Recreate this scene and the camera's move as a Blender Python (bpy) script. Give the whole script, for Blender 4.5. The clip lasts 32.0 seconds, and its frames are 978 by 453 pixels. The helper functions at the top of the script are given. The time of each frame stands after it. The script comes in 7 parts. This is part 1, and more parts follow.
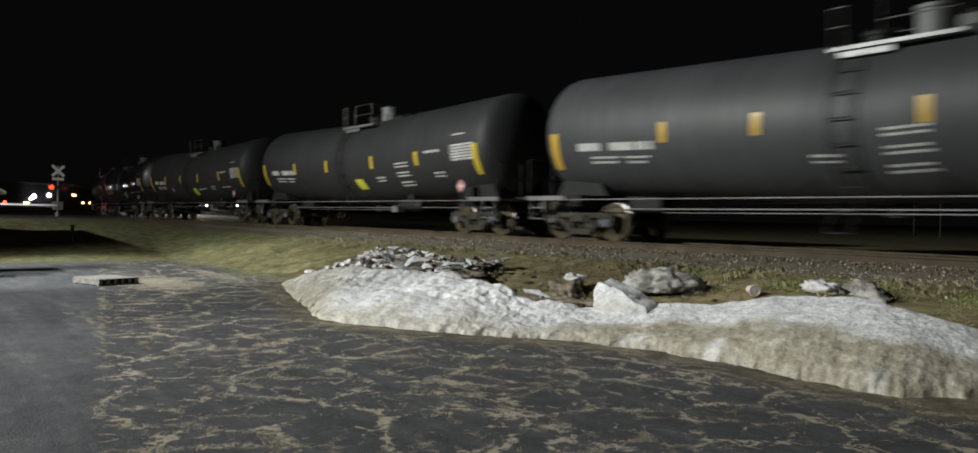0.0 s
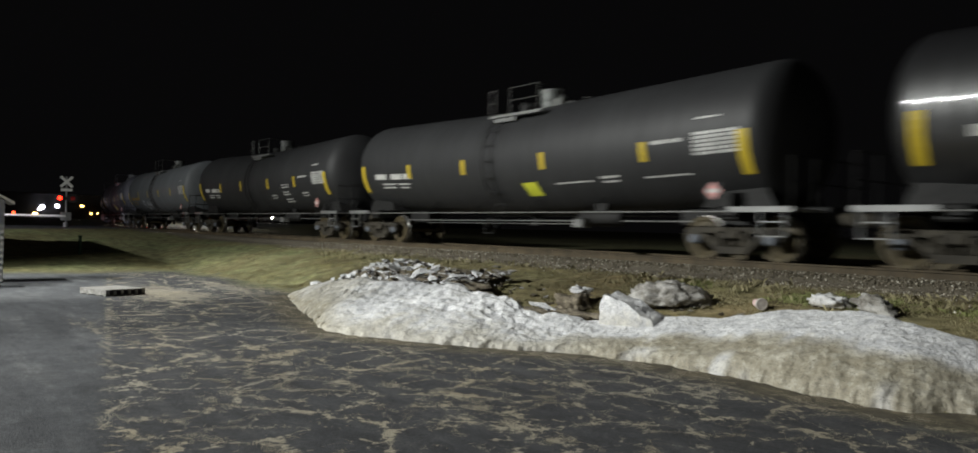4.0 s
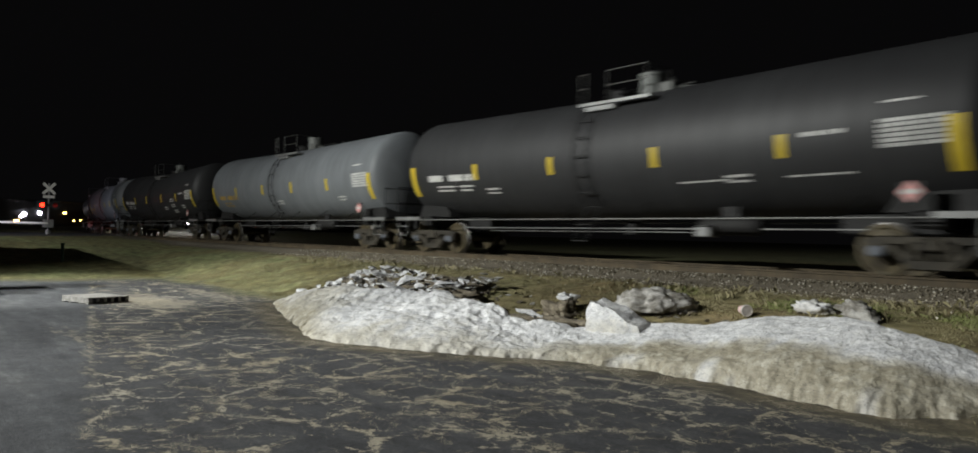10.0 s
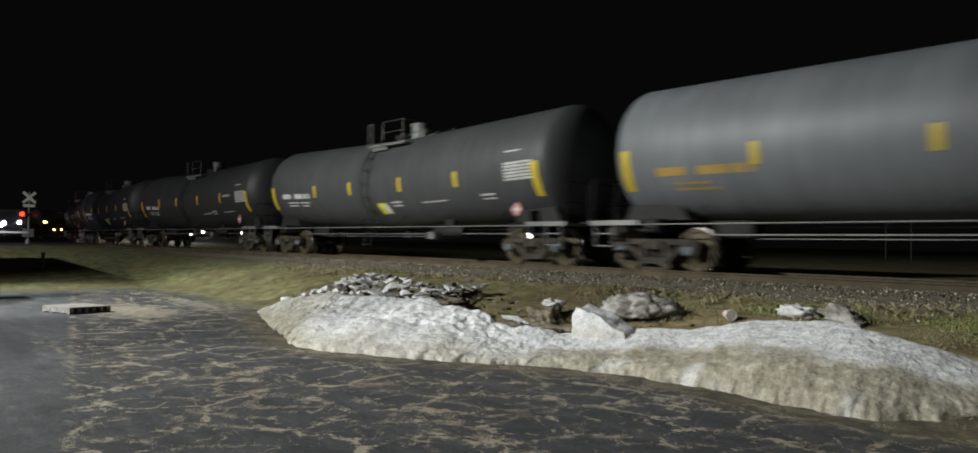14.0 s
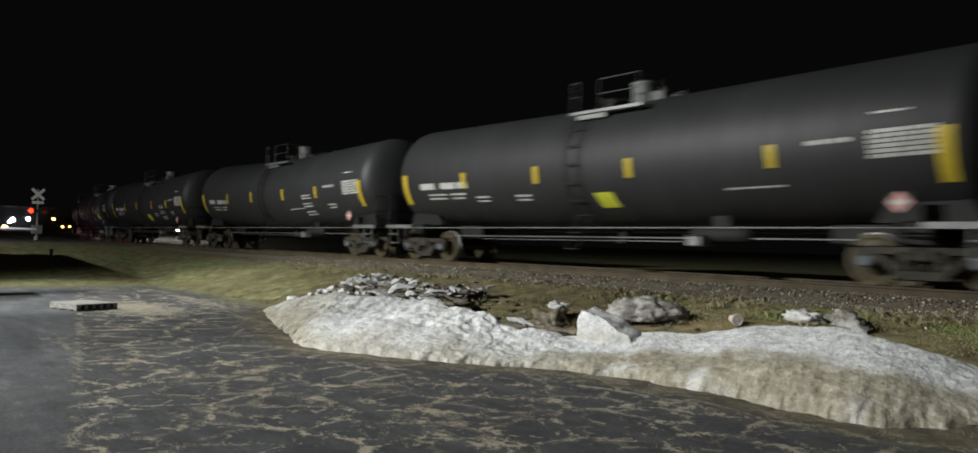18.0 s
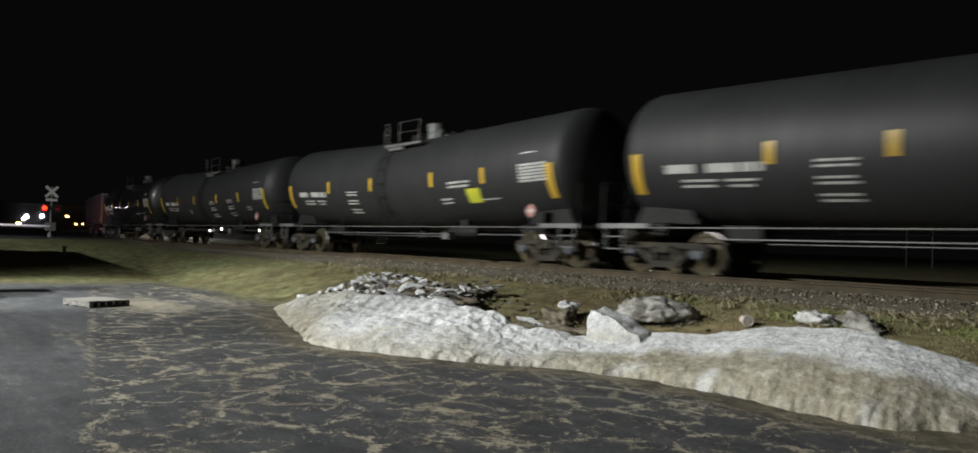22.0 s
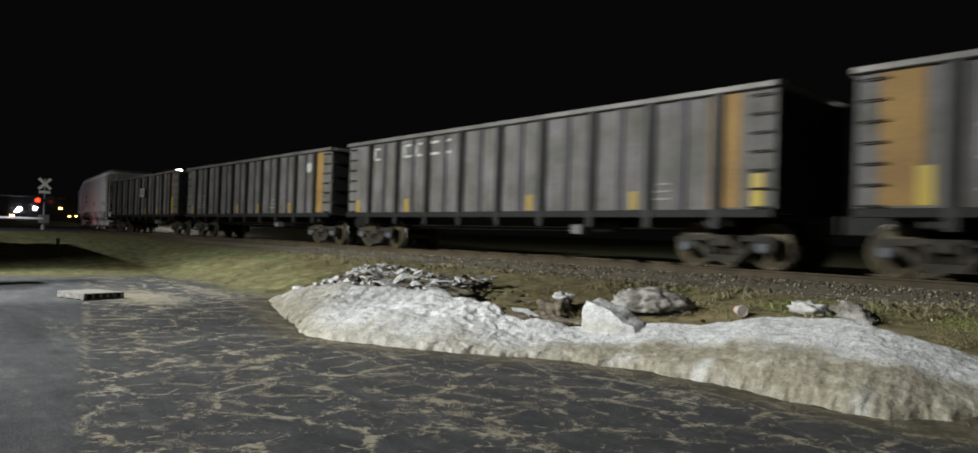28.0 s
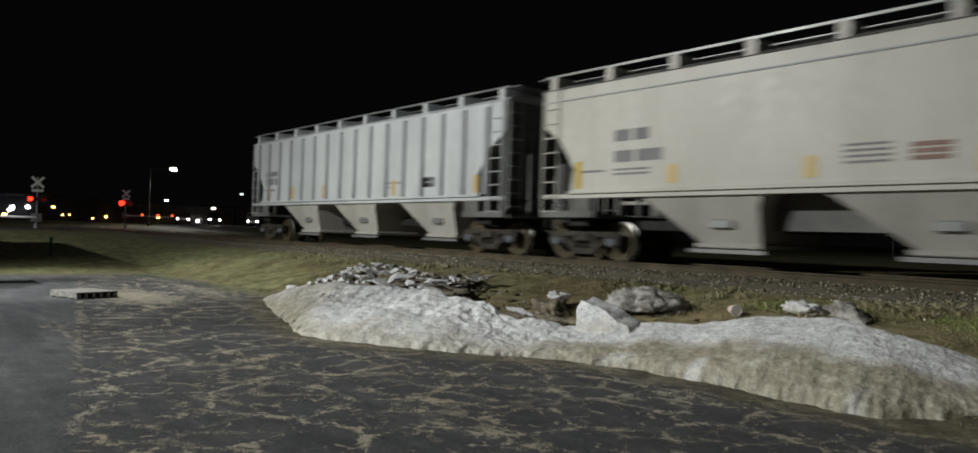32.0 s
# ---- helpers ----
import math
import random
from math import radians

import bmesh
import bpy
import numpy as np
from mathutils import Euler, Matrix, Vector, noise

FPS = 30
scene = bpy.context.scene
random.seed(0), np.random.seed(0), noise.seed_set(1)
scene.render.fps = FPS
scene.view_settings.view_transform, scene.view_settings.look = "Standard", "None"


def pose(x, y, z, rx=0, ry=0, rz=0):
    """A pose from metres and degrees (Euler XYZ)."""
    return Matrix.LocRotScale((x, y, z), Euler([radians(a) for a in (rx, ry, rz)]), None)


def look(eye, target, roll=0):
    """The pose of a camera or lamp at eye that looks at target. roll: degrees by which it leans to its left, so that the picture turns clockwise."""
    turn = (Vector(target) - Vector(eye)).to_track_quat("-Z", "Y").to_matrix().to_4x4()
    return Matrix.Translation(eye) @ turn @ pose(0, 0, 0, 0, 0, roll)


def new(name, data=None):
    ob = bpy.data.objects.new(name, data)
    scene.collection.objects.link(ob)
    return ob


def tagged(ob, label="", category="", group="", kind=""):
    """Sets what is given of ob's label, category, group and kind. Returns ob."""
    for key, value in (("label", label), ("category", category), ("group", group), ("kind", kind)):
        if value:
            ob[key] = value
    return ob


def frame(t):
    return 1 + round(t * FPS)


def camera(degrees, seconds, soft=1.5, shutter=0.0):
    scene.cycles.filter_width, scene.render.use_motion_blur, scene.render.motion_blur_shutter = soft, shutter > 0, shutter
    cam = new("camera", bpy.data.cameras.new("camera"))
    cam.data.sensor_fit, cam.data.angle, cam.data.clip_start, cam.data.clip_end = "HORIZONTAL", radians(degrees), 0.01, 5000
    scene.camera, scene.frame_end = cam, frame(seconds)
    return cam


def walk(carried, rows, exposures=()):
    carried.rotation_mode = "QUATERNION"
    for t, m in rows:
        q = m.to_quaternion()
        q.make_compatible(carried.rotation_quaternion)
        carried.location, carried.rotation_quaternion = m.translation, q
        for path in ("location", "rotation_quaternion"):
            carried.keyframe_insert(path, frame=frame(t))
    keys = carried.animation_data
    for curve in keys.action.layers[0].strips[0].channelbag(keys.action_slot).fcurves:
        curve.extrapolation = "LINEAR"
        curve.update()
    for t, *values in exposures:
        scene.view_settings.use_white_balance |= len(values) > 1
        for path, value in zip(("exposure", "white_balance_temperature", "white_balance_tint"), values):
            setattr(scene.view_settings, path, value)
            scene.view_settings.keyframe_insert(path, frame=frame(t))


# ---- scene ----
import itertools

# ---------------------------------------------------------------- camera
EYE = (0.0, 0.0, 1.65)
cam = camera(65.9, 32.0, soft=1.6, shutter=0.5)
# seconds, turn from the track's line, tilt, lean
PATH = [
    (0, 38.47, -0.68, 1.18), (0.5, 38.37, -0.56, 1.64), (1, 38.29, -0.44, 1.59), (1.5, 38.24, -0.38, 1.43),
    (2, 38.19, -0.28, 1.35), (2.5, 38.16, -0.17, 1.46), (3, 38.11, -0.01, 1.68), (3.5, 38.06, 0.18, 1.42),
    (5.5, 37.86, 0.41, 1.47), (6, 37.83, 0.42, 0.99), (6.5, 37.89, 0.51, 1.32), (7, 37.95, 0.58, 1.34),
    (7.5, 38.09, 0.61, 1.13), (8, 38.22, 0.66, 1.34), (8.5, 38.39, 0.72, 1.26), (9, 38.60, 0.77, 1.15),
    (9.5, 38.79, 0.77, 1.17), (10, 39.00, 0.80, 1.37), (10.5, 39.19, 0.79, 1.33), (11, 39.36, 0.82, 1.31),
    (11.5, 39.52, 0.86, 1.23), (12, 39.67, 0.95, 1.54), (12.5, 39.79, 1.06, 1.38), (13, 39.90, 1.18, 1.59),
    (13.5, 40.00, 1.21, 1.03), (14, 40.10, 1.32, 1.00), (14.5, 40.20, 1.40, 1.41), (16.5, 40.10, 1.29, 1.26),
    (17, 39.95, 1.30, 1.25), (17.5, 39.74, 1.41, 1.46), (18, 39.62, 1.44, 1.65), (18.5, 39.56, 1.45, 1.33),
    (19, 39.49, 1.43, 1.23), (19.5, 39.38, 1.40, 1.32), (20, 39.32, 1.37, 1.36), (20.5, 39.18, 1.34, 1.33),
    (21, 39.07, 1.32, 1.39), (21.5, 38.97, 1.37, 1.74), (22, 38.86, 1.36, 1.94), (22.5, 38.79, 1.38, 1.88),
    (23, 38.75, 1.33, 1.56), (23.5, 38.70, 1.27, 1.78), (24, 38.66, 1.25, 2.06), (24.5, 38.70, 1.16, 2.11),
    (25, 38.80, 1.08, 2.11), (25.5, 38.87, 1.02, 2.15), (27.5, 39.13, 0.80, 1.86), (28, 39.26, 0.71, 1.80),
    (28.5, 39.38, 0.63, 1.97), (29, 39.51, 0.58, 1.83), (29.5, 39.56, 0.54, 1.63), (30, 39.63, 0.54, 1.44),
    (30.5, 39.68, 0.55, 1.76), (31, 39.68, 0.61, 1.78), (31.5, 39.69, 0.69, 1.83), (32, 39.66, 0.67, 1.88),
]


def aim(turn, tilt, lean):
    a, b = radians(turn), radians(tilt)
    way = Vector((-math.cos(a) * math.cos(b), math.sin(a) * math.cos(b), math.sin(b)))
    return look(EYE, Vector(EYE) + way, lean)


walk(cam, [(t, aim(a, b, c)) for t, a, b, c in PATH], exposures=[(0.0, 0.0), (30.0, 0.0), (30.5, -0.08), (31.0, -0.25), (31.5, -0.37), (32.0, -0.43)])

# ---------------------------------------------------------------- plan
RAIL_Z = 1.14                  # top of the rails above the parking lot
TRACK_Y = 14.55                # middle of the track
SPEED = 16.0                   # metres a second
ROAD_X = -70.0                 # middle of the road over the crossing

# ---------------------------------------------------------------- light
world = bpy.data.worlds.new("night_sky")
scene.world = world
world.use_nodes = True
bg = world.node_tree.nodes["Background"]
bg.inputs[0].default_value, bg.inputs[1].default_value = (0.6, 0.58, 0.62, 1), 0.0037


def lamp(name, kind, where, power, colour, size=0.3, at=None, cone=None, fade=0.6):
    data = bpy.data.lights.new(name, kind)
    data.energy, data.color = power, colour
    if kind != "AREA":
        data.shadow_soft_size = size
    else:
        data.size = size
    if cone:
        data.spot_size, data.spot_blend = radians(cone), fade
    ob = new(name, data)
    ob.matrix_world = look(where, at) if at else pose(*where)
    return tagged(ob, kind="structure")


lamp("parking_lot_light", "SPOT", (-21.5, -11.5, 12.5), 28000, (0.965, 0.985, 0.945), 0.12, (-15.6, 11.0, 1.4), 90, 1.0)
# added fill without a fixture, brightens the lawn and the far cars
lamp("west_fill_light", "SPOT", (-38.5, -11.0, 11.0), 8200, (0.965, 0.985, 0.945), 0.12, (-43.0, 7.0, 0.0), 104, 0.9)
lamp("shed_light", "SPOT", (-24.2, -1.5, 8.0), 4600, (0.965, 0.985, 0.93), 0.12, (-23.4, 3.2, 0.0), 72, 0.5)
# lamp added to lift the asphalt near the camera, hung on no wall
lamp("near_lot_fill_light", "SPOT", (-9.0, -12.0, 10.0), 10000, (0.975, 0.985, 0.935), 0.2, (-6.3, -1.2, 0.0), 48, 0.3)


# ---------------------------------------------------------------- materials


def nodes_of(name):
    m = bpy.data.materials.new(name)
    m.use_nodes = True
    nt = m.node_tree
    return m, nt, nt.nodes["Principled BSDF"]


def node(nt, kind, **values):
    n = nt.nodes.new("ShaderNode" + kind)
    for k, v in values.items():
        n.inputs[k].default_value = v
    return n


def ramp(nt, fac, stops):
    r = nt.nodes.new("ShaderNodeValToRGB")
    els = r.color_ramp.elements
    els[0].position, els[0].color = stops[0][0], (*stops[0][1], 1)
    els[1].position, els[1].color = stops[-1][0], (*stops[-1][1], 1)
    for p, c in stops[1:-1]:
        e = els.new(p)
        e.color = (*c, 1)
    nt.links.new(fac, r.inputs[0])
    return r.outputs[0]


def grey(v):
    return (v, v, v)


def mix(nt, fac, a, b, how="MIX"):
    n = nt.nodes.new("ShaderNodeMix")
    n.data_type, n.blend_type = "RGBA", how
    for sock, v in ((n.inputs[0], fac), (n.inputs[6], a), (n.inputs[7], b)):
        if isinstance(v, bpy.types.NodeSocket):
            nt.links.new(v, sock)
        else:
            sock.default_value = v if isinstance(v, float) else (*v, 1)
    return n.outputs[2]


def coords(nt, scale=(1, 1, 1), world_space=False):
    c = nt.nodes.new("ShaderNodeNewGeometry" if world_space else "ShaderNodeTexCoord")
    m = node(nt, "Mapping", Scale=scale)
    nt.links.new(c.outputs["Position" if world_space else "Object"], m.inputs[0])
    return m.outputs[0]


def noise_of(nt, vec, scale, detail=4.0, rough=0.55):
    n = node(nt, "TexNoise", Scale=scale, Detail=detail, Roughness=rough)
    nt.links.new(vec, n.inputs[0])
    return n.outputs[0]


def bump_of(nt, shader, height, strength, distance):
    b = node(nt, "Bump", Strength=strength, Distance=distance)
    nt.links.new(height, b.inputs["Height"])
    nt.links.new(b.outputs[0], shader.inputs["Normal"])


def surface(name, light, dark, rough=0.6, metal=0.0, coarse=0.8, fine=14.0, bump=0.15, depth=0.01, stretch=(1, 1, 1), spread=0.12, coat=0.0):
    """Paint, metal or stone with stains at a coarse scale and grain at a fine one."""
    m, nt, sh = nodes_of(name)
    v = coords(nt, stretch)
    big, small = noise_of(nt, v, coarse, 5), noise_of(nt, v, fine, 6)
    tone = ramp(nt, big, [(0.35, dark), (0.65, light)])
    speck = ramp(nt, small, [(0.3, grey(1 - spread)), (0.7, grey(1 + spread))])
    nt.links.new(mix(nt, 1.0, tone, speck, "MULTIPLY"), sh.inputs["Base Color"])
    nt.links.new(ramp(nt, small, [(0.3, grey(max(rough - 0.1, 0.02))), (0.7, grey(min(rough + 0.1, 1.0)))]), sh.inputs["Roughness"])
    sh.inputs["Metallic"].default_value = metal
    sh.inputs["Coat Weight"].default_value = coat
    bump_of(nt, sh, small, bump, depth)
    return m


def tank_paint(name, light, dark, rough, coat=0.0, wavy=0.3, shine=0.5):
    """Tank shell paint: streaks of grime that run down the shell, road dirt, soft waves in the plate."""
    m, nt, sh = nodes_of(name)
    v = coords(nt)
    streak = noise_of(nt, coords(nt, (2.6, 0.25, 0.25)), 1.6, 6, 0.6)
    cloud = noise_of(nt, v, 0.45, 4)
    grain = noise_of(nt, v, 22.0, 5)
    tone = ramp(nt, cloud, [(0.32, dark), (0.68, light)])
    grime = ramp(nt, streak, [(0.35, grey(0.86)), (0.6, grey(1.05))])
    col = mix(nt, 1.0, tone, grime, "MULTIPLY")
    nt.links.new(col, sh.inputs["Base Color"])
    nt.links.new(ramp(nt, streak, [(0.3, grey(min(rough + 0.05, 1))), (0.7, grey(rough))]), sh.inputs["Roughness"])
    sh.inputs["Specular IOR Level"].default_value = shine
    sh.inputs["Coat Weight"].default_value = coat
    sh.inputs["Coat Roughness"].default_value = 0.1
    wave = noise_of(nt, coords(nt, (0.45, 0.3, 0.3) if wavy < 0.5 else (6.0, 0.12, 0.12)), 1.0, 3)
    add = node(nt, "Math")
    add.operation = "MULTIPLY_ADD"
    nt.links.new(grain, add.inputs[0])
    add.inputs[1].default_value = 0.02
    nt.links.new(wave, add.inputs[2])
    bump_of(nt, sh, add.outputs[0], wavy, 0.05 if wavy < 0.5 else 0.06)
    nt.links.new(sh.inputs["Normal"].links[0].from_socket, sh.inputs["Coat Normal"])
    return m


def gondola_steel():
    """Grey gondola plate with lilac and olive weathering, rust blooms and dirt that has run down it."""
    m, nt, sh = nodes_of("weathered_grey_gondola_steel")
    v = coords(nt)
    cloud, bloom = noise_of(nt, v, 0.9, 6, 0.65), noise_of(nt, coords(nt, (1, 1, 0.6)), 2.6, 7, 0.7)
    run, grain = noise_of(nt, coords(nt, (5.0, 5.0, 0.35)), 1.4, 5, 0.6), noise_of(nt, v, 16.0, 5)
    tone = ramp(nt, cloud, [(0.3, (0.10, 0.102, 0.085)), (0.47, (0.165, 0.158, 0.15)), (0.6, (0.205, 0.196, 0.2)), (0.74, (0.27, 0.262, 0.25))])
    tone = mix(nt, ramp(nt, bloom, [(0.56, grey(0.0)), (0.72, grey(0.55))]), tone, (0.15, 0.115, 0.075))
    tone = mix(nt, 1.0, tone, ramp(nt, run, [(0.34, grey(0.68)), (0.55, grey(1.05)), (0.7, grey(1.15))]), "MULTIPLY")
    tone = mix(nt, 1.0, tone, ramp(nt, grain, [(0.3, grey(0.85)), (0.7, grey(1.15))]), "MULTIPLY")
    nt.links.new(tone, sh.inputs["Base Color"])
    sh.inputs["Roughness"].default_value = 0.7
    bump_of(nt, sh, grain, 0.3, 0.01)
    return m


def glow(name, colour, strength):
    m, nt, sh = nodes_of(name)
    sh.inputs["Base Color"].default_value = (*colour, 1)
    sh.inputs["Emission Color"].default_value = (*colour, 1)
    sh.inputs["Emission Strength"].default_value = strength
    return m


GLOSS = tank_paint("glossy_black_tank_paint", (0.019, 0.019, 0.021), (0.013, 0.013, 0.014), 0.42, 1.0, 0.8, 1.0)
SATIN = tank_paint("satin_black_tank_paint", (0.040, 0.041, 0.044), (0.027, 0.028, 0.030), 0.5, 0.0, 0.3, 0.65)
CHARCOAL = tank_paint("charcoal_tank_paint", (0.036, 0.037, 0.039), (0.025, 0.025, 0.027), 0.55, 0.0, 0.3, 0.5)
SLATE = tank_paint("slate_grey_tank_paint", (0.078, 0.081, 0.086), (0.056, 0.058, 0.062), 0.53, 0.0, 0.3, 0.5)
GREY = tank_paint("grey_tank_paint", (0.21, 0.226, 0.243), (0.157, 0.168, 0.18), 0.5, 0.0, 0.3, 0.5)
FRAME_BLACK = surface("black_underframe_paint", (0.013, 0.0125, 0.012), (0.007, 0.007, 0.007), 0.7)
TRUCK = surface("dusty_cast_steel", (0.085, 0.074, 0.054), (0.03, 0.027, 0.022), 0.75, 0.2, 2.5, 18)
WHEEL = surface("brown_wheel_steel", (0.11, 0.088, 0.046), (0.05, 0.04, 0.024), 0.6, 0.3, 3.0, 20)
TREAD = surface("polished_wheel_tread", (0.5, 0.48, 0.46), (0.4, 0.39, 0.37), 0.3, 0.9)
YELLOW = surface("yellow_reflective_sheeting", (0.66, 0.49, 0.04), (0.54, 0.39, 0.032), 0.4, spread=0.06)
AMBER = surface("orange_yellow_reflective_sheeting", (0.72, 0.46, 0.05), (0.6, 0.37, 0.042), 0.4, spread=0.06)
LIME = surface("yellow_green_notice_sheet", (0.70, 0.71, 0.06), (0.58, 0.6, 0.05), 0.5, spread=0.05)
WHITE = surface("white_stencil_paint", (0.7, 0.7, 0.68), (0.5, 0.5, 0.48), 0.6, coarse=3.0)
PLACARD = surface("pink_white_hazard_placard", (0.75, 0.38, 0.36), (0.65, 0.3, 0.28), 0.5)
PALE = surface("galvanised_pipe", (0.3, 0.3, 0.29), (0.19, 0.19, 0.185), 0.4, 0.4)
RAILING = surface("dull_railing_steel", (0.07, 0.07, 0.066), (0.04, 0.04, 0.037), 0.5, 0.4)
GALV = surface("galvanised_grating", (0.3, 0.305, 0.3), (0.18, 0.18, 0.18), 0.45, 0.4)
GON_SIDE = gondola_steel()
GON_RIB = surface("dark_rib_and_end_shade_steel", (0.03, 0.028, 0.03), (0.016, 0.015, 0.015), 0.6, 0.1)
GON_STIFF = surface("dull_violet_stiffener_steel", (0.095, 0.085, 0.105), (0.06, 0.054, 0.068), 0.6, 0.1)
GON_TOP = surface("worn_top_chord_steel", (0.26, 0.25, 0.24), (0.16, 0.155, 0.15), 0.55, 0.3)
GON_ORANGE = surface("faded_orange_panel_paint", (0.46, 0.28, 0.085), (0.29, 0.17, 0.06), 0.7, spread=0.2)
HOP_CREAM = surface("cream_white_hopper_paint", (0.66, 0.645, 0.59), (0.55, 0.53, 0.47), 0.5, 0.0, 0.7, 10.0, 0.1, 0.006, (1, 1, 0.4), 0.07)
HOP_RIB = surface("dull_grey_rib_paint", (0.47, 0.49, 0.505), (0.37, 0.385, 0.4), 0.6)
HOP_GREY = surface("pale_grey_hopper_paint", (0.64, 0.665, 0.68), (0.52, 0.54, 0.555), 0.5, 0.0, 0.8, 10.0, 0.1, 0.006, (1, 1, 0.4), 0.07)
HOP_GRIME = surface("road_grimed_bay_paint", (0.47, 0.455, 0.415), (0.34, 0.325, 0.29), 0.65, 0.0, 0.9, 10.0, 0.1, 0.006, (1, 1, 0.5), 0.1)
# dark hopper paint: the shade of the recessed ends is put into this colour
HOP_DARK = surface("shaded_dark_hopper_paint", (0.2, 0.2, 0.19), (0.1, 0.1, 0.095), 0.7)
INK = surface("faded_dark_lettering", (0.2, 0.2, 0.215), (0.3, 0.295, 0.3), 0.7)
TEAL = surface("faded_green_patch", (0.12, 0.3, 0.24), (0.25, 0.38, 0.32), 0.7)
RUST_RED = surface("faded_red_brown_patch", (0.35, 0.2, 0.16), (0.28, 0.16, 0.13), 0.7)
RAIL_SIDE = surface("rusty_rail_steel", (0.13, 0.10, 0.06), (0.075, 0.058, 0.036), 0.75, 0.2, 2.0, 16)
RAIL_TOP = surface("polished_rail_head", (0.34, 0.29, 0.21), (0.24, 0.2, 0.145), 0.22, 0.7, 1.0, 10)
TIE = surface("weathered_timber_tie", (0.11, 0.085, 0.06), (0.05, 0.04, 0.032), 0.9, 0, 1.5, 12, 0.5, 0.02, (0.3, 3, 1), 0.25)
SHED_WALL = surface("white_painted_clapboard", (0.74, 0.73, 0.69), (0.6, 0.59, 0.55), 0.6)
SHED_ROOF = surface("pale_metal_shed_roof", (0.6, 0.56, 0.48), (0.5, 0.46, 0.38), 0.5)
BLUE = surface("blue_plastic", (0.015, 0.035, 0.2), (0.01, 0.025, 0.14), 0.4)
WOOD = surface("weathered_pallet_wood", (0.34, 0.33, 0.31), (0.18, 0.172, 0.158), 0.85, 0, 2.0, 20, 0.4, 0.01, (1, 6, 6), 0.2)
GREEN_POST = surface("green_painted_post", (0.02, 0.075, 0.048), (0.014, 0.05, 0.032), 0.5)
SIGN_WHITE = surface("white_sign_sheet", (0.75, 0.74, 0.7), (0.65, 0.64, 0.6), 0.5, spread=0.04)
POLE = surface("aluminium_mast", (0.32, 0.32, 0.31), (0.2, 0.2, 0.2), 0.5, 0.4)
DARK_POLE = surface("dark_bronze_pole", (0.05, 0.045, 0.04), (0.03, 0.028, 0.025), 0.6, 0.3)
DARK_BOX = surface("dark_signal_housing", (0.02, 0.02, 0.02), (0.012, 0.012, 0.012), 0.5)
CAR_DARK = surface("dark_car_paint", (0.05, 0.055, 0.07), (0.04, 0.042, 0.05), 0.3, 0.3)
CAR_WHITE = surface("light_truck_paint", (0.5, 0.5, 0.52), (0.42, 0.42, 0.44), 0.35)
GLASS_DARK = surface("dark_window_glass", (0.01, 0.011, 0.013), (0.008, 0.009, 0.01), 0.08)
RUBBER = surface("black_rubber", (0.02, 0.02, 0.02), (0.012, 0.012, 0.012), 0.8)
FAR_WALL = surface("dim_far_wall", (0.25, 0.23, 0.2), (0.18, 0.17, 0.15), 0.8)
RED_GLOW = glow("red_crossing_lamp", (1.0, 0.012, 0.004), 14.0)
RED_SMALL = glow("red_gate_lamp", (1.0, 0.06, 0.015), 6.0)
RED_DIM = glow("dim_red_lens", (0.3, 0.01, 0.006), 0.05)
HEAD_GLOW = glow("headlight_glow", (1.0, 0.95, 0.85), 60.0)
LAMP_GLOW = glow("street_lamp_glow", (1.0, 0.95, 0.8), 120.0)
FAR_GLOW = glow("distant_lamp_glow", (0.86, 0.84, 1.0), 30.0)
DIM_GLOW = glow("weak_lamp_glow", (0.8, 0.85, 0.8), 3.0)
AMBER_GLOW = glow("distant_amber_glow", (1.0, 0.55, 0.15), 14.0)
SIGN_GLOW = glow("lit_far_sign", (0.95, 0.97, 1.0), 3.0)


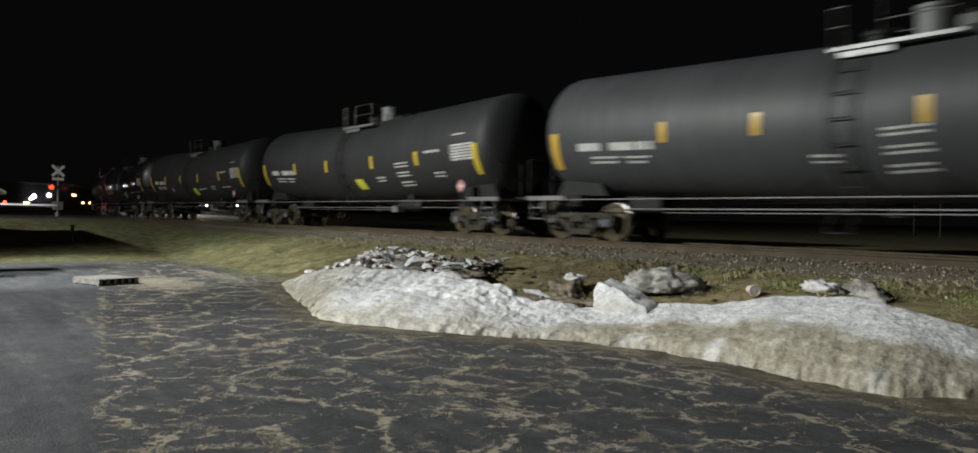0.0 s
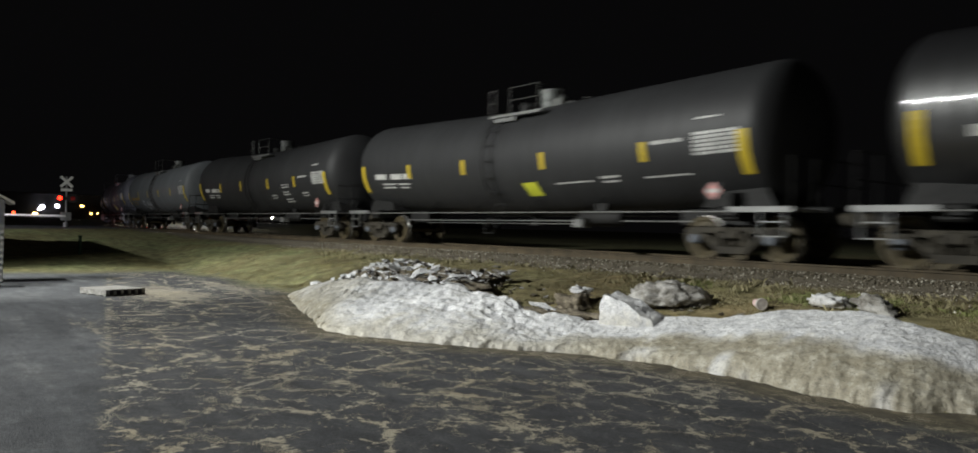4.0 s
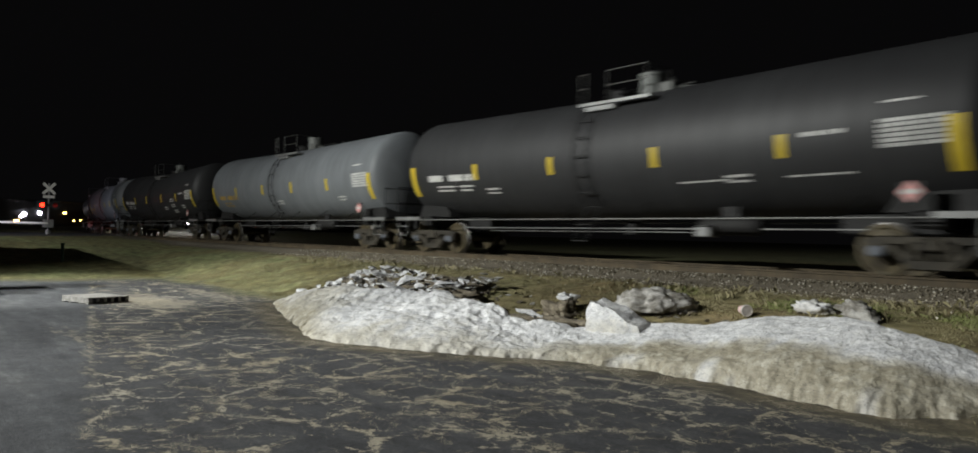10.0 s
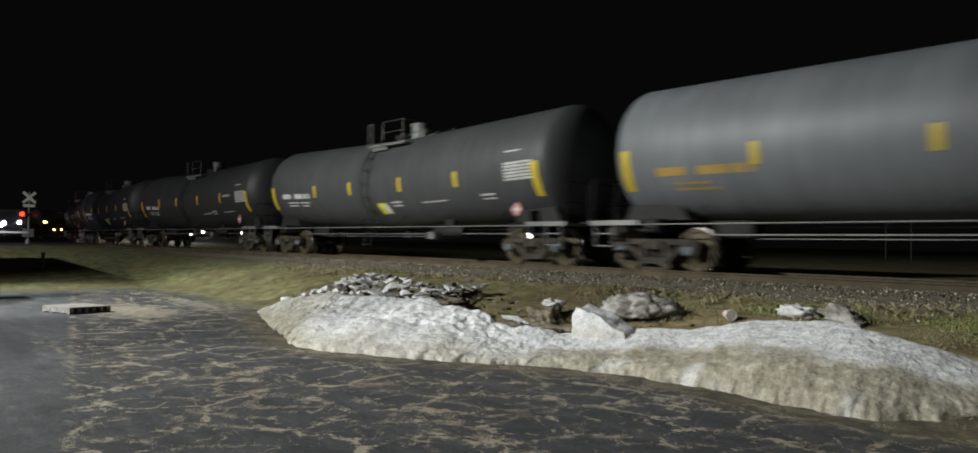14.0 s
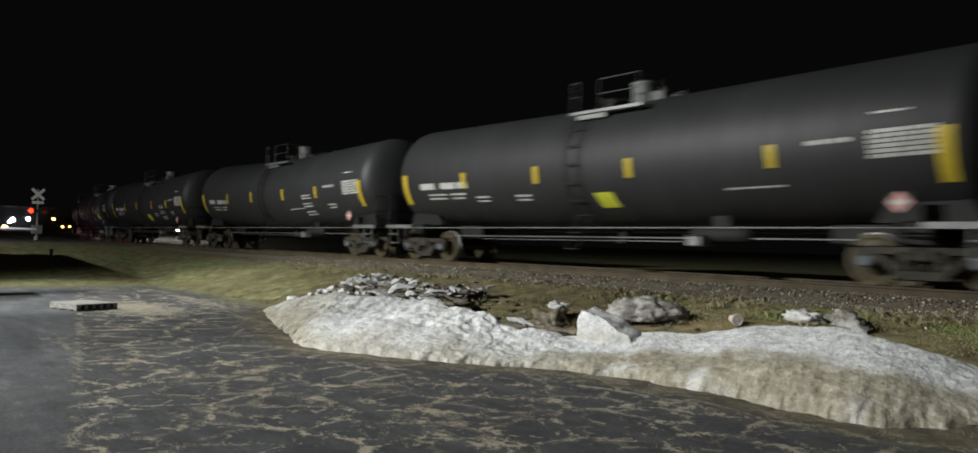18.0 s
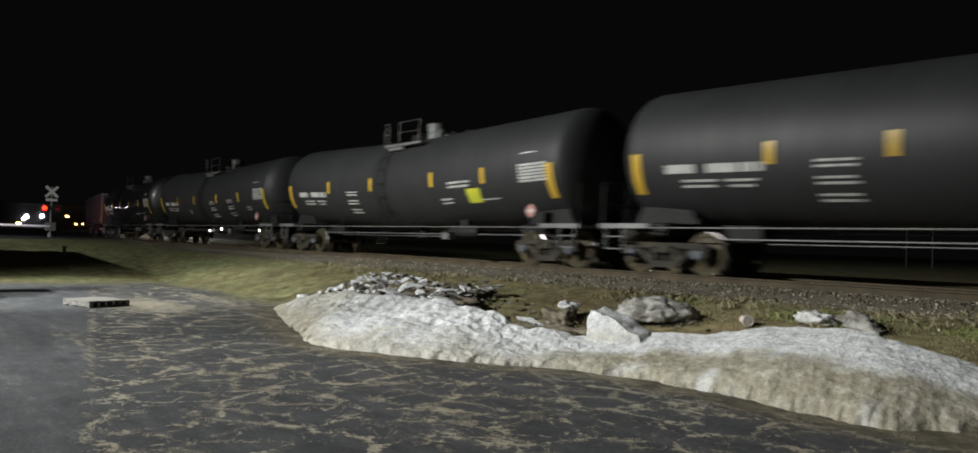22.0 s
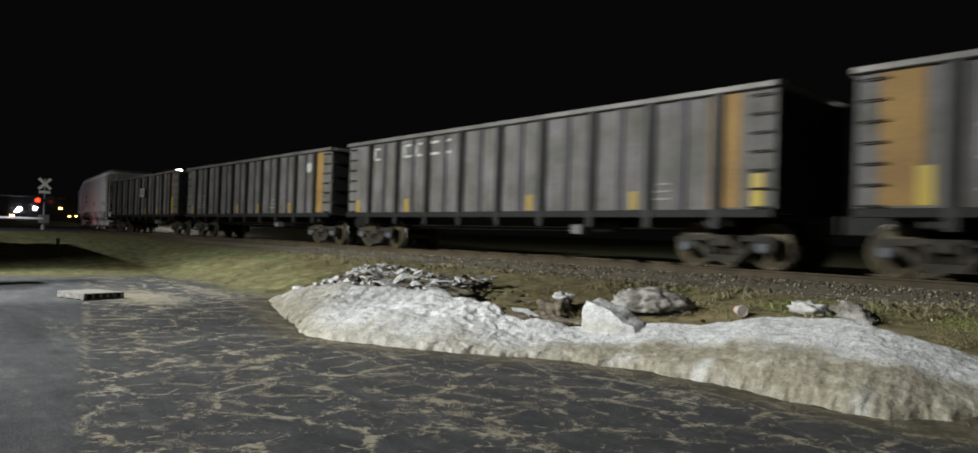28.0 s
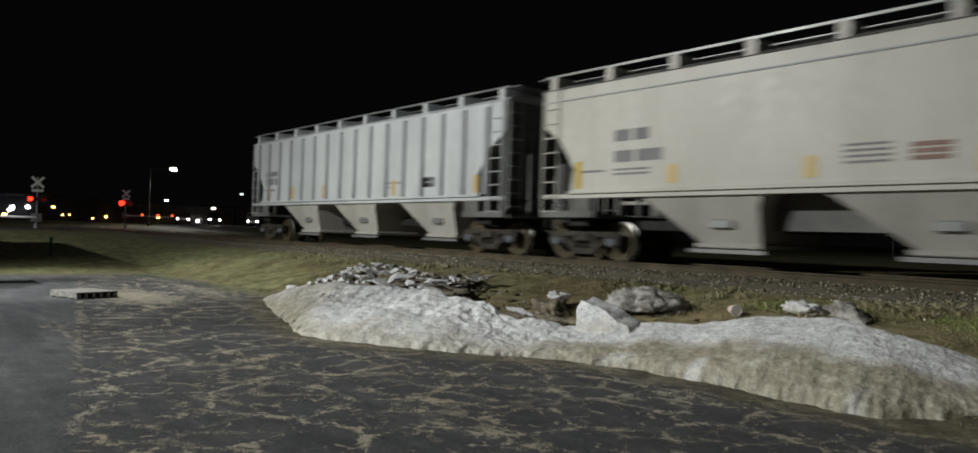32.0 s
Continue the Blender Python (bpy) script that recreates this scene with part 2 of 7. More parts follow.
def ground_material():
    """Asphalt of the lot with straw in its cracks, grass, gravel and the road, each where it lies on the plan."""
    m, nt, sh = nodes_of("lot_asphalt_grass_and_gravel")
    v = coords(nt, world_space=True)
    n_small, n_mid, n_big = noise_of(nt, v, 55.0, 4), noise_of(nt, v, 3.0, 5), noise_of(nt, v, 0.35, 4)
    # asphalt
    asphalt = ramp(nt, n_mid, [(0.3, (0.030, 0.031, 0.035)), (0.7, (0.055, 0.057, 0.062))])
    worn = noise_of(nt, coords(nt, (0.35, 2.2, 1), True), 1.3, 6, 0.65)
    asphalt = mix(nt, 1.0, asphalt, ramp(nt, worn, [(0.35, grey(0.75)), (0.5, grey(1.0)), (0.72, (1.7, 1.66, 1.55))]), "MULTIPLY")
    asphalt = mix(nt, 1.0, asphalt, ramp(nt, n_small, [(0.3, grey(0.6)), (0.7, grey(1.5))]), "MULTIPLY")
    n_grain = noise_of(nt, v, 17.0, 5, 0.7)
    asphalt = mix(nt, 1.0, asphalt, ramp(nt, n_grain, [(0.32, grey(0.7)), (0.5, grey(1.0)), (0.68, grey(1.38))]), "MULTIPLY")
    # straw in cracks: two nets of bent joints, worn through in places
    att = nt.nodes.new("ShaderNodeVertexColor")
    att.layer_name = "ground_kind"
    sep = nt.nodes.new("ShaderNodeSeparateColor")
    nt.links.new(att.outputs[0], sep.inputs[0])
    fibre = noise_of(nt, coords(nt, (1.0, 1.0, 1.0), True), 13.0, 8, 0.8)
    amount = None
    for scale, width, bend in ((1.35, 0.425, 0.30), (2.6, 0.39, 0.24)):
        warp = nt.nodes.new("ShaderNodeMix")
        warp.data_type = "VECTOR"
        warp.inputs[0].default_value = bend
        nt.links.new(v, warp.inputs[4])
        wn = node(nt, "TexNoise", Scale=2.4, Detail=6.0, Roughness=0.7)
        nt.links.new(v, wn.inputs[0])
        nt.links.new(wn.outputs[1], warp.inputs[5])
        vor = node(nt, "TexVoronoi", Scale=scale)
        vor.feature = "DISTANCE_TO_EDGE"
        nt.links.new(warp.outputs[1], vor.inputs[0])
        one = node(nt, "Math")
        one.operation = "MULTIPLY_ADD"
        nt.links.new(fibre, one.inputs[0])
        one.inputs[1].default_value = 0.52
        nt.links.new(vor.outputs[0], one.inputs[2])
        two = node(nt, "Math")
        two.operation = "MULTIPLY_ADD"
        nt.links.new(n_mid, two.inputs[0])
        two.inputs[1].default_value = 0.32
        nt.links.new(one.outputs[0], two.inputs[2])
        net = ramp(nt, two.outputs[0], [(width - 0.015, grey(0.95)), (width + 0.02, grey(0))])
        amount = net if amount is None else mix(nt, 1.0, amount, net, "LIGHTEN")
    straw = ramp(nt, n_small, [(0.3, (0.22, 0.2, 0.155)), (0.7, (0.5, 0.465, 0.38))])
    straw = mix(nt, 1.0, straw, ramp(nt, n_big, [(0.4, (1.0, 1.0, 1.0)), (0.62, (1.0, 0.95, 0.84))]), "MULTIPLY")
    amount = mix(nt, 1.0, amount, sep.outputs[1], "MULTIPLY")
    # broad smears of straw swept together
    cov = nt.nodes.new("ShaderNodeVertexColor")
    cov.layer_name = "straw_cover"
    sweep = noise_of(nt, coords(nt, (0.8, 2.0, 1), True), 2.2, 7, 0.7)
    swept = node(nt, "Math")
    swept.operation = "MULTIPLY_ADD"
    nt.links.new(cov.outputs[0], swept.inputs[0])
    swept.inputs[1].default_value = 0.42
    nt.links.new(sweep, swept.inputs[2])
    amount = mix(nt, 1.0, amount, ramp(nt, swept.outputs[0], [(0.66, grey(0)), (0.82, grey(0.6))]), "LIGHTEN")
    lane = mix(nt, sep.outputs[1], (1.38, 1.4, 1.4), (1.0, 1.0, 1.0))
    asphalt = mix(nt, 1.0, asphalt, lane, "MULTIPLY")
    lot = mix(nt, amount, asphalt, straw)
    # grass
    grass = ramp(nt, n_mid, [(0.3, (0.105, 0.096, 0.052)), (0.5, (0.178, 0.166, 0.092)), (0.7, (0.27, 0.248, 0.16))])
    grass = mix(nt, 1.0, grass, ramp(nt, n_big, [(0.35, (0.98, 0.84, 0.7)), (0.5, (1.04, 0.98, 0.9)), (0.65, (1.06, 1.12, 0.98))]), "MULTIPLY")
    patch = noise_of(nt, coords(nt, (1.0, 1.6, 1.0), True), 1.7, 8, 0.72)
    grass = mix(nt, 1.0, grass, ramp(nt, patch, [(0.34, (0.5, 0.44, 0.38)), (0.5, grey(1.0)), (0.68, (1.3, 1.25, 1.15))]), "MULTIPLY")
    grass = mix(nt, 1.0, grass, ramp(nt, n_small, [(0.3, grey(0.65)), (0.7, grey(1.35))]), "MULTIPLY")
    where = nt.nodes.new("ShaderNodeSeparateXYZ")
    nt.links.new(v, where.inputs[0])
    lawn = node(nt, "MapRange", **{"From Min": -13.0, "From Max": -20.0})
    nt.links.new(where.outputs[0], lawn.inputs[0])
    grass = mix(nt, 1.0, grass, mix(nt, lawn.outputs[0], (1.04, 0.98, 0.92), (0.88, 1.0, 0.87)), "MULTIPLY")
    col = mix(nt, sep.outputs[0], lot, grass)
    gravel = ramp(nt, n_small, [(0.3, (0.075, 0.062, 0.044)), (0.55, (0.17, 0.148, 0.11)), (0.75, (0.29, 0.262, 0.21))])
    col = mix(nt, sep.outputs[2], col, gravel)
    mud = ramp(nt, n_mid, [(0.3, (0.04, 0.036, 0.026)), (0.5, (0.085, 0.073, 0.05)), (0.7, (0.16, 0.135, 0.09))])
    mud = mix(nt, 1.0, mud, ramp(nt, n_grain, [(0.32, grey(0.6)), (0.5, grey(1.0)), (0.68, grey(1.5))]), "MULTIPLY")
    col = mix(nt, att.outputs[1], col, mud)
    nt.links.new(col, sh.inputs["Base Color"])
    sh.inputs["Roughness"].default_value = 0.85
    add = node(nt, "Math")
    add.operation = "ADD"
    nt.links.new(n_small, add.inputs[0])
    nt.links.new(n_mid, add.inputs[1])
    bump_of(nt, sh, add.outputs[0], 0.5, 0.02)
    return m


def snow_material():
    """Old ploughed snow: white and blue-grey grains, soil worked into it where the dirt layer says, dark specks and cracks."""
    m, nt, sh = nodes_of("old_dirty_snow")
    v = coords(nt, world_space=True)
    big, mid, fine = noise_of(nt, v, 1.6, 4), noise_of(nt, v, 7.0, 5, 0.6), noise_of(nt, v, 42.0, 4, 0.65)
    att = nt.nodes.new("ShaderNodeVertexColor")
    att.layer_name = "dirt"
    sep = nt.nodes.new("ShaderNodeSeparateColor")
    nt.links.new(att.outputs[0], sep.inputs[0])
    grain = node(nt, "TexVoronoi", Scale=17.0)
    nt.links.new(v, grain.inputs[0])
    shade = nt.nodes.new("ShaderNodeSeparateColor")
    nt.links.new(grain.outputs["Color"], shade.inputs[0])
    clean = ramp(nt, mid, [(0.32, (0.52, 0.53, 0.55)), (0.46, (0.66, 0.665, 0.68)), (0.6, (0.81, 0.815, 0.825))])
    clean = mix(nt, 1.0, clean, ramp(nt, shade.outputs[0], [(0.0, grey(0.9)), (0.35, grey(1.0))]), "MULTIPLY")
    soil = ramp(nt, mid, [(0.3, (0.24, 0.212, 0.152)), (0.5, (0.35, 0.322, 0.25)), (0.7, (0.52, 0.495, 0.42))])
    clean = mix(nt, 1.0, clean, ramp(nt, fine, [(0.34, grey(0.74)), (0.5, grey(0.98)), (0.66, grey(1.1))]), "MULTIPLY")
    soil = mix(nt, 1.0, soil, ramp(nt, fine, [(0.35, grey(0.88)), (0.65, grey(1.1))]), "MULTIPLY")

    def add(a, b, k):
        n = node(nt, "Math")
        n.operation = "MULTIPLY_ADD"
        nt.links.new(a, n.inputs[0])
        n.inputs[1].default_value = k
        nt.links.new(b, n.inputs[2])
        return n.outputs[0]

    k = add(fine, add(mid, add(big, sep.outputs[0], 0.35), 0.4), 0.25)
    dirt = ramp(nt, k, [(0.52, grey(0.0)), (0.72, grey(0.62)), (0.95, grey(1.0))])
    col = mix(nt, dirt, clean, soil)
    # hairline cracks with dirt in them, and specks of soil
    flat = noise_of(nt, coords(nt, (2.2, 2.2, 9.0), True), 1.5, 5, 0.6)
    crack = ramp(nt, flat, [(0.485, grey(1.0)), (0.498, grey(0.64)), (0.502, grey(0.64)), (0.515, grey(1.0))])
    col = mix(nt, 1.0, col, crack, "MULTIPLY")
    speck = node(nt, "TexVoronoi", Scale=32.0)
    nt.links.new(v, speck.inputs[0])
    dark = ramp(nt, add(fine, speck.outputs["Distance"], 0.9), [(0.47, (0.26, 0.23, 0.19)), (0.52, (1, 1, 1))])
    col = mix(nt, 1.0, col, dark, "MULTIPLY")
    nt.links.new(col, sh.inputs["Base Color"])
    sh.inputs["Roughness"].default_value = 0.62
    bump_of(nt, sh, add(grain.outputs["Distance"], add(fine, mid, 0.5), 0.45), 0.65, 0.028)
    return m


GROUND, SNOW = ground_material(), snow_material()
STONE = surface("grey_brown_ballast_stone", (0.30, 0.27, 0.235), (0.11, 0.095, 0.08), 0.85, 0, 9.0, 30)
SOIL = surface("dark_frozen_soil", (0.26, 0.225, 0.165), (0.105, 0.087, 0.062), 0.95, 0, 5.0, 24, 0.9, 0.04, (1, 1, 1), 0.35)
GREY_ICE = surface("grey_dirty_ice", (0.43, 0.42, 0.4), (0.13, 0.118, 0.095), 0.7, 0, 4.0, 26, 0.6, 0.03, (1, 1, 2.0), 0.3)
STRAW = surface("dry_straw_grass", (0.33, 0.295, 0.17), (0.19, 0.17, 0.09), 0.9, 0, 1.0, 8)
LITTER = surface("pale_flattened_straw", (0.52, 0.475, 0.37), (0.33, 0.28, 0.2), 0.9, 0, 1.0, 8)
GREEN_GRASS = surface("green_winter_grass", (0.24, 0.27, 0.1), (0.17, 0.185, 0.065), 0.9, 0, 1.0, 8)

# ---------------------------------------------------------------- mesh helpers


def part(name, bm, material, parent, label="", smooth=False):
    """One mesh object under a thing or a part."""
    me = bpy.data.meshes.new(name)
    bm.normal_update()
    bm.to_mesh(me)
    bm.free()
    for m in material if isinstance(material, (list, tuple)) else [material]:
        me.materials.append(m)
    if smooth:
        me.polygons.foreach_set("use_smooth", [True] * len(me.polygons))
        me.set_sharp_from_angle(angle=radians(38))
    ob = new(name, me)
    ob.parent = parent
    if label:
        ob["label"] = label
    return ob


def thing(name, where, label, category, group="", kind="", turn=0.0):
    ob = new(name)
    ob.matrix_world = pose(*where, 0, 0, turn)
    return tagged(ob, label, category, group, kind)


def box(bm, x0, x1, y0, y1, z0, z1, bevel=0.0, mat=0):
    g = bmesh.ops.create_cube(bm, size=1.0, matrix=Matrix.Translation(((x0 + x1) / 2, (y0 + y1) / 2, (z0 + z1) / 2)) @ Matrix.Diagonal((x1 - x0, y1 - y0, z1 - z0, 1)))
    fs = {f for v in g["verts"] for f in v.link_faces}
    for f in fs:
        f.material_index = mat
    if bevel:
        es = list({e for v in g["verts"] for e in v.link_edges})
        bmesh.ops.bevel(bm, geom=es, offset=bevel, segments=1, affect="EDGES", material=-1)
    return bm


def tube(bm, a, b, r, seg=8, r2=None, mat=0):
    a, b = Vector(a), Vector(b)
    d = b - a
    m = Matrix.Translation((a + b) / 2) @ d.to_track_quat("Z", "Y").to_matrix().to_4x4()
    g = bmesh.ops.create_cone(bm, cap_ends=True, segments=seg, radius1=r, radius2=r if r2 is None else r2, depth=d.length, matrix=m)
    for f in {f for v in g["verts"] for f in v.link_faces}:
        f.material_index = mat
    return bm


def bent_rail(bm, points, r, seg=6):
    """One round bar through points that share an x."""
    rings = []
    for i, p in enumerate(points):
        d = Vector(points[min(i + 1, len(points) - 1)]) - Vector(points[max(i - 1, 0)])
        side = Vector((0, -d.z, d.y)).normalized()
        rings.append([bm.verts.new(Vector(p) + r * (math.cos(k * math.tau / seg) * Vector((1, 0, 0)) + math.sin(k * math.tau / seg) * side)) for k in range(seg)])
    for a, b in zip(rings, rings[1:]):
        for k in range(seg):
            bm.faces.new((a[k], a[(k + 1) % seg], b[(k + 1) % seg], b[k]))
    bm.faces.new(rings[0][::-1])
    bm.faces.new(rings[-1])
    bmesh.ops.recalc_face_normals(bm, faces=bm.faces[:])


def prism(bm, pts, y0, y1, mat=0):
    """A plate with its outline in x and z, from y0 to y1."""
    n = len(pts)
    a = [bm.verts.new((x, y0, z)) for x, z in pts]
    b = [bm.verts.new((x, y1, z)) for x, z in pts]
    fs = [bm.faces.new(a), bm.faces.new(b[::-1])] + [bm.faces.new((a[i], b[i], b[(i + 1) % n], a[(i + 1) % n])) for i in range(n)]
    for f in fs:
        f.material_index = mat
    bmesh.ops.recalc_face_normals(bm, faces=fs)
    return bm


def lathe(bm, rows, seg=48, mat=0):
    """A body of revolution about the x axis: rows of x and radius."""
    rings = []
    for x, r in rows:
        if r < 1e-6:
            rings.append([bm.verts.new((x, 0, 0))])
        else:
            rings.append([bm.verts.new((x, r * math.cos(2 * math.pi * i / seg), r * math.sin(2 * math.pi * i / seg))) for i in range(seg)])
    for p, q in zip(rings, rings[1:]):
        for i in range(seg):
            j = (i + 1) % seg
            ring = [p[i % len(p)], q[i % len(q)], q[j % len(q)], p[j % len(p)]]
            ring = list(dict.fromkeys(ring))
            f = bm.faces.new(ring)
            f.material_index = mat
    bmesh.ops.recalc_face_normals(bm, faces=bm.faces[:])
    return bm


new_bm = bmesh.new

# ---------------------------------------------------------------- ground


def smooth(a, b, x):
    k = min(max((x - a) / (b - a), 0.0), 1.0)
    return k * k * (3 - 2 * k)


BEND_X, BEND_R, BEND_ARC = -45.0, 250.0, 1.0      # west of the bend the track curves to the north


def along(s):
    """A place on the track's middle, s metres along it (s is x on the straight), and its heading in radians."""
    if s >= BEND_X:
        return s, TRACK_Y, 0.0
    a = min((BEND_X - s) / BEND_R, BEND_ARC)
    x, y = BEND_X - BEND_R * math.sin(a), TRACK_Y + BEND_R * (1 - math.cos(a))
    rest = (BEND_X - s) - a * BEND_R
    return x - rest * math.cos(a), y + rest * math.sin(a), -a


def track_side(x, y):
    """How far north of the track's middle a place lies, put as y on the straight."""
    if x >= BEND_X:
        return y
    return TRACK_Y + BEND_R - math.hypot(x - BEND_X, y - TRACK_Y - BEND_R)


def road_off(x, y):
    """How far a place lies from the middle of the road that crosses the track on a slant."""
    return abs((x - ROAD_X) * 0.57 + (y - TRACK_Y) * 0.82)


# along the snow bank: foot x, y on the lot, depth to the crest, crest height, depth of the back
BANK = [(-16.6, 7.1, 0.5, 0.10, 1.0), (-14.4, 6.35, 1.3, 0.42, 1.8), (-12.3, 5.72, 2.0, 0.60, 2.4), (-10.8, 5.3, 2.3, 0.66, 2.2), (-9.6, 5.72, 2.0, 0.68, 1.6),
        (-8.6, 6.25, 1.6, 0.62, 1.0), (-8.0, 6.65, 1.1, 0.42, 0.8), (-7.3, 7.2, 1.0, 0.38, 0.8), (-6.55, 7.5, 1.1, 0.46, 0.8), (-5.75, 7.6, 1.25, 0.55, 0.9),
        (-4.65, 7.6, 1.4, 0.77, 1.0), (-3.95, 7.58, 1.45, 0.81, 1.1), (-3.3, 7.58, 1.35, 0.70, 1.1), (-2.75, 7.95, 1.1, 0.56, 1.0), (-2.1, 8.3, 1.0, 0.42, 0.9), (-1.2, 8.8, 0.9, 0.2, 0.8), (-0.3, 9.3, 0.5, 0.03, 0.5)]


def bank_gap(x, y):
    """Distance to the bank's foot."""
    best = 9.0
    for (ax, ay, *_), (bx, by, *_) in zip(BANK, BANK[1:]):
        dx, dy = bx - ax, by - ay
        k = min(max(((x - ax) * dx + (y - ay) * dy) / (dx * dx + dy * dy), 0.0), 1.0)
        best = min(best, math.hypot(x - ax - k * dx, y - ay - k * dy))
    return best


def ground_z(x, y):
    """Height of the ground: the lot is flat, a verge rises to the ballast, the land by the crossing lies at the rails' height."""
    y0, y = y, track_side(x, y)
    verge = 0.62 * smooth(7.4, 10.6, y) + 0.2 * smooth(10.2, 12.2, y)
    west = 0.98 * smooth(-26.5, -46.0, x)
    east = verge
    z = max(east, west) if x < -20 else east
    if -34 < x < -20:
        z = east + (max(east, west) - east) * smooth(-20, -27, x)
    # the track's bed
    bed = 0.98 * smooth(11.9, 13.2, y) * (1 - smooth(15.9, 17.4, y))
    z = max(z, bed) if y > 11.9 else z
    if y > 15.9:
        z = max(z, 0.98 - 0.15 * smooth(15.9, 18.0, y) + 0.3 * smooth(40, 90, y))
    # the road over the crossing
    road = smooth(10.0, 6.0, road_off(x, y0))
    z += (RAIL_Z - 0.02 - z) * road
    if x < -88:
        z += 0.75 * smooth(-88, -108, x)
    return z


def axis(stops):
    out = []
    for (a, n), (b, _) in zip(stops, stops[1:]):
        out += [a + (b - a) * i / n for i in range(n)]
    return out + [stops[-1][0]]


def build_ground():
    xs = axis([(-4000, 4), (-400, 8), (-130, 20), (-80, 20), (-55, 40), (-27, 170), (2, 12), (14, 8), (300, 4), (3000, 1)])
    ys = axis([(-3000, 4), (-200, 6), (-20, 10), (0, 70), (6, 60), (14, 20), (18, 12), (60, 8), (400, 4), (4000, 1)])
    verts, faces, kind, cover = [], [], [], []
    for y in ys:
        for x in xs:
            z = ground_z(x, y)
            near = -60 < x < 10 and 5 < y < 13
            grassy = max(smooth(7.0, 8.2, y + 0.5 * noise.noise((x * 0.5, y * 0.5, 0))), smooth(-25.5, -27.5, x + 0.9 * noise.noise((x * 0.4, y * 0.4, 3))))
            if near:
                z += 0.05 * grassy * noise.noise((x * 1.3, y * 1.3, 1)) + 0.03 * grassy * noise.noise((x * 4, y * 4, 2))
            yt = track_side(x, y)
            gravel = smooth(11.6, 12.3, yt + 0.5 * noise.noise((x, y, 5))) * (1 - smooth(16.6, 17.6, yt))
            road = smooth(6.6, 6.2, road_off(x, y))
            # no weeds on the driving lane
            weeds = smooth(-0.06, 0.08, y - 0.197 * abs(x) + 0.05 * noise.noise((x * 2.7, y * 2.7, 8)))
            edge = 1 - smooth(0.0, 0.16, abs(y - 0.197 * abs(x) - 0.07))
            wet = smooth(0.75, 0.15, bank_gap(x, y) + 0.25 * noise.noise((x * 3, y * 3, 6))) if near or -20 < x < 0 and 4 < y < 9 else 0.0
            smear = max(math.exp(-((x + 18.2) / 2.4) ** 2 - ((y - 4.9) / 0.95) ** 2) * weeds, 0.5 * edge * smooth(1.0, 2.0, y) * (1 - smooth(4.6, 5.2, y)),
                        0.7 * math.exp(-((x + 19.5) / 4.0) ** 2 - ((y - 6.7) / 0.6) ** 2), 0.55 * math.exp(-((x + 13.2) / 1.6) ** 2 - ((y - 2.35) / 0.25) ** 2) if x < -11 else 0.0)
            cover.append(smear)
            verts.append((x, y, z))
            kind.append((grassy * (1 - road), weeds * (1 - road), gravel * (1 - road), wet))
    nx = len(xs)
    for j in range(len(ys) - 1):
        for i in range(nx - 1):
            a = j * nx + i
            faces.append((a, a + 1, a + nx + 1, a + nx))
    me = bpy.data.meshes.new("ground")
    me.from_pydata(verts, [], faces)
    me.color_attributes.new("ground_kind", "FLOAT_COLOR", "POINT").data.foreach_set("color", [c for k in kind for c in k])
    me.color_attributes.new("straw_cover", "FLOAT_COLOR", "POINT").data.foreach_set("color", [c for k in cover for c in (k, k, k, 1.0)])
    me.polygons.foreach_set("use_smooth", [True] * len(me.polygons))
    me.materials.append(GROUND)
    tagged(new("ground", me), "cracked asphalt lot, straw grass verge and gravel by the railway", "ground", kind="structure")


build_ground()


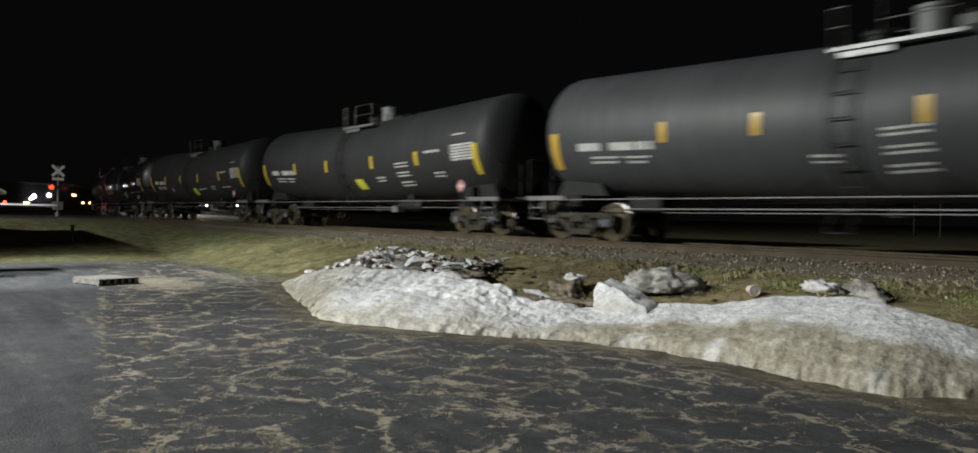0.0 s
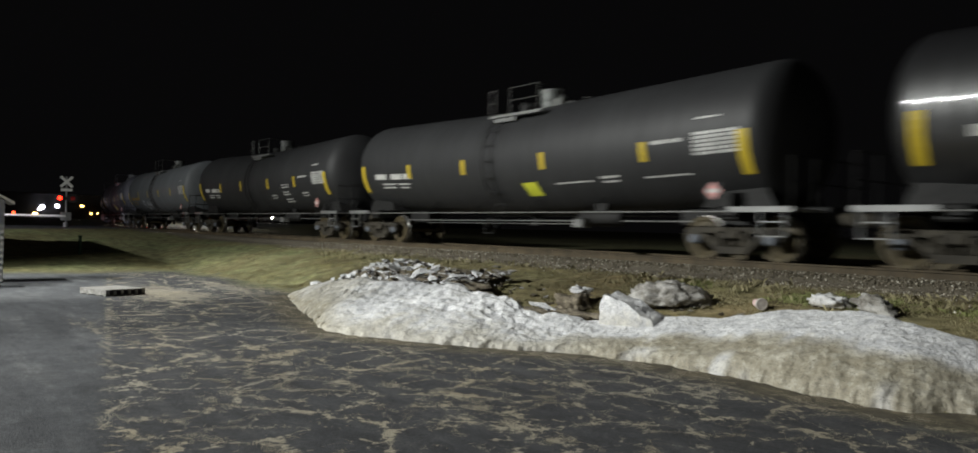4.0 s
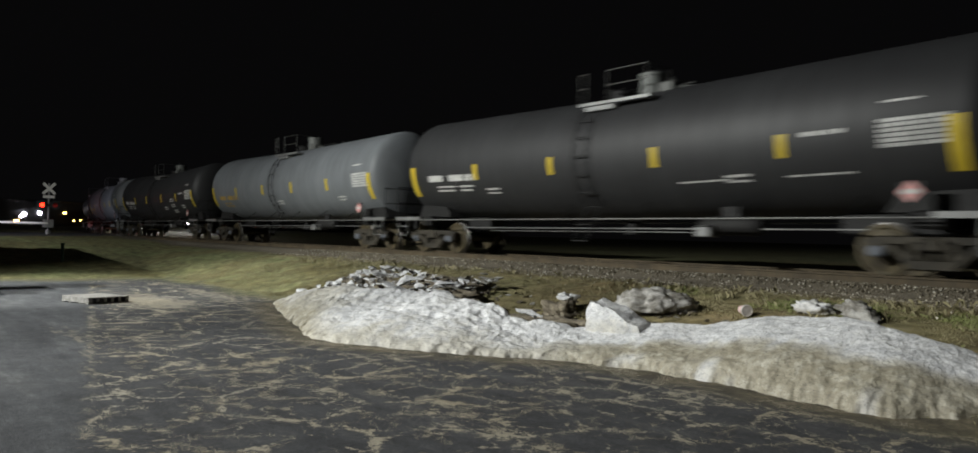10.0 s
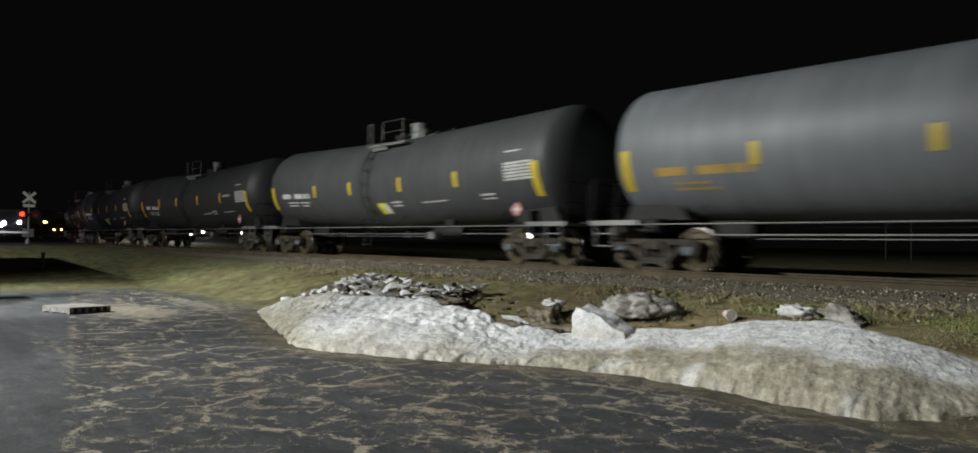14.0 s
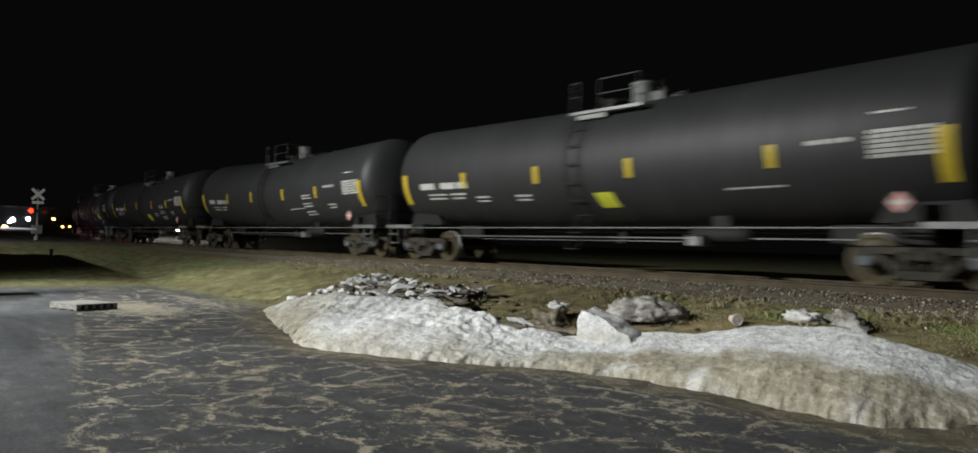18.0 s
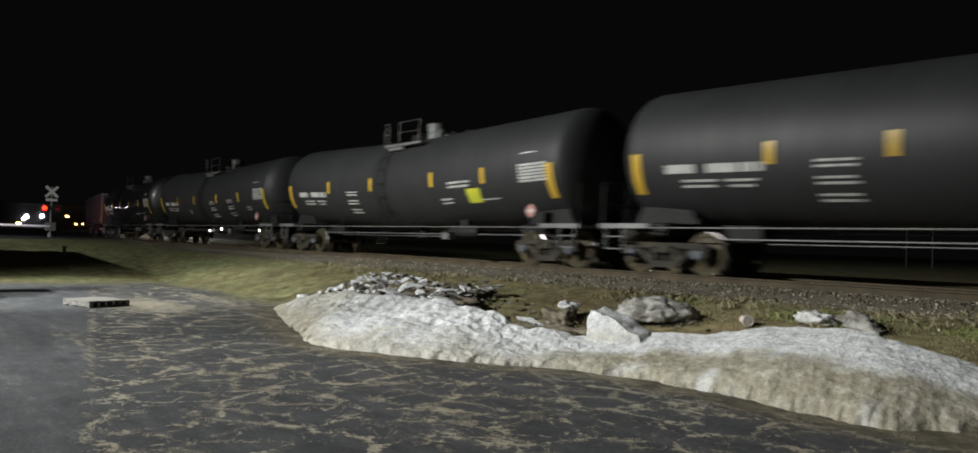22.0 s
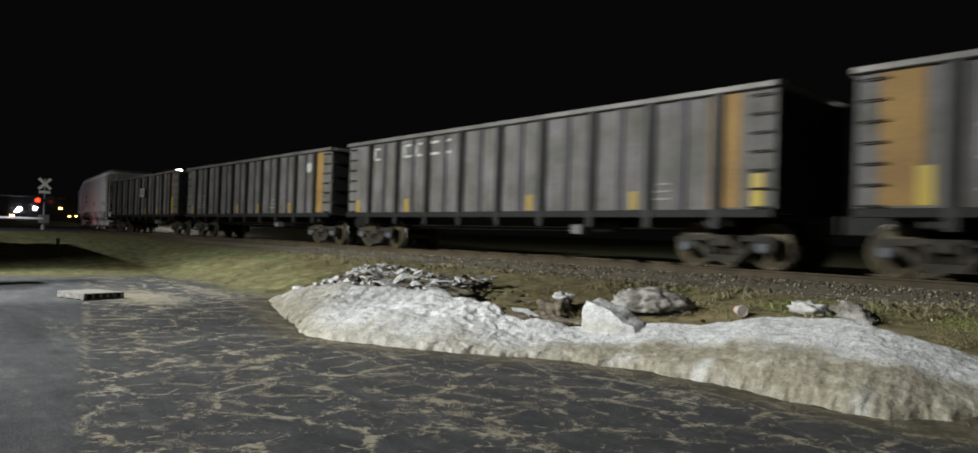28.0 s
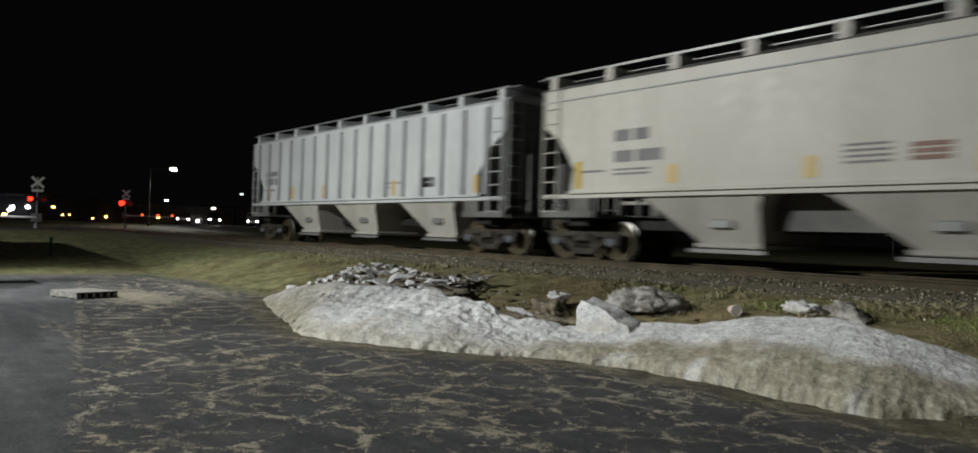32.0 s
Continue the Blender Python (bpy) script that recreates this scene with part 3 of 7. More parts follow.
def build_track():
    track = thing("railway_track", (0, 0, 0), "rusty steel rails on timber ties in grey ballast", "railway track", kind="structure")
    for y in (TRACK_Y - 0.7175 - 0.036, TRACK_Y + 0.7175 + 0.036):
        bm = new_bm()
        prof = [(-0.07, -0.172), (0.07, -0.172), (0.07, -0.16), (0.012, -0.145), (0.012, -0.045), (0.036, -0.035), (0.036, -0.006), (0.028, 0.0), (-0.028, 0.0), (-0.036, -0.006), (-0.036, -0.035), (-0.012, -0.045), (-0.012, -0.145), (-0.07, -0.16)]
        rings = []
        for s in [-330 + 5 * k for k in range(58)] + [120]:
            x, yc, turn = along(s)
            off = [(y - TRACK_Y + a, b) for a, b in prof]
            rings.append([bm.verts.new((x - math.sin(turn) * o, yc + math.cos(turn) * o, RAIL_Z + b)) for o, b in off])
        n = len(prof)
        for p, q in zip(rings, rings[1:]):
            for i in range(n):
                f = bm.faces.new((p[i], q[i], q[(i + 1) % n], p[(i + 1) % n]))
                f.material_index = 1 if 6 <= i <= 8 else 0
        bmesh.ops.recalc_face_normals(bm, faces=bm.faces[:])
        part("rail", bm, [RAIL_SIDE, RAIL_TOP], track, "brown rusty rail with a polished head")
    rng = random.Random(5)
    base = new_bm()
    box(base, -0.11, 0.11, -1.3, 1.3, -0.17, 0, 0.012)
    me = bpy.data.meshes.new("tie")
    base.to_mesh(me)
    base.free()
    me.materials.append(TIE)
    for i in range(150):
        ob = new("tie", me)
        ob.parent = track
        x, y, turn = along(8 - i * 0.53 + rng.uniform(-0.03, 0.03))
        ob.matrix_local = pose(x, y + rng.uniform(-0.05, 0.05), RAIL_Z - 0.165 + rng.uniform(-0.01, 0.006), 0, 0, math.degrees(turn) + rng.uniform(-1, 1))
    # the crossing's panels between and beside the rails
    cx, cy, turn = along(-70.0)
    for y0, y1 in ((-0.62, 0.62), (-1.6, -0.82), (0.82, 1.6)):
        bm = new_bm()
        box(bm, -8.0, 8.0, y0, y1, -0.15, -0.012, 0.01)
        part("crossing_panel", bm, RUBBER, track, "dark rubber crossing panel between the rails").matrix_local = pose(cx, cy, RAIL_Z, 0, 0, math.degrees(turn))


build_track()


def stones():
    """Loose ballast along the near shoulder."""
    rng = random.Random(11)
    verts, faces = [], []
    shapes = []
    for k in range(8):
        vs = []
        for a in itertools.product((-1, 1), repeat=3):
            vs.append(Vector(a) * 0.6 + Vector([rng.uniform(-0.35, 0.35) for _ in range(3)]))
        shapes.append(vs)
    quads = [(0, 1, 3, 2), (4, 6, 7, 5), (0, 4, 5, 1), (2, 3, 7, 6), (0, 2, 6, 4), (1, 5, 7, 3)]
    for i in range(32000):
        x = -1.0 - 27.0 * rng.random() ** 1.25
        y = rng.uniform(11.7, 13.7) if rng.random() < 0.85 else rng.uniform(11.0, 15.6)
        if y < 11.9 and rng.random() < 0.6:
            continue
        r = rng.uniform(0.009, 0.024)
        z = ground_z(x, y)
        rot = Euler((rng.uniform(0, 6), rng.uniform(0, 6), rng.uniform(0, 6))).to_matrix()
        n = len(verts)
        for v in shapes[i % 8]:
            p = rot @ v * r
            verts.append((x + p.x, y + p.y, z + r * 0.35 + p.z))
        faces += [tuple(n + j for j in q) for q in quads]
    m, nt, sh = nodes_of("loose_ballast")
    geo = nt.nodes.new("ShaderNodeNewGeometry")
    nt.links.new(ramp(nt, geo.outputs["Random Per Island"], [(0.0, (0.075, 0.062, 0.042)), (0.5, (0.17, 0.146, 0.102)), (0.86, (0.29, 0.256, 0.195)), (1.0, (0.68, 0.65, 0.56))]), sh.inputs["Base Color"])
    sh.inputs["Roughness"].default_value = 0.85
    me = bpy.data.meshes.new("ballast_stones")
    me.from_pydata(verts, [], faces)
    me.materials.append(m)
    tagged(new("ballast_stones", me), "grey and brown crushed stone beside the rails", "gravel", kind="stuff")


stones()


def bake(name, bm, material, smooth_shade=False):
    me = bpy.data.meshes.new(name)
    bm.normal_update()
    bm.to_mesh(me)
    bm.free()
    for m in material if isinstance(material, (list, tuple)) else [material]:
        me.materials.append(m)
    if smooth_shade:
        me.polygons.foreach_set("use_smooth", [True] * len(me.polygons))
        me.set_sharp_from_angle(angle=radians(38))
    return me



# ---------------------------------------------------------------- snow bank


def spline(rows, k):
    i = min(int(k), len(rows) - 2)
    u = k - i
    p = [rows[min(max(i + j, 0), len(rows) - 1)] for j in (-1, 0, 1, 2)]
    return [0.5 * (2 * b + (c - a) * u + (2 * a - 5 * b + 4 * c - d) * u * u + (3 * b - a - 3 * c + d) * u ** 3) for a, b, c, d in zip(*p)]


def snow_bank():
    na, nb = 540, 104
    verts, dirt, faces = [], [], []
    for i in range(na + 1):
        fx, fy, dc, h, db = spline(BANK, i / na * (len(BANK) - 1))
        out = Vector((fx, fy, 0)).normalized()
        out = (out * 0.6 + Vector((-0.05, 1, 0)) * 0.4).normalized()
        right = smooth(-8.0, -6.6, fx)
        west = smooth(-9.9, -12.2, fx)
        for j in range(nb + 1):
            w = j / nb
            if w < 0.6:
                k = w / 0.6
                d = dc * k
                z = h * k ** (0.62 - 0.12 * right) * (1 - 0.12 * (1 - k)) if k > 0 else 0
            else:
                k = (w - 0.6) / 0.4
                d = dc + db * k
                z = h + (ground_z(fx + out.x * d, fy + out.y * d) - 0.08 - h) * smooth(0, 1, k)
            x, y = fx + out.x * d, fy + out.y * d
            lump = smooth(0, 0.1, w) * (1 - smooth(0.88, 1, w))
            top = smooth(0.14, 0.34, w) * (1 - smooth(0.85, 1, w))
            q = Vector((x, y, z))
            n1, n2 = noise.noise(q * 1.4), noise.turbulence(q * 2.6 + Vector((3, 1, 2)), 5, True) - 0.6
            far, spots = noise.voronoi(Vector((q.x * 4.4 + n1, q.y * 4.4 + n2, q.z * 6.0)))
            cell = noise.cell(spots[0] * 7.3) if spots else 0.5
            chunk = (cell - 0.35) * smooth(0.0, 0.22, far[1] - far[0])
            small = noise.noise(q * 13.0)
            n3 = noise.noise(Vector((q.x * 9 - q.y * 9, q.x * 2 + q.y * 2, 3)))
            z += lump * (0.06 * n1 + (0.05 - 0.02 * right) * n2 + 0.012 * n3 * (1 - right)) + top * (0.026 * chunk * (1 - 0.9 * right) + (0.014 - 0.007 * right) * small)
            edge = 1 - smooth(0, 0.2, w)
            off = edge * (0.1 * noise.noise((x * 2.4, y * 2.4, 4)) + (0.05 + 0.05 * west) * noise.noise((x * 6, y * 6, 9)) + (0.03 + 0.03 * west) * noise.noise((x * 15, y * 15, 2)))
            # melt flutes run down the front of the higher part
            front = smooth(0.0, 0.06, w) * (1 - smooth(0.18, 0.29, w))
            run = 17.0 * i / na + 0.12 * noise.noise((x * 1.5, z * 2.0, 7))
            flute = abs(noise.noise((run * 2.4, 0.3 * z, 5))) * 0.085 + abs(noise.noise((run * 5.0, 1.2 * z, 11))) * 0.035
            rib = front * ((0.35 * (1 - west) + 0.65 * right) * (flute - 0.035) + 0.02 * small)
            x, y = x + out.x * (off + rib), y + out.y * (off + rib)
            verts.append((x, y, max(z, -0.02) if w > 0 else -0.03))
            soft = 0.085 * noise.noise((x * 1.5, z * 2, 1)) + 0.05 * noise.noise((x * 6, z * 4, 1))
            band = 1 - smooth(0.19, 0.36, w + soft)
            foot = 1 - smooth(0.02, 0.2, w + soft)
            melt = smooth(0.0, 0.3, noise.noise((x * 3.1, z * 1.6, 21)) - 0.02) * (1 - smooth(0.06, 0.17, w))
            dirt.append(0.49 * right * band * (1 - 0.62 * melt) + 0.2 * (1 - right) * foot + 0.2 * smooth(0.72, 0.95, w) + 0.25 * west + 0.07 * (1 - right) * (1 - smooth(0.2, 0.5, w)) + 0.1 * (1 - right) * noise.noise((x * 1.1, y * 1.1, 31))
                        + 0.12 * max(chunk, 0.0) * (1 - right) - 0.03 * top)
    for i in range(na):
        for j in range(nb):
            a = i * (nb + 1) + j
            faces.append((a, a + nb + 1, a + nb + 2, a + 1))
    me = bpy.data.meshes.new("snow_bank")
    me.from_pydata(verts, [], faces)
    me.color_attributes.new("dirt", "FLOAT_COLOR", "POINT").data.foreach_set("color", [c for d in dirt for c in (d, d, d, 1)])
    me.polygons.foreach_set("use_smooth", [True] * len(me.polygons))
    me.materials.append(SNOW)
    me.name = "packed_snow"
    bank = thing("snow_bank", (-9.0, 7.0, 0.0), "long melting bank of dirty ploughed snow on asphalt", "snow bank")
    ob = new("packed_snow", me)
    ob.parent, ob.matrix_local = bank, pose(9.0, -7.0, 0.0)
    ob["label"] = "white crest over a brown melting front"
    return bank


SNOW_BANK = snow_bank()


def lump_mesh(name, size, seed, rough, cuts=3, material=None, dirt=0.1, flat=0.25):
    """An irregular clod or ice block, flat below."""
    bm = new_bm()
    bmesh.ops.create_icosphere(bm, subdivisions=cuts, radius=1.0)
    lay = bm.verts.layers.float_color.new("dirt")
    off = Vector((seed * 3.1, seed * 1.7, seed * 0.9))
    for v in bm.verts:
        d = v.co.normalized()
        k = 1 + rough * noise.noise(d * 1.3 + off) + rough * 0.6 * noise.noise(d * 3.1 + off) + rough * 0.4 * noise.noise(d * 7 + off) + rough * 0.25 * noise.noise(d * 15 + off)
        # facets
        c = max(abs(d.x), abs(d.y), abs(d.z))
        p = d * k * (0.75 + 0.25 / c)
        v.co = Vector((p.x * size[0], p.y * size[1], max(p.z, -flat) * size[2]))
        v[lay] = (dirt + 0.25 * (1 - smooth(-0.2, 0.4, d.z)),) * 3 + (1,)
    me = bpy.data.meshes.new(name)
    bm.to_mesh(me)
    bm.free()
    me.materials.append(material or SNOW)
    me.polygons.foreach_set("use_smooth", [True] * len(me.polygons))
    return me


def clod(name, x, y, size, seed, label, category, rough=0.35, material=None, dirt=0.1, lift=0.0, turn=0.0, tip=0.0):
    ob = new(name, lump_mesh(name, size, seed, rough, 5 if max(size) > 0.45 else 4, material, dirt))
    ob.matrix_world = pose(x, y, ground_z(x, y) + size[2] * 0.22 + lift, 0, tip, turn)
    return tagged(ob, label, category)


def wedge(name, x, y, pts, thick, turn, lift, label, dirt, seed):
    """A broken slab of ice: a rough outline given height and thickness, its faces crumpled."""
    bm = new_bm()
    prism(bm, pts, -thick / 2, thick / 2)
    bmesh.ops.subdivide_edges(bm, edges=bm.edges[:], cuts=4, use_grid_fill=True)
    bmesh.ops.triangulate(bm, faces=bm.faces[:])
    bmesh.ops.subdivide_edges(bm, edges=bm.edges[:], cuts=1)
    lay = bm.verts.layers.float_color.new("dirt")
    off = Vector((seed * 2.3, seed, 0))
    for v in bm.verts:
        n = noise.noise_vector(v.co * 4 + off) * 0.05 + noise.noise_vector(v.co * 12 + off) * 0.022
        v.co += n
        v[lay] = (dirt + 0.2 * (1 - smooth(0, 0.3, v.co.z)),) * 3 + (1,)
    me = bake(name, bm, SNOW, True)
    ob = new(name, me)
    ob.matrix_world = pose(x, y, ground_z(x, y) + lift, 0, 0, turn)
    return tagged(ob, label, "ice block")


# ice blocks and clods behind the bank
wedge("ice_block", -7.35, 8.35, [(-0.36, -0.15), (0.62, -0.15), (0.5, 0.12), (0.1, 0.3), (-0.3, 0.43)], 0.5, 12, 0.2, "white wedge of old ice leaning on the snow bank", -0.02, 3)
clod("ice_boulder", -7.68, 9.75, (0.56, 0.36, 0.3), 7, "grey dirty ice boulder in the grass", "ice block", 0.3, GREY_ICE, 0.2, 0.02, 40)
clod("ice_boulder", -6.75, 8.95, (0.6, 0.3, 0.1), 9, "low grey slab of dirty ice", "ice block", 0.5, GREY_ICE, 0.2)
clod("ice_boulder", -8.05, 9.6, (0.35, 0.2, 0.26), 10, "grey slab of dirty ice", "ice block", 0.5, GREY_ICE, 0.15)
clod("ice_chunk", -9.3, 9.3, (0.17, 0.13, 0.09), 5, "white chunk of ice on a dark clod", "ice block", 0.5, None, -0.1, 0.2)
clod("ice_chunk", -5.5, 10.6, (0.26, 0.16, 0.13), 15, "white and grey ice chunk on the grass", "ice block", 0.6, None, 0.1, 0.02, 10)
clod("ice_chunk", -4.85, 10.55, (0.36, 0.17, 0.15), 18, "long grey ice slab on the grass", "ice block", 0.5, GREY_ICE, 0.28, 0.03, -25, 12)
clod("ice_chunk", -17.4, 8.2, (0.2, 0.14, 0.1), 21, "single white chunk of snow on the grass", "ice block", 0.3, None, -0.1, 0.05)
clod("soil_clod", -9.25, 9.1, (0.3, 0.24, 0.2), 25, "dark clod of ploughed soil", "soil clod", 0.5, SOIL)
clod("soil_clod", -8.5, 8.7, (0.8, 0.45, 0.12), 27, "dark ploughed soil behind the snow", "soil clod", 0.5, SOIL)
clod("soil_clod", -9.9, 8.6, (0.8, 0.4, 0.1), 28, "dark ploughed soil behind the snow", "soil clod", 0.5, SOIL)
clod("soil_clod", -12.9, 9.7, (0.9, 0.5, 0.2), 31, "dark heap of ploughed soil and ice", "soil clod", 0.5, SOIL)
clod("soil_clod", -14.2, 9.2, (0.8, 0.5, 0.16), 33, "dark heap of ploughed soil", "soil clod", 0.5, SOIL)
clod("soil_clod", -16.4, 8.0, (0.6, 0.35, 0.16), 35, "dark soil at the end of the snow bank", "soil clod", 0.5, SOIL)
clod("ice_chunk", -12.1, 7.85, (0.36, 0.22, 0.16), 41, "bright white snow lump on top of the bank", "ice block", 0.4, None, -0.15, 0.36)
clod("ice_chunk", -11.1, 7.8, (0.75, 0.26, 0.1), 42, "white slab of snow along the bank's top", "ice block", 0.5, None, -0.1, 0.3)


def paper_cup(x, y):
    """A crushed paper cup on its side, its lid towards the lot."""
    r0, r1, ln = 0.056, 0.083, 0.23
    cup = thing("paper_cup", (x, y, ground_z(x, y) + r1 + 0.015), "pink and white paper cup with a pale lid on the grass", "cup", turn=-38)
    bm = new_bm()
    lathe(bm, [(-ln / 2, 0.0), (-ln / 2, r0), (0.0, (r0 + r1) * 0.485), (ln / 2, r1), (ln / 2, 0.0)], 28)
    part("wall", bm, surface("pale_pink_printed_paper", (0.7, 0.55, 0.52), (0.58, 0.4, 0.38), 0.6, coarse=9.0), cup, "", True)
    bm = new_bm()
    lathe(bm, [(ln / 2 - 0.008, r1 + 0.001), (ln / 2 - 0.008, r1 + 0.007), (ln / 2 + 0.006, r1 + 0.007), (ln / 2 + 0.012, r1 - 0.012), (ln / 2 + 0.004, r1 - 0.02), (ln / 2 + 0.004, 0.0)], 28)
    part("lid", bm, surface("translucent_pale_lid", (0.66, 0.63, 0.6), (0.52, 0.47, 0.45), 0.4, coarse=6.0), cup, "pale plastic lid", True)


paper_cup(-6.3, 10.0)
_rng = random.Random(77)


def shard_mesh(seed, dirt):
    """A jagged splinter of ploughed snow or soil: the hull of a few points."""
    rng = random.Random(seed)
    bm = new_bm()
    for _ in range(9):
        p = Vector((rng.gauss(0, 1), rng.gauss(0, 1), rng.gauss(0, 1))).normalized() * rng.uniform(0.75, 1.0)
        bm.verts.new((p.x * 1.15, p.y * 0.7, p.z * 0.42))
    r = bmesh.ops.convex_hull(bm, input=bm.verts[:])
    bmesh.ops.delete(bm, geom=[v for v in bm.verts if not v.link_faces], context="VERTS")
    bmesh.ops.subdivide_edges(bm, edges=bm.edges[:], cuts=2, use_grid_fill=True)
    lay = bm.verts.layers.float_color.new("dirt")
    for v in bm.verts:
        v.co += noise.noise_vector(v.co * 3 + Vector((seed, 0, 0))) * 0.08
        v[lay] = (dirt + 0.2 * noise.noise(v.co * 2),) * 3 + (1,)
    return bm


SHARDS = {}


def shard(name, x, y, lift, size, kind, label, category):
    if kind not in SHARDS:
        SHARDS[kind] = [bake(name, shard_mesh(k * 7 + 3, {"white": -0.06, "grey": 0.16, "soil": 0.4}[kind]), {"soil": SOIL, "grey": GREY_ICE}.get(kind, SNOW)) for k in range(6)]
    ob = new(name, _rng.choice(SHARDS[kind]))
    ob.matrix_world = pose(x, y, ground_z(x, y) + lift, _rng.uniform(-5, 35), _rng.uniform(-24, 24), _rng.uniform(-50, 50)) @ Matrix.Diagonal((size * _rng.uniform(0.9, 1.4), size * _rng.uniform(0.6, 1), size * _rng.uniform(0.35, 0.9), 1))
    return ob if category is None else tagged(ob, label, category)


clod("soil_mound", -14.0, 8.8, (2.1, 0.5, 0.3), 61, "heap of ploughed soil and ice behind the bank", "soil clod", 0.6, SOIL)
for _i in range(260):
    _u = _rng.random()
    _x = -16.4 + 4.6 * _u
    _y = 7.7 + 0.22 * (_x + 16.4) + _rng.uniform(-0.2, 1.1)
    _h = 0.24 + 0.5 * math.sin(math.pi * min(max(_u, 0.05), 0.95)) * max(0.0, 1 - abs((_y - 8.6 - 0.1 * _u) / 0.9))
    _k = "soil" if _rng.random() < 0.1 + 0.4 * smooth(0.6, 0.95, _u) else "grey" if _rng.random() < 0.12 else "white"
    shard("soil_clod" if _k == "soil" else "ice_chunk", _x, _y, _h + 0.02, _rng.uniform(0.05, 0.16) * (1.5 if _rng.random() < 0.15 else 1), _k,
          "dark clod in the ploughed heap" if _k == "soil" else "jagged " + _k + " chunk of snow in the ploughed heap", "soil clod" if _k == "soil" else "ice block")
for _i in range(60):
    _k = "soil" if _i % 5 < 3 else "grey"
    shard("soil_clod" if _k == "soil" else "ice_chunk", _rng.uniform(-14.4, -11.7), _rng.uniform(9.1, 9.9), _rng.uniform(0.05, 0.36), _rng.uniform(0.06, 0.2), _k,
          "dark clod on the heap of ploughed soil" if _k == "soil" else "grey ice on the dark heap of soil", "soil clod" if _k == "soil" else "ice block")
for _i in range(130):
    _x = _rng.uniform(-12.4, -6.4)
    _k = "soil" if _rng.random() < 0.72 else "grey"
    shard("soil_clod" if _k == "soil" else "ice_chunk", _x, _rng.uniform(8.2, 9.9), 0.02, _rng.uniform(0.04, 0.13), _k,
          "small dark clod of soil behind the snow" if _k == "soil" else "small grey chunk of ice behind the snow", "soil clod" if _k == "soil" else "ice block")
# white slabs and crumbs that lie along the top of the bank
for _x, _y, _z, _s in ((-12.74, 8.25, 0.67, 0.30), (-12.17, 8.20, 0.58, 0.26), (-11.43, 8.15, 0.51, 0.24), (-13.38, 8.20, 0.53, 0.20), (-12.6, 8.0, 0.5, 0.36), (-12.9, 8.2, 0.56, 0.3), (-14.6, 8.0, 0.52, 0.2), (-15.9, 7.9, 0.36, 0.2), (-12.2, 7.75, 0.5, 0.22), (-11.85, 8.05, 0.42, 0.3), (-11.6, 7.8, 0.5, 0.2), (-11.2, 7.95, 0.44, 0.3), (-10.7, 7.9, 0.44, 0.24), (-10.2, 7.9, 0.4, 0.2), (-13.2, 7.7, 0.4, 0.16), (-9.0, 8.2, 0.34, 0.2), (-8.7, 8.0, 0.38, 0.14)):
    _slab = shard("snow_slab", _x, _y, _z, _s, "white", "", None)
    _m = _slab.matrix_world.copy()
    _slab.parent, _slab.matrix_local = SNOW_BANK, pose(9.0, -7.0, 0.0) @ _m
    _slab["label"] = "bright white slab of snow on top"

# ---------------------------------------------------------------- train: trucks


MESH = {}
RUNGS = []


FINE = {"stencil_text", "data_panel", "car_number", "data_text", "worn_white_word", "worn_round_lettering", "spray_lettering", "colour_patch", "data_plate", "spring_nest"}


def piece(name, me, parent, m=None, label=""):
    ob = new(name, me)
    if name in FINE:
        tagged(ob, kind="stuff")
    ob.parent = parent
    if m is not None:
        ob.matrix_local = m
    if label:
        ob["label"] = label
    return ob


def wheel_mesh():
    bm = new_bm()
    R = 0.457
    rows = [(-0.86, 0.0), (-0.86, 0.1), (-0.80, 0.1), (-0.80, 0.13), (-0.785, 0.2), (-0.765, 0.36), (-0.79, 0.39), (-0.79, R), (-0.69, R), (-0.68, R + 0.028), (-0.65, R + 0.028), (-0.65, 0.39), (-0.70, 0.36), (-0.69, 0.2), (-0.65, 0.13), (-0.62, 0.09), (0.62, 0.09), (0.65, 0.13), (0.69, 0.2), (0.70, 0.36), (0.65, 0.39), (0.65, R + 0.028), (0.68, R + 0.028), (0.69, R), (0.79, R), (0.79, 0.39), (0.765, 0.36), (0.785, 0.2), (0.80, 0.13), (0.80, 0.1), (0.86, 0.1), (0.86, 0.0)]
    lathe(bm, rows, 40)
    for f in bm.faces:
        rad = max(math.hypot(v.co.y, v.co.z) for v in f.verts)
        low = min(math.hypot(v.co.y, v.co.z) for v in f.verts)
        if low > 0.44:
            f.material_index = 1
    # hub cap bolts, so that the turning can be seen
    for s in (-1, 1):
        for i in range(3):
            a = 2 * math.pi * i / 3
            box(bm, s * 0.86 - 0.02, s * 0.86 + 0.02, 0.05 * math.cos(a) - 0.015, 0.05 * math.cos(a) + 0.015, 0.05 * math.sin(a) - 0.015, 0.05 * math.sin(a) + 0.015)
    bmesh.ops.rotate(bm, cent=(0, 0, 0), matrix=Matrix.Rotation(radians(90), 3, "Z"), verts=bm.verts[:])
    return bake("wheelset", bm, [WHEEL, TREAD], True)


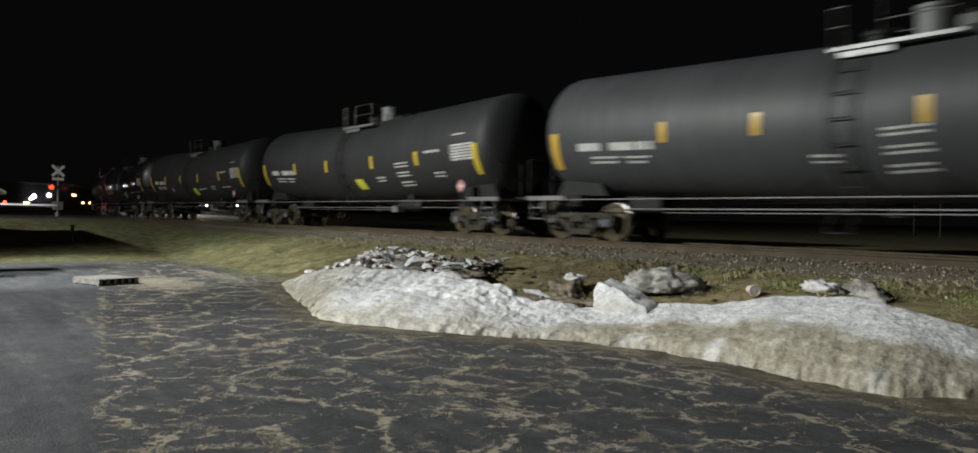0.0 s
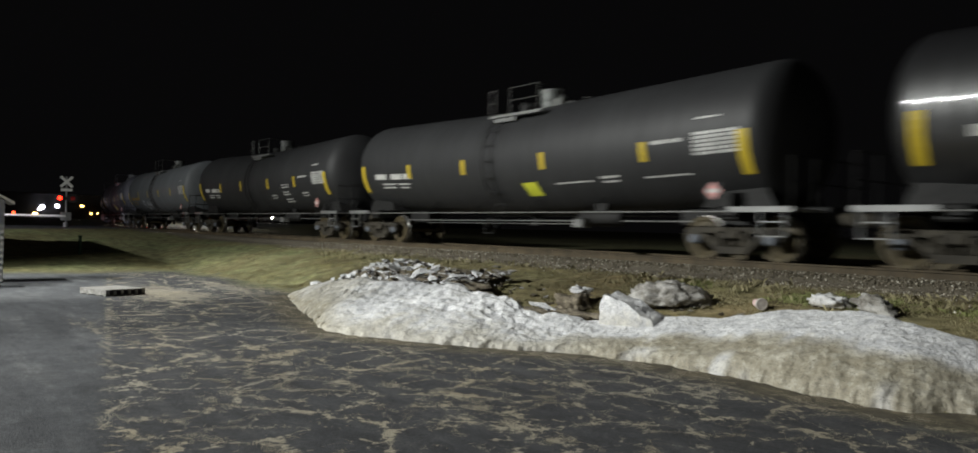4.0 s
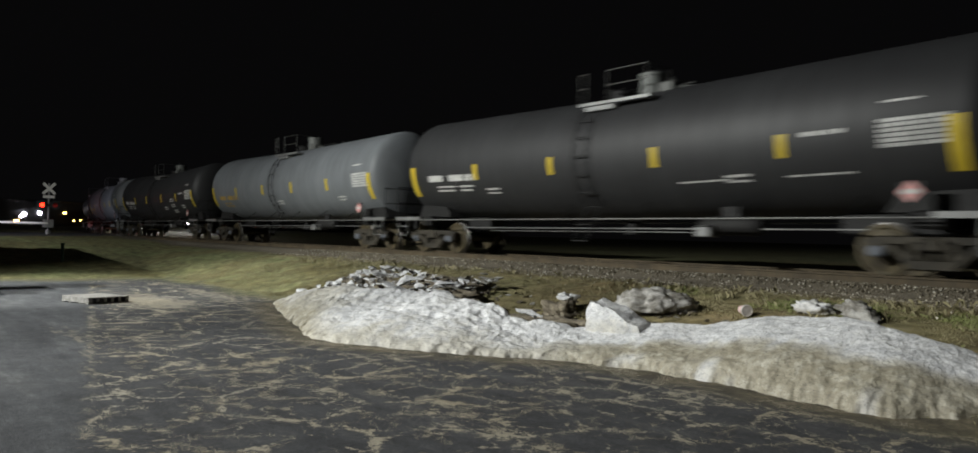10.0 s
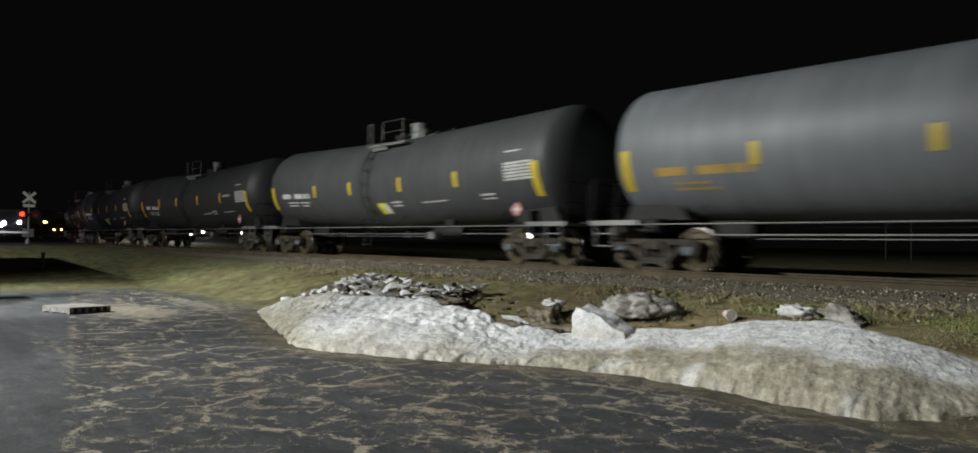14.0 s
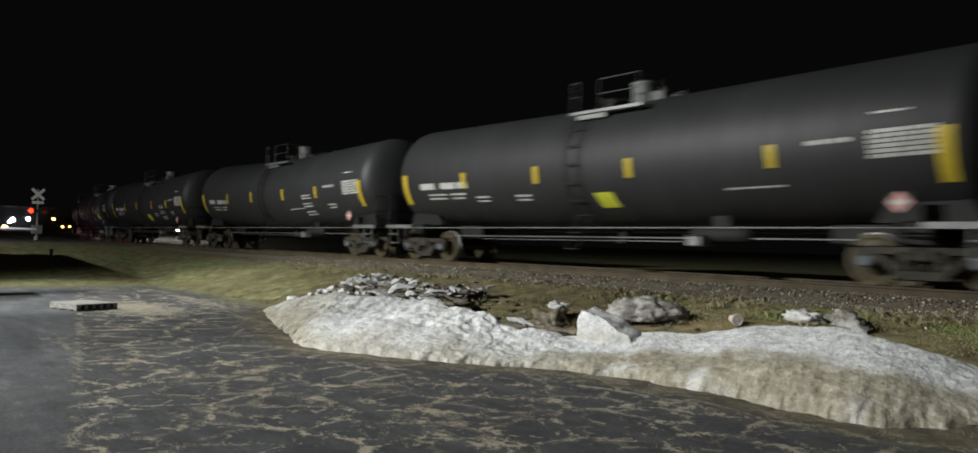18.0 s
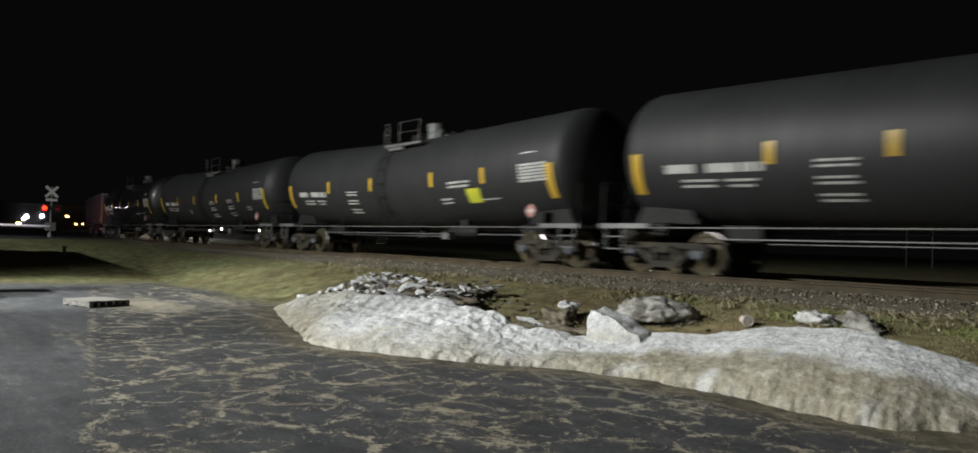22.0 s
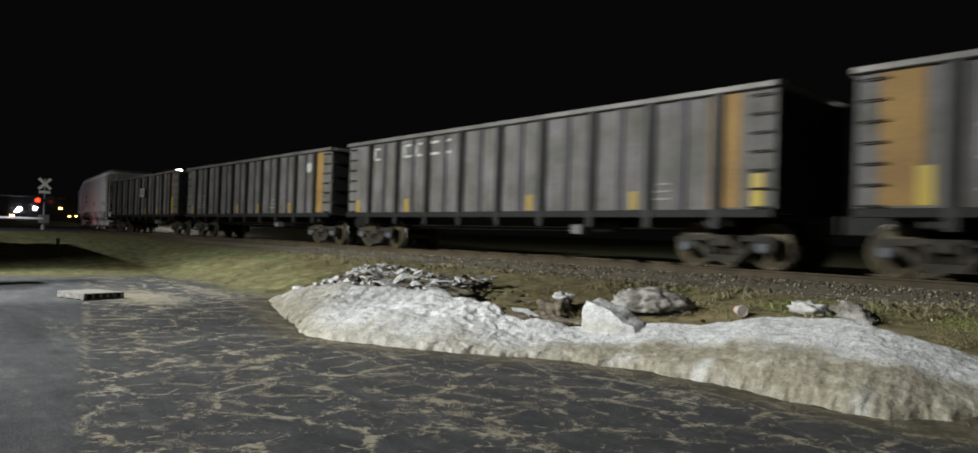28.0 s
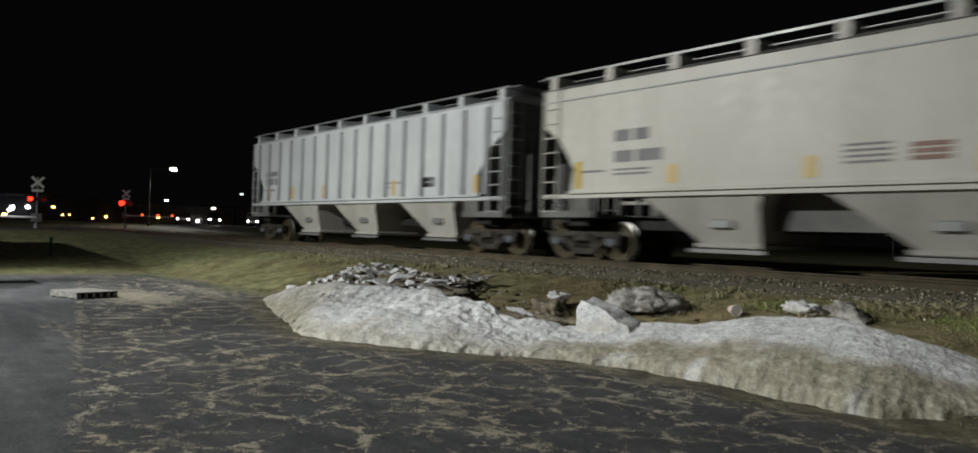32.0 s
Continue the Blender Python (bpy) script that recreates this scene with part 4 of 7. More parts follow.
def side_frame_mesh():
    bm = new_bm()
    y0, y1 = -0.09, 0.09
    # outline of a three-piece truck's cast frame, with two openings left between members
    prism(bm, [(-1.15, 0.62), (-0.95, 0.68), (0.95, 0.68), (1.15, 0.62), (1.12, 0.52), (0.8, 0.56), (-0.8, 0.56), (-1.12, 0.52)], y0, y1)
    prism(bm, [(-1.13, 0.56), (-0.72, 0.56), (-0.72, 0.42), (-0.82, 0.32), (-1.02, 0.32), (-1.13, 0.42)], y0 - 0.02, y1)
    prism(bm, [(1.13, 0.56), (1.13, 0.42), (1.02, 0.32), (0.82, 0.32), (0.72, 0.42), (0.72, 0.56)], y0 - 0.02, y1)
    prism(bm, [(-0.76, 0.54), (-0.62, 0.54), (-0.22, 0.24), (-0.36, 0.17)], y0, y1)
    prism(bm, [(0.76, 0.54), (0.36, 0.17), (0.22, 0.24), (0.62, 0.54)], y0, y1)
    prism(bm, [(-0.42, 0.28), (0.42, 0.28), (0.36, 0.14), (-0.36, 0.14)], y0 - 0.01, y1 + 0.01)
    prism(bm, [(-0.36, 0.6), (-0.25, 0.6), (-0.25, 0.24), (-0.36, 0.24)], y0, y1)
    prism(bm, [(0.25, 0.6), (0.36, 0.6), (0.36, 0.24), (0.25, 0.24)], y0, y1)
    return bake("side_frame", bm, TRUCK)


def truck_parts():
    MESH["wheelset"] = wheel_mesh()
    MESH["side_frame"] = side_frame_mesh()
    bm = new_bm()
    box(bm, -0.2, 0.2, -1.15, 1.15, 0.44, 0.66, 0.03)
    tube(bm, (0, 0, 0.66), (0, 0, 0.74), 0.2, 16)
    MESH["bolster"] = bake("truck", bm, TRUCK)
    bm = new_bm()
    for x in (-0.13, 0, 0.13):
        for k in range(5):
            tube(bm, (x, 0, 0.29 + k * 0.034), (x, 0, 0.312 + k * 0.034), 0.055, 10)
        tube(bm, (x, 0, 0.27), (x, 0, 0.45), 0.035, 8)
    MESH["spring"] = bake("spring_nest", bm, TRUCK)
    bm = new_bm()
    box(bm, -0.13, 0.13, -0.08, 0.08, 0.33, 0.52, 0.04)
    tube(bm, (0, -0.1, 0.43), (0, -0.06, 0.43), 0.085, 12)
    MESH["bearing"] = bake("bearing_cap", bm, surface("dusty_blue_grey_bearing", (0.24, 0.27, 0.32), (0.13, 0.14, 0.16), 0.6, 0.3))


truck_parts()
WHEELSETS = []


def truck(car, x):
    t = piece("truck", MESH["bolster"], car, pose(x, 0, 0))
    for s in (-1, 1):
        piece("side_frame", MESH["side_frame"], t, pose(0, s * 0.99, 0, 0, 0, 0 if s < 0 else 180))
        piece("spring_nest", MESH["spring"], t, pose(0, s * 0.99, 0))
        for k in (-0.89, 0.89):
            piece("bearing_cap", MESH["bearing"], t, pose(k, s * 1.06, 0, 0, 0, 0 if s < 0 else 180))
    for k in (-0.89, 0.89):
        WHEELSETS.append(piece("wheelset", MESH["wheelset"], t, pose(k, 0, 0.457), "brown steel wheels with polished treads"))
    return t


def coupler(car, x, s):
    if "coupler" not in MESH:
        bm = new_bm()
        box(bm, -0.5, 0.25, -0.09, 0.09, 0.78, 0.95, 0.02)
        box(bm, 0.2, 0.46, -0.17, 0.17, 0.72, 1.0, 0.05)
        tube(bm, (0.3, -0.3, 0.62), (-0.3, -0.22, 0.7), 0.03, 8)
        MESH["coupler"] = bake("coupler", bm, TRUCK)
    return piece("coupler", MESH["coupler"], car, pose(x, 0, 0, 0, 0, 0 if s > 0 else 180))


# ---------------------------------------------------------------- train: tank cars

RT, ZT, HALF = 1.525, 2.63, 8.5          # tank radius, axle height, half length with heads


def sag(k, x):
    """How far the shell's axis lies above ZT at x: the two halves slope down by k to the outlet in the middle."""
    return 0.04 * k - 0.19 * k * max(0.0, 1 - abs(x) / 7.8)


def on_shell(k, x, level=0.4, lift=0.0):
    """The pose of a mark on the shell, x from the car's middle, made for a level shell. level: how far it keeps the height that it has there; lift: metres up along the shell."""
    d = 0.02
    tilt = math.degrees(math.atan2(sag(k, x + d) - sag(k, x - d), 2 * d)) if abs(x) > d else 0.0
    up = lift - level * sag(k, x)
    return pose(x, 0, ZT + sag(k, x), -math.degrees(up / RT), -tilt, 0) @ pose(0, 0, -ZT)


def shell_mesh(paint, slope):
    """A welded shell with domed ends; the jacketed grey ones are flatter."""
    bm = new_bm()
    depth = 0.52 if paint is GREY else 0.7
    end = HALF - 0.7 + depth
    body = [(depth - end + 2 * (end - depth) * k / 6, RT) for k in range(7)]
    rings = []
    for k, (x, r) in enumerate(body):
        if 0 < k < 6:
            rings += [(x - 0.05, r), (x - 0.012, r), (x, r + 0.004), (x + 0.012, r), (x + 0.05, r)]       # weld seams
        else:
            rings.append((x, r))
    left = [(-end, 0.0)] + [(-end + depth * (1 - math.cos(math.pi / 2 * k / 10)), RT * math.sin(math.pi / 2 * k / 10)) for k in range(1, 10)]
    right = [(-x, r) for x, r in left[::-1]]
    lathe(bm, left + rings + right, 64)
    for v in bm.verts:
        v.co.z += ZT + sag(slope, v.co.x)
    return bake("tank_shell", bm, paint, True)


def patch_mesh(name, x0, x1, z0, z1, material, side=-1, lift=0.006, slant=0.0, rows=6):
    """A sheet or painted mark that lies on the shell between two heights."""
    bm = new_bm()
    grid = []
    for j in range(rows + 1):
        z = z0 + (z1 - z0) * j / rows
        d = slant * (z - z0)
        ys = [side * math.sqrt(max((RT + lift + t) ** 2 - (z - ZT) ** 2, 0.0)) for t in (0.0, 0.003)]
        grid.append([bm.verts.new((x + d, y, z)) for x, y in ((x0, ys[0]), (x0, ys[1]), (x1, ys[1]), (x1, ys[0]))])
    for p, q in zip(grid, grid[1:]):
        for i in range(4):
            bm.faces.new((p[i], p[(i + 1) % 4], q[(i + 1) % 4], q[i]))
    bm.faces.new(grid[0])
    bm.faces.new(grid[-1][::-1])
    bmesh.ops.recalc_face_normals(bm, faces=bm.faces[:])
    return bake(name, bm, material)


def bars_mesh(rows, material, name="lettering", side=-1, seed=1):
    """Lines of unreadable writing: plain bars in short groups. rows: x0, x1, z, height."""
    bm = new_bm()
    rng = random.Random(seed)
    for x0, x1, z, h in rows:
        x = x0
        while x < x1 - 0.04:
            w = min(rng.uniform(1.2, 4.2) * h, x1 - x)
            ys = [side * math.sqrt(max((RT + 0.005) ** 2 - (c - ZT) ** 2, 0.0)) for c in (z, z + h)]
            vs = [bm.verts.new(p) for p in ((x, ys[0], z), (x + w, ys[0], z), (x + w, ys[1], z + h), (x, ys[1], z + h))]
            bm.faces.new(vs if side < 0 else vs[::-1])
            x += w + 0.45 * h
    return bake(name, bm, material)


def tank_common():
    """Meshes that every tank car shares."""
    # stub sill and bolster, one at each end
    bm = new_bm()
    box(bm, 5.3, 8.85, -0.28, 0.28, 0.72, 1.12, 0.03)
    box(bm, 6.95, 7.45, -1.3, 1.3, 0.82, 1.12, 0.04)
    prism(bm, [(6.4, 1.1), (8.1, 1.1), (7.9, 1.5), (6.6, 1.4)], -0.95, 0.95)
    MESH["sill"] = bake("stub_sill", bm, FRAME_BLACK)
    # end platform with steps
    bm = new_bm()
    box(bm, 7.35, 8.75, -1.45, 1.45, 1.0, 1.05)
    for s in (-1, 1):
        for z in (0.5, 0.78):
            box(bm, 8.05, 8.6, s * 1.42 - 0.05, s * 1.42 + 0.05, z, z + 0.025)
        for x in (8.06, 8.58):
            box(bm, x, x + 0.02, s * 1.42 - 0.04, s * 1.42 + 0.04, 0.5, 1.0)
        box(bm, 7.35, 8.75, s * 1.45 - 0.02, s * 1.45 + 0.02, 0.98, 1.09)
    MESH["platform"] = bake("end_platform", bm, GALV)
    bm = new_bm()
    pts = [(8.7, -1.42, 1.05), (8.7, -1.42, 2.05), (8.7, 1.42, 2.05), (8.7, 1.42, 1.05)]
    for a, b in zip(pts, pts[1:]):
        tube(bm, a, b, 0.017, 6)
    tube(bm, (8.7, -0.6, 1.05), (8.7, -0.6, 2.05), 0.015, 6)
    tube(bm, (8.7, 0.6, 1.05), (8.7, 0.6, 2.05), 0.015, 6)
    tube(bm, (8.7, -1.42, 1.55), (8.7, 1.42, 1.55), 0.015, 6)
    MESH["end_rail"] = bake("end_handrail", bm, FRAME_BLACK)
    # side handrail pipe
    bm = new_bm()
    tube(bm, (-7.4, -1.5, 0.99), (7.4, -1.5, 0.99), 0.017, 8)
    for x in (-6, -3.6, -1.2, 1.2, 3.6, 6):
        tube(bm, (x, -1.5, 0.97), (x, -0.9, 1.42), 0.012, 6, None, 1)
    MESH["pipe"] = bake("side_handrail", bm, [PALE, FRAME_BLACK])
    # brake rods, reservoir, outlet
    bm = new_bm()
    tube(bm, (-6.0, -0.75, 0.78), (6.0, -0.75, 0.80), 0.018, 6)
    tube(bm, (-5.0, -0.5, 0.70), (2.0, -0.5, 0.72), 0.015, 6)
    MESH["rod"] = bake("brake_rod", bm, PALE)
    bm = new_bm()
    lathe(bm, [(-0.75, 0.0), (-0.72, 0.14), (-0.62, 0.2), (0.62, 0.2), (0.72, 0.14), (0.75, 0.0)], 16)
    bmesh.ops.translate(bm, vec=(3.2, -0.7, 0.86), verts=bm.verts[:])
    box(bm, 3.0, 3.4, -0.75, -0.65, 1.0, 1.4)
    MESH["reservoir"] = bake("air_reservoir", bm, FRAME_BLACK, True)
    bm = new_bm()
    box(bm, 2.6, 2.95, -1.15, -0.85, 0.62, 0.86, 0.02)
    MESH["valve"] = bake("brake_valve", bm, GALV)
    bm = new_bm()
    tube(bm, (0, 0, 0.72), (0, 0, 1.2), 0.16, 12)
    tube(bm, (0, 0, 0.66), (0, 0, 0.74), 0.24, 12)
    box(bm, -0.5, 0.5, -0.3, 0.3, 0.98, 1.16, 0.05)
    MESH["outlet"] = bake("bottom_outlet", bm, FRAME_BLACK)
    # top platform, railing, dome
    top = ZT + RT
    bm = new_bm()
    box(bm, -0.8, 1.42, -1.25, -0.62, top - 0.32, top - 0.28)
    box(bm, -0.8, 1.42, -1.262, -1.252, top - 0.33, top - 0.26)
    box(bm, -0.65, 0.3, -1.2, -1.0, top - 0.46, top - 0.322, 0.01)
    for x in (-0.6, 0.4, 1.3):
        box(bm, x - 0.02, x + 0.02, -1.0, -0.66, top - 0.5, top - 0.322)
    MESH["deck"] = bake("top_platform", bm, GALV)
    bm = new_bm()
    for x in (-0.78, -0.52):
        tube(bm, (x, -1.24, top - 0.28), (x, -1.24, top + 0.46), 0.014, 6)
    for z in (0.45, 0.1):
        tube(bm, (-0.79, -1.24, top + z), (-0.51, -1.24, top + z), 0.013, 6)
    MESH["hoop"] = bake("ladder_hoop", bm, RAILING)
    bm = new_bm()
    for x in (0.12, 1.3):
        tube(bm, (x, -1.24, top - 0.28), (x, -1.24, top + 0.46), 0.014, 6)
    for z in (0.45, 0.1):
        tube(bm, (0.11, -1.24, top + z), (1.31, -1.24, top + z), 0.013, 6)
    tube(bm, (1.3, -1.25, top + 0.45), (1.3, -0.44, top + 0.42), 0.014, 6)
    tube(bm, (1.3, -0.45, top - 0.1), (1.3, -0.45, top + 0.43), 0.014, 6)
    MESH["railing"] = bake("top_railing", bm, RAILING)
    bm = new_bm()
    tube(bm, (0.5, 0, top - 0.05), (0.5, 0, top + 0.42), 0.3, 24)
    tube(bm, (0.5, 0, top + 0.42), (0.5, 0, top + 0.49), 0.33, 24)
    MESH["dome"] = bake("valve_housing", bm, surface("pale_grey_valve_housing", (0.24, 0.25, 0.24), (0.13, 0.14, 0.13), 0.5), True)
    bm = new_bm()
    tube(bm, (-0.45, 0, top - 0.05), (-0.45, 0, top + 0.1), 0.26, 20)
    tube(bm, (-0.45, 0, top + 0.1), (-0.45, 0, top + 0.17), 0.3, 20)
    for a in range(6):
        x, y = -0.45 + 0.28 * math.cos(a * 1.047), 0.28 * math.sin(a * 1.047)
        tube(bm, (x, y, top + 0.02), (x, y, top + 0.22), 0.025, 6)
    MESH["manway"] = bake("manway", bm, FRAME_BLACK, True)
    bm = new_bm()
    box(bm, 1.06, 1.46, -0.52, -0.1, top - 0.2, top + 0.14, 0.03)
    tube(bm, (1.26, -0.31, top + 0.14), (1.26, -0.31, top + 0.24), 0.07, 12)
    tube(bm, (1.46, -0.3, top + 0.02), (1.9, -0.3, top - 0.03), 0.03, 8)
    MESH["vent"] = bake("vent_valve", bm, surface("dusty_vent_casting", (0.15, 0.155, 0.145), (0.08, 0.082, 0.077), 0.6), True)
    # side ladder that follows the shell
    bm = new_bm()
    ang = [math.radians(a) for a in range(-50, 62, 8)]
    around = [(-(RT + 0.1) * math.cos(a), ZT + (RT + 0.1) * math.sin(a)) for a in ang]
    for x in (-0.62, -0.2):
        bent_rail(bm, [(x, -1.5, 0.55)] + [(x, y, z) for y, z in around], 0.018)
    RUNGS.extend(around[::2] + [(-1.5, 0.56), (-1.4, 0.95)])
    MESH["ladder"] = bake("side_ladder", bm, FRAME_BLACK)
    bm = new_bm()
    tube(bm, (-0.62, 0, 0), (-0.2, 0, 0), 0.016, 6)
    MESH["rung"] = bake("rung", bm, FRAME_BLACK)
    # centre jacket band of insulated cars
    bm = new_bm()
    lathe(bm, [(-0.52, RT), (-0.52, RT + 0.03), (-0.08, RT + 0.03), (-0.08, RT)], 64)
    bmesh.ops.translate(bm, vec=(0, 0, ZT), verts=bm.verts[:])
    MESH["band"] = bake("jacket_band", bm, surface("dark_grey_band", (0.14, 0.14, 0.14), (0.08, 0.08, 0.085), 0.6), True)
    # hazard placard on its holder
    bm = new_bm()
    prism(bm, [(-0.19, 0), (0, -0.19), (0.19, 0), (0, 0.19)], -0.012, 0)
    MESH["placard"] = bake("hazard_placard", bm, PLACARD)
    bm = new_bm()
    box(bm, -0.12, 0.12, -0.018, -0.013, -0.04, 0.04)
    MESH["placard_bar"] = bake("placard_text_bar", bm, WHITE)
    bm = new_bm()
    box(bm, -0.02, 0.02, 0.0, 0.03, -0.75, -0.12)
    box(bm, -0.17, 0.17, 0.0, 0.012, -0.17, 0.17)
    MESH["holder"] = bake("placard_holder", bm, FRAME_BLACK)
    for k, m in (("Y", YELLOW), ("A", AMBER)):
        MESH["mark" + k] = patch_mesh("reflector_sheet", -0.09, 0.09, 2.12, 2.55, m)
        MESH["end" + k] = patch_mesh("end_stripe", -0.12, 0.12, 1.72, 2.6, m, lift=0.008)
    MESH["lime"] = patch_mesh("notice_sheet", -0.27, 0.27, 1.53, 1.87, LIME, slant=-0.3)
    MESH["paper"] = patch_mesh("paper_patch", 0.02, 0.3, 1.55, 1.8, WHITE, slant=-0.3, lift=0.011)
    MESH["limeflat"] = patch_mesh("notice_sheet", -0.3, 0.3, 1.72, 2.12, LIME)
    MESH["data"] = bars_mesh([(-0.55, 0.55, 2.17 + 0.083 * k, 0.062) for k in range(6)], WHITE, "data_panel", seed=4)
    MESH["number"] = bars_mesh([(-1.15, -0.3, 2.13, 0.18), (-0.12, 1.15, 2.13, 0.18), (-0.75, 0.1, 1.95, 0.05), (0.3, 1.0, 1.95, 0.05), (-0.75, 0.05, 1.84, 0.05), (0.35, 0.9, 1.84, 0.05)], WHITE, "car_number", seed=2)
    MESH["numberY"] = bars_mesh([(-1.15, -0.3, 2.0, 0.18), (-0.12, 1.15, 2.0, 0.18), (-0.75, 0.1, 1.82, 0.05), (-0.75, 0.3, 1.7, 0.05)], surface("dull_yellow_stencil", (0.5, 0.33, 0.09), (0.38, 0.25, 0.07), 0.6), "car_number", seed=2)
    MESH["small"] = bars_mesh([(-0.3, 0.3, 1.84, 0.05), (-0.25, 0.25, 1.74, 0.04)], WHITE, "stencil_text", seed=3)
    MESH["stack"] = bars_mesh([(-0.38, 0.38, 1.54 + 0.1 * k, 0.045) for k in range(8) if k not in (2, 5)], WHITE, "stencil_text", seed=6)
    MESH["dash"] = bars_mesh([(-0.65, 0.65, 1.78, 0.035)], WHITE, "stencil_text", seed=8)
    MESH["high"] = bars_mesh([(-0.4, 0.4, 2.48, 0.08)], WHITE, "stencil_text", seed=9)
    MESH["cap"] = bars_mesh([(-0.5, 0.1, 2.92, 0.04)], WHITE, "stencil_text", seed=14)
    MESH["two"] = bars_mesh([(-0.55, 0.55, 2.3, 0.06), (-0.55, 0.45, 2.18, 0.06)], WHITE, "stencil_text", seed=12)
    # chalky spray letters
    bm = new_bm()

    def stroke(x0, z0, x1, z1, w=0.12):
        y = lambda z: -math.sqrt((RT + 0.009) ** 2 - (z - ZT) ** 2)
        d = Vector((x1 - x0, z1 - z0)).normalized()
        n = Vector((-d.y, d.x)) * w / 2
        for i in range(5):
            k0, k1 = i / 5, (i + 1) / 5
            a, b = (x0 + (x1 - x0) * k0, z0 + (z1 - z0) * k0), (x0 + (x1 - x0) * k1, z0 + (z1 - z0) * k1)
            bm.faces.new([bm.verts.new((x, y(z), z)) for x, z in ((a[0] - n.x, a[1] - n.y), (b[0] - n.x, b[1] - n.y), (b[0] + n.x, b[1] + n.y), (a[0] + n.x, a[1] + n.y))])
    for a in ((0, 1.8, 0, 2.4), (0.3, 1.8, 0.3, 2.4), (0.3, 2.4, 0.7, 2.4), (0.3, 2.1, 0.6, 2.1), (0.95, 2.4, 0.95, 1.85), (0.95, 1.82, 1.35, 1.82), (1.55, 1.8, 1.55, 2.4), (1.55, 2.38, 1.95, 2.15), (1.95, 2.15, 1.55, 1.84), (2.2, 2.4, 2.2, 2.1), (2.2, 2.1, 2.7, 2.1), (2.6, 2.3, 2.6, 1.85)):
        stroke(a[0] * 0.85, 1.45 + (a[1] - 1.8) * 0.8, a[2] * 0.85, 1.45 + (a[3] - 1.8) * 0.8)
    bmesh.ops.recalc_face_normals(bm, faces=bm.faces[:])
    MESH["graffiti"] = bake("spray_lettering", bm, surface("chalky_pale_spray_paint", (0.66, 0.69, 0.74), (0.48, 0.51, 0.56), 0.8))


tank_common()
SHELLS = {}
SLOPES = {-14.0: 1.4, -180.1: 0.6, -308.1: 0.5, -417.8: 0.6}      # shells that slope more or less than the rest
CARS = []


def tank_car(left, paint, label, marks="Y", xs=(-5.0, -2.1, 1.2, 4.2), lime=None, number="number", extra=(), band=False):
    """left: where the tank's rear end stands at the start, along the track; marks along the shell are counted from half a metre off its middle."""
    mid = left + 7.85
    car = thing("tank_car", (mid, TRACK_Y, RAIL_Z), label, "tank car", "cars of the train")
    slope = SLOPES.get(left, 0.45 if paint is GREY else 1.0)
    if (paint.name, slope) not in SHELLS:
        SHELLS[paint.name, slope] = shell_mesh(paint, slope)
    shell = piece("tank_shell", SHELLS[paint.name, slope], car)
    low = sag(slope, 0.3)
    for s in (-1, 1):
        truck(car, s * 7.2)
        coupler(car, s * 8.8, s)
        turn = pose(0, 0, 0, 0, 0, 0 if s > 0 else 180)
        piece("stub_sill", MESH["sill"], car, turn)
        piece("end_platform", MESH["platform"], car, turn)
        piece("end_handrail", MESH["end_rail"], car, turn)
        piece("side_handrail", MESH["pipe"], car, turn)
        raised = pose(0, 0, low) @ turn
        piece("top_platform", MESH["deck"], car, raised)
        piece("top_railing", MESH["railing"], car, raised)
        piece("ladder_hoop", MESH["hoop"], car, raised)
    piece("brake_rod", MESH["rod"], car)
    piece("air_reservoir", MESH["reservoir"], car)
    piece("brake_valve", MESH["valve"], car)
    piece("bottom_outlet", MESH["outlet"], car)
    piece("valve_housing", MESH["dome"], car, pose(0, 0, low))
    piece("manway", MESH["manway"], car, pose(0, 0, low))
    piece("vent_valve", MESH["vent"], car, pose(0, 0, low))
    ladder = piece("side_ladder", MESH["ladder"], car, pose(0, 0, low))
    for y, z in RUNGS:
        piece("rung", MESH["rung"], ladder, pose(0, y, z))
    if band:
        piece("jacket_band", MESH["band"], car, pose(0, 0, low))
    for x in xs:
        piece("reflector_sheet", MESH["mark" + marks], shell, on_shell(slope, x + 0.5, 0.9, 0.1 if marks == "A" else 0.0))
    for s in (-1, 1):
        piece("end_stripe", MESH["end" + marks], shell, on_shell(slope, s * 7.68))
    piece("data_panel", MESH["data"], shell, on_shell(slope, 7.05), "white stencilled data lines")
    piece("stencil_text", MESH["cap"], shell, on_shell(slope, 7.05))
    piece("car_number", MESH[number], shell, on_shell(slope, -5.75), "yellow stencilled number" if number == "numberY" else "white stencilled number")
    if lime is not None:
        n = piece("notice_sheet", MESH["lime"], shell, on_shell(slope, lime + 0.5), "yellow-green notice sheet")
    for k, x in extra:
        piece({"graffiti": "spray_lettering", "limeflat": "notice_sheet", "paper": "paper_patch"}.get(k, "stencil_text"), MESH[k], shell, on_shell(slope, x + 0.5))
    h = piece("placard_holder", MESH["holder"], car, pose(7.0, -1.45, 1.42))
    p = piece("hazard_placard", MESH["placard"], h, None, "pink and white diamond placard")
    piece("placard_text_bar", MESH["placard_bar"], h)
    CARS.append((car, mid))
    return car


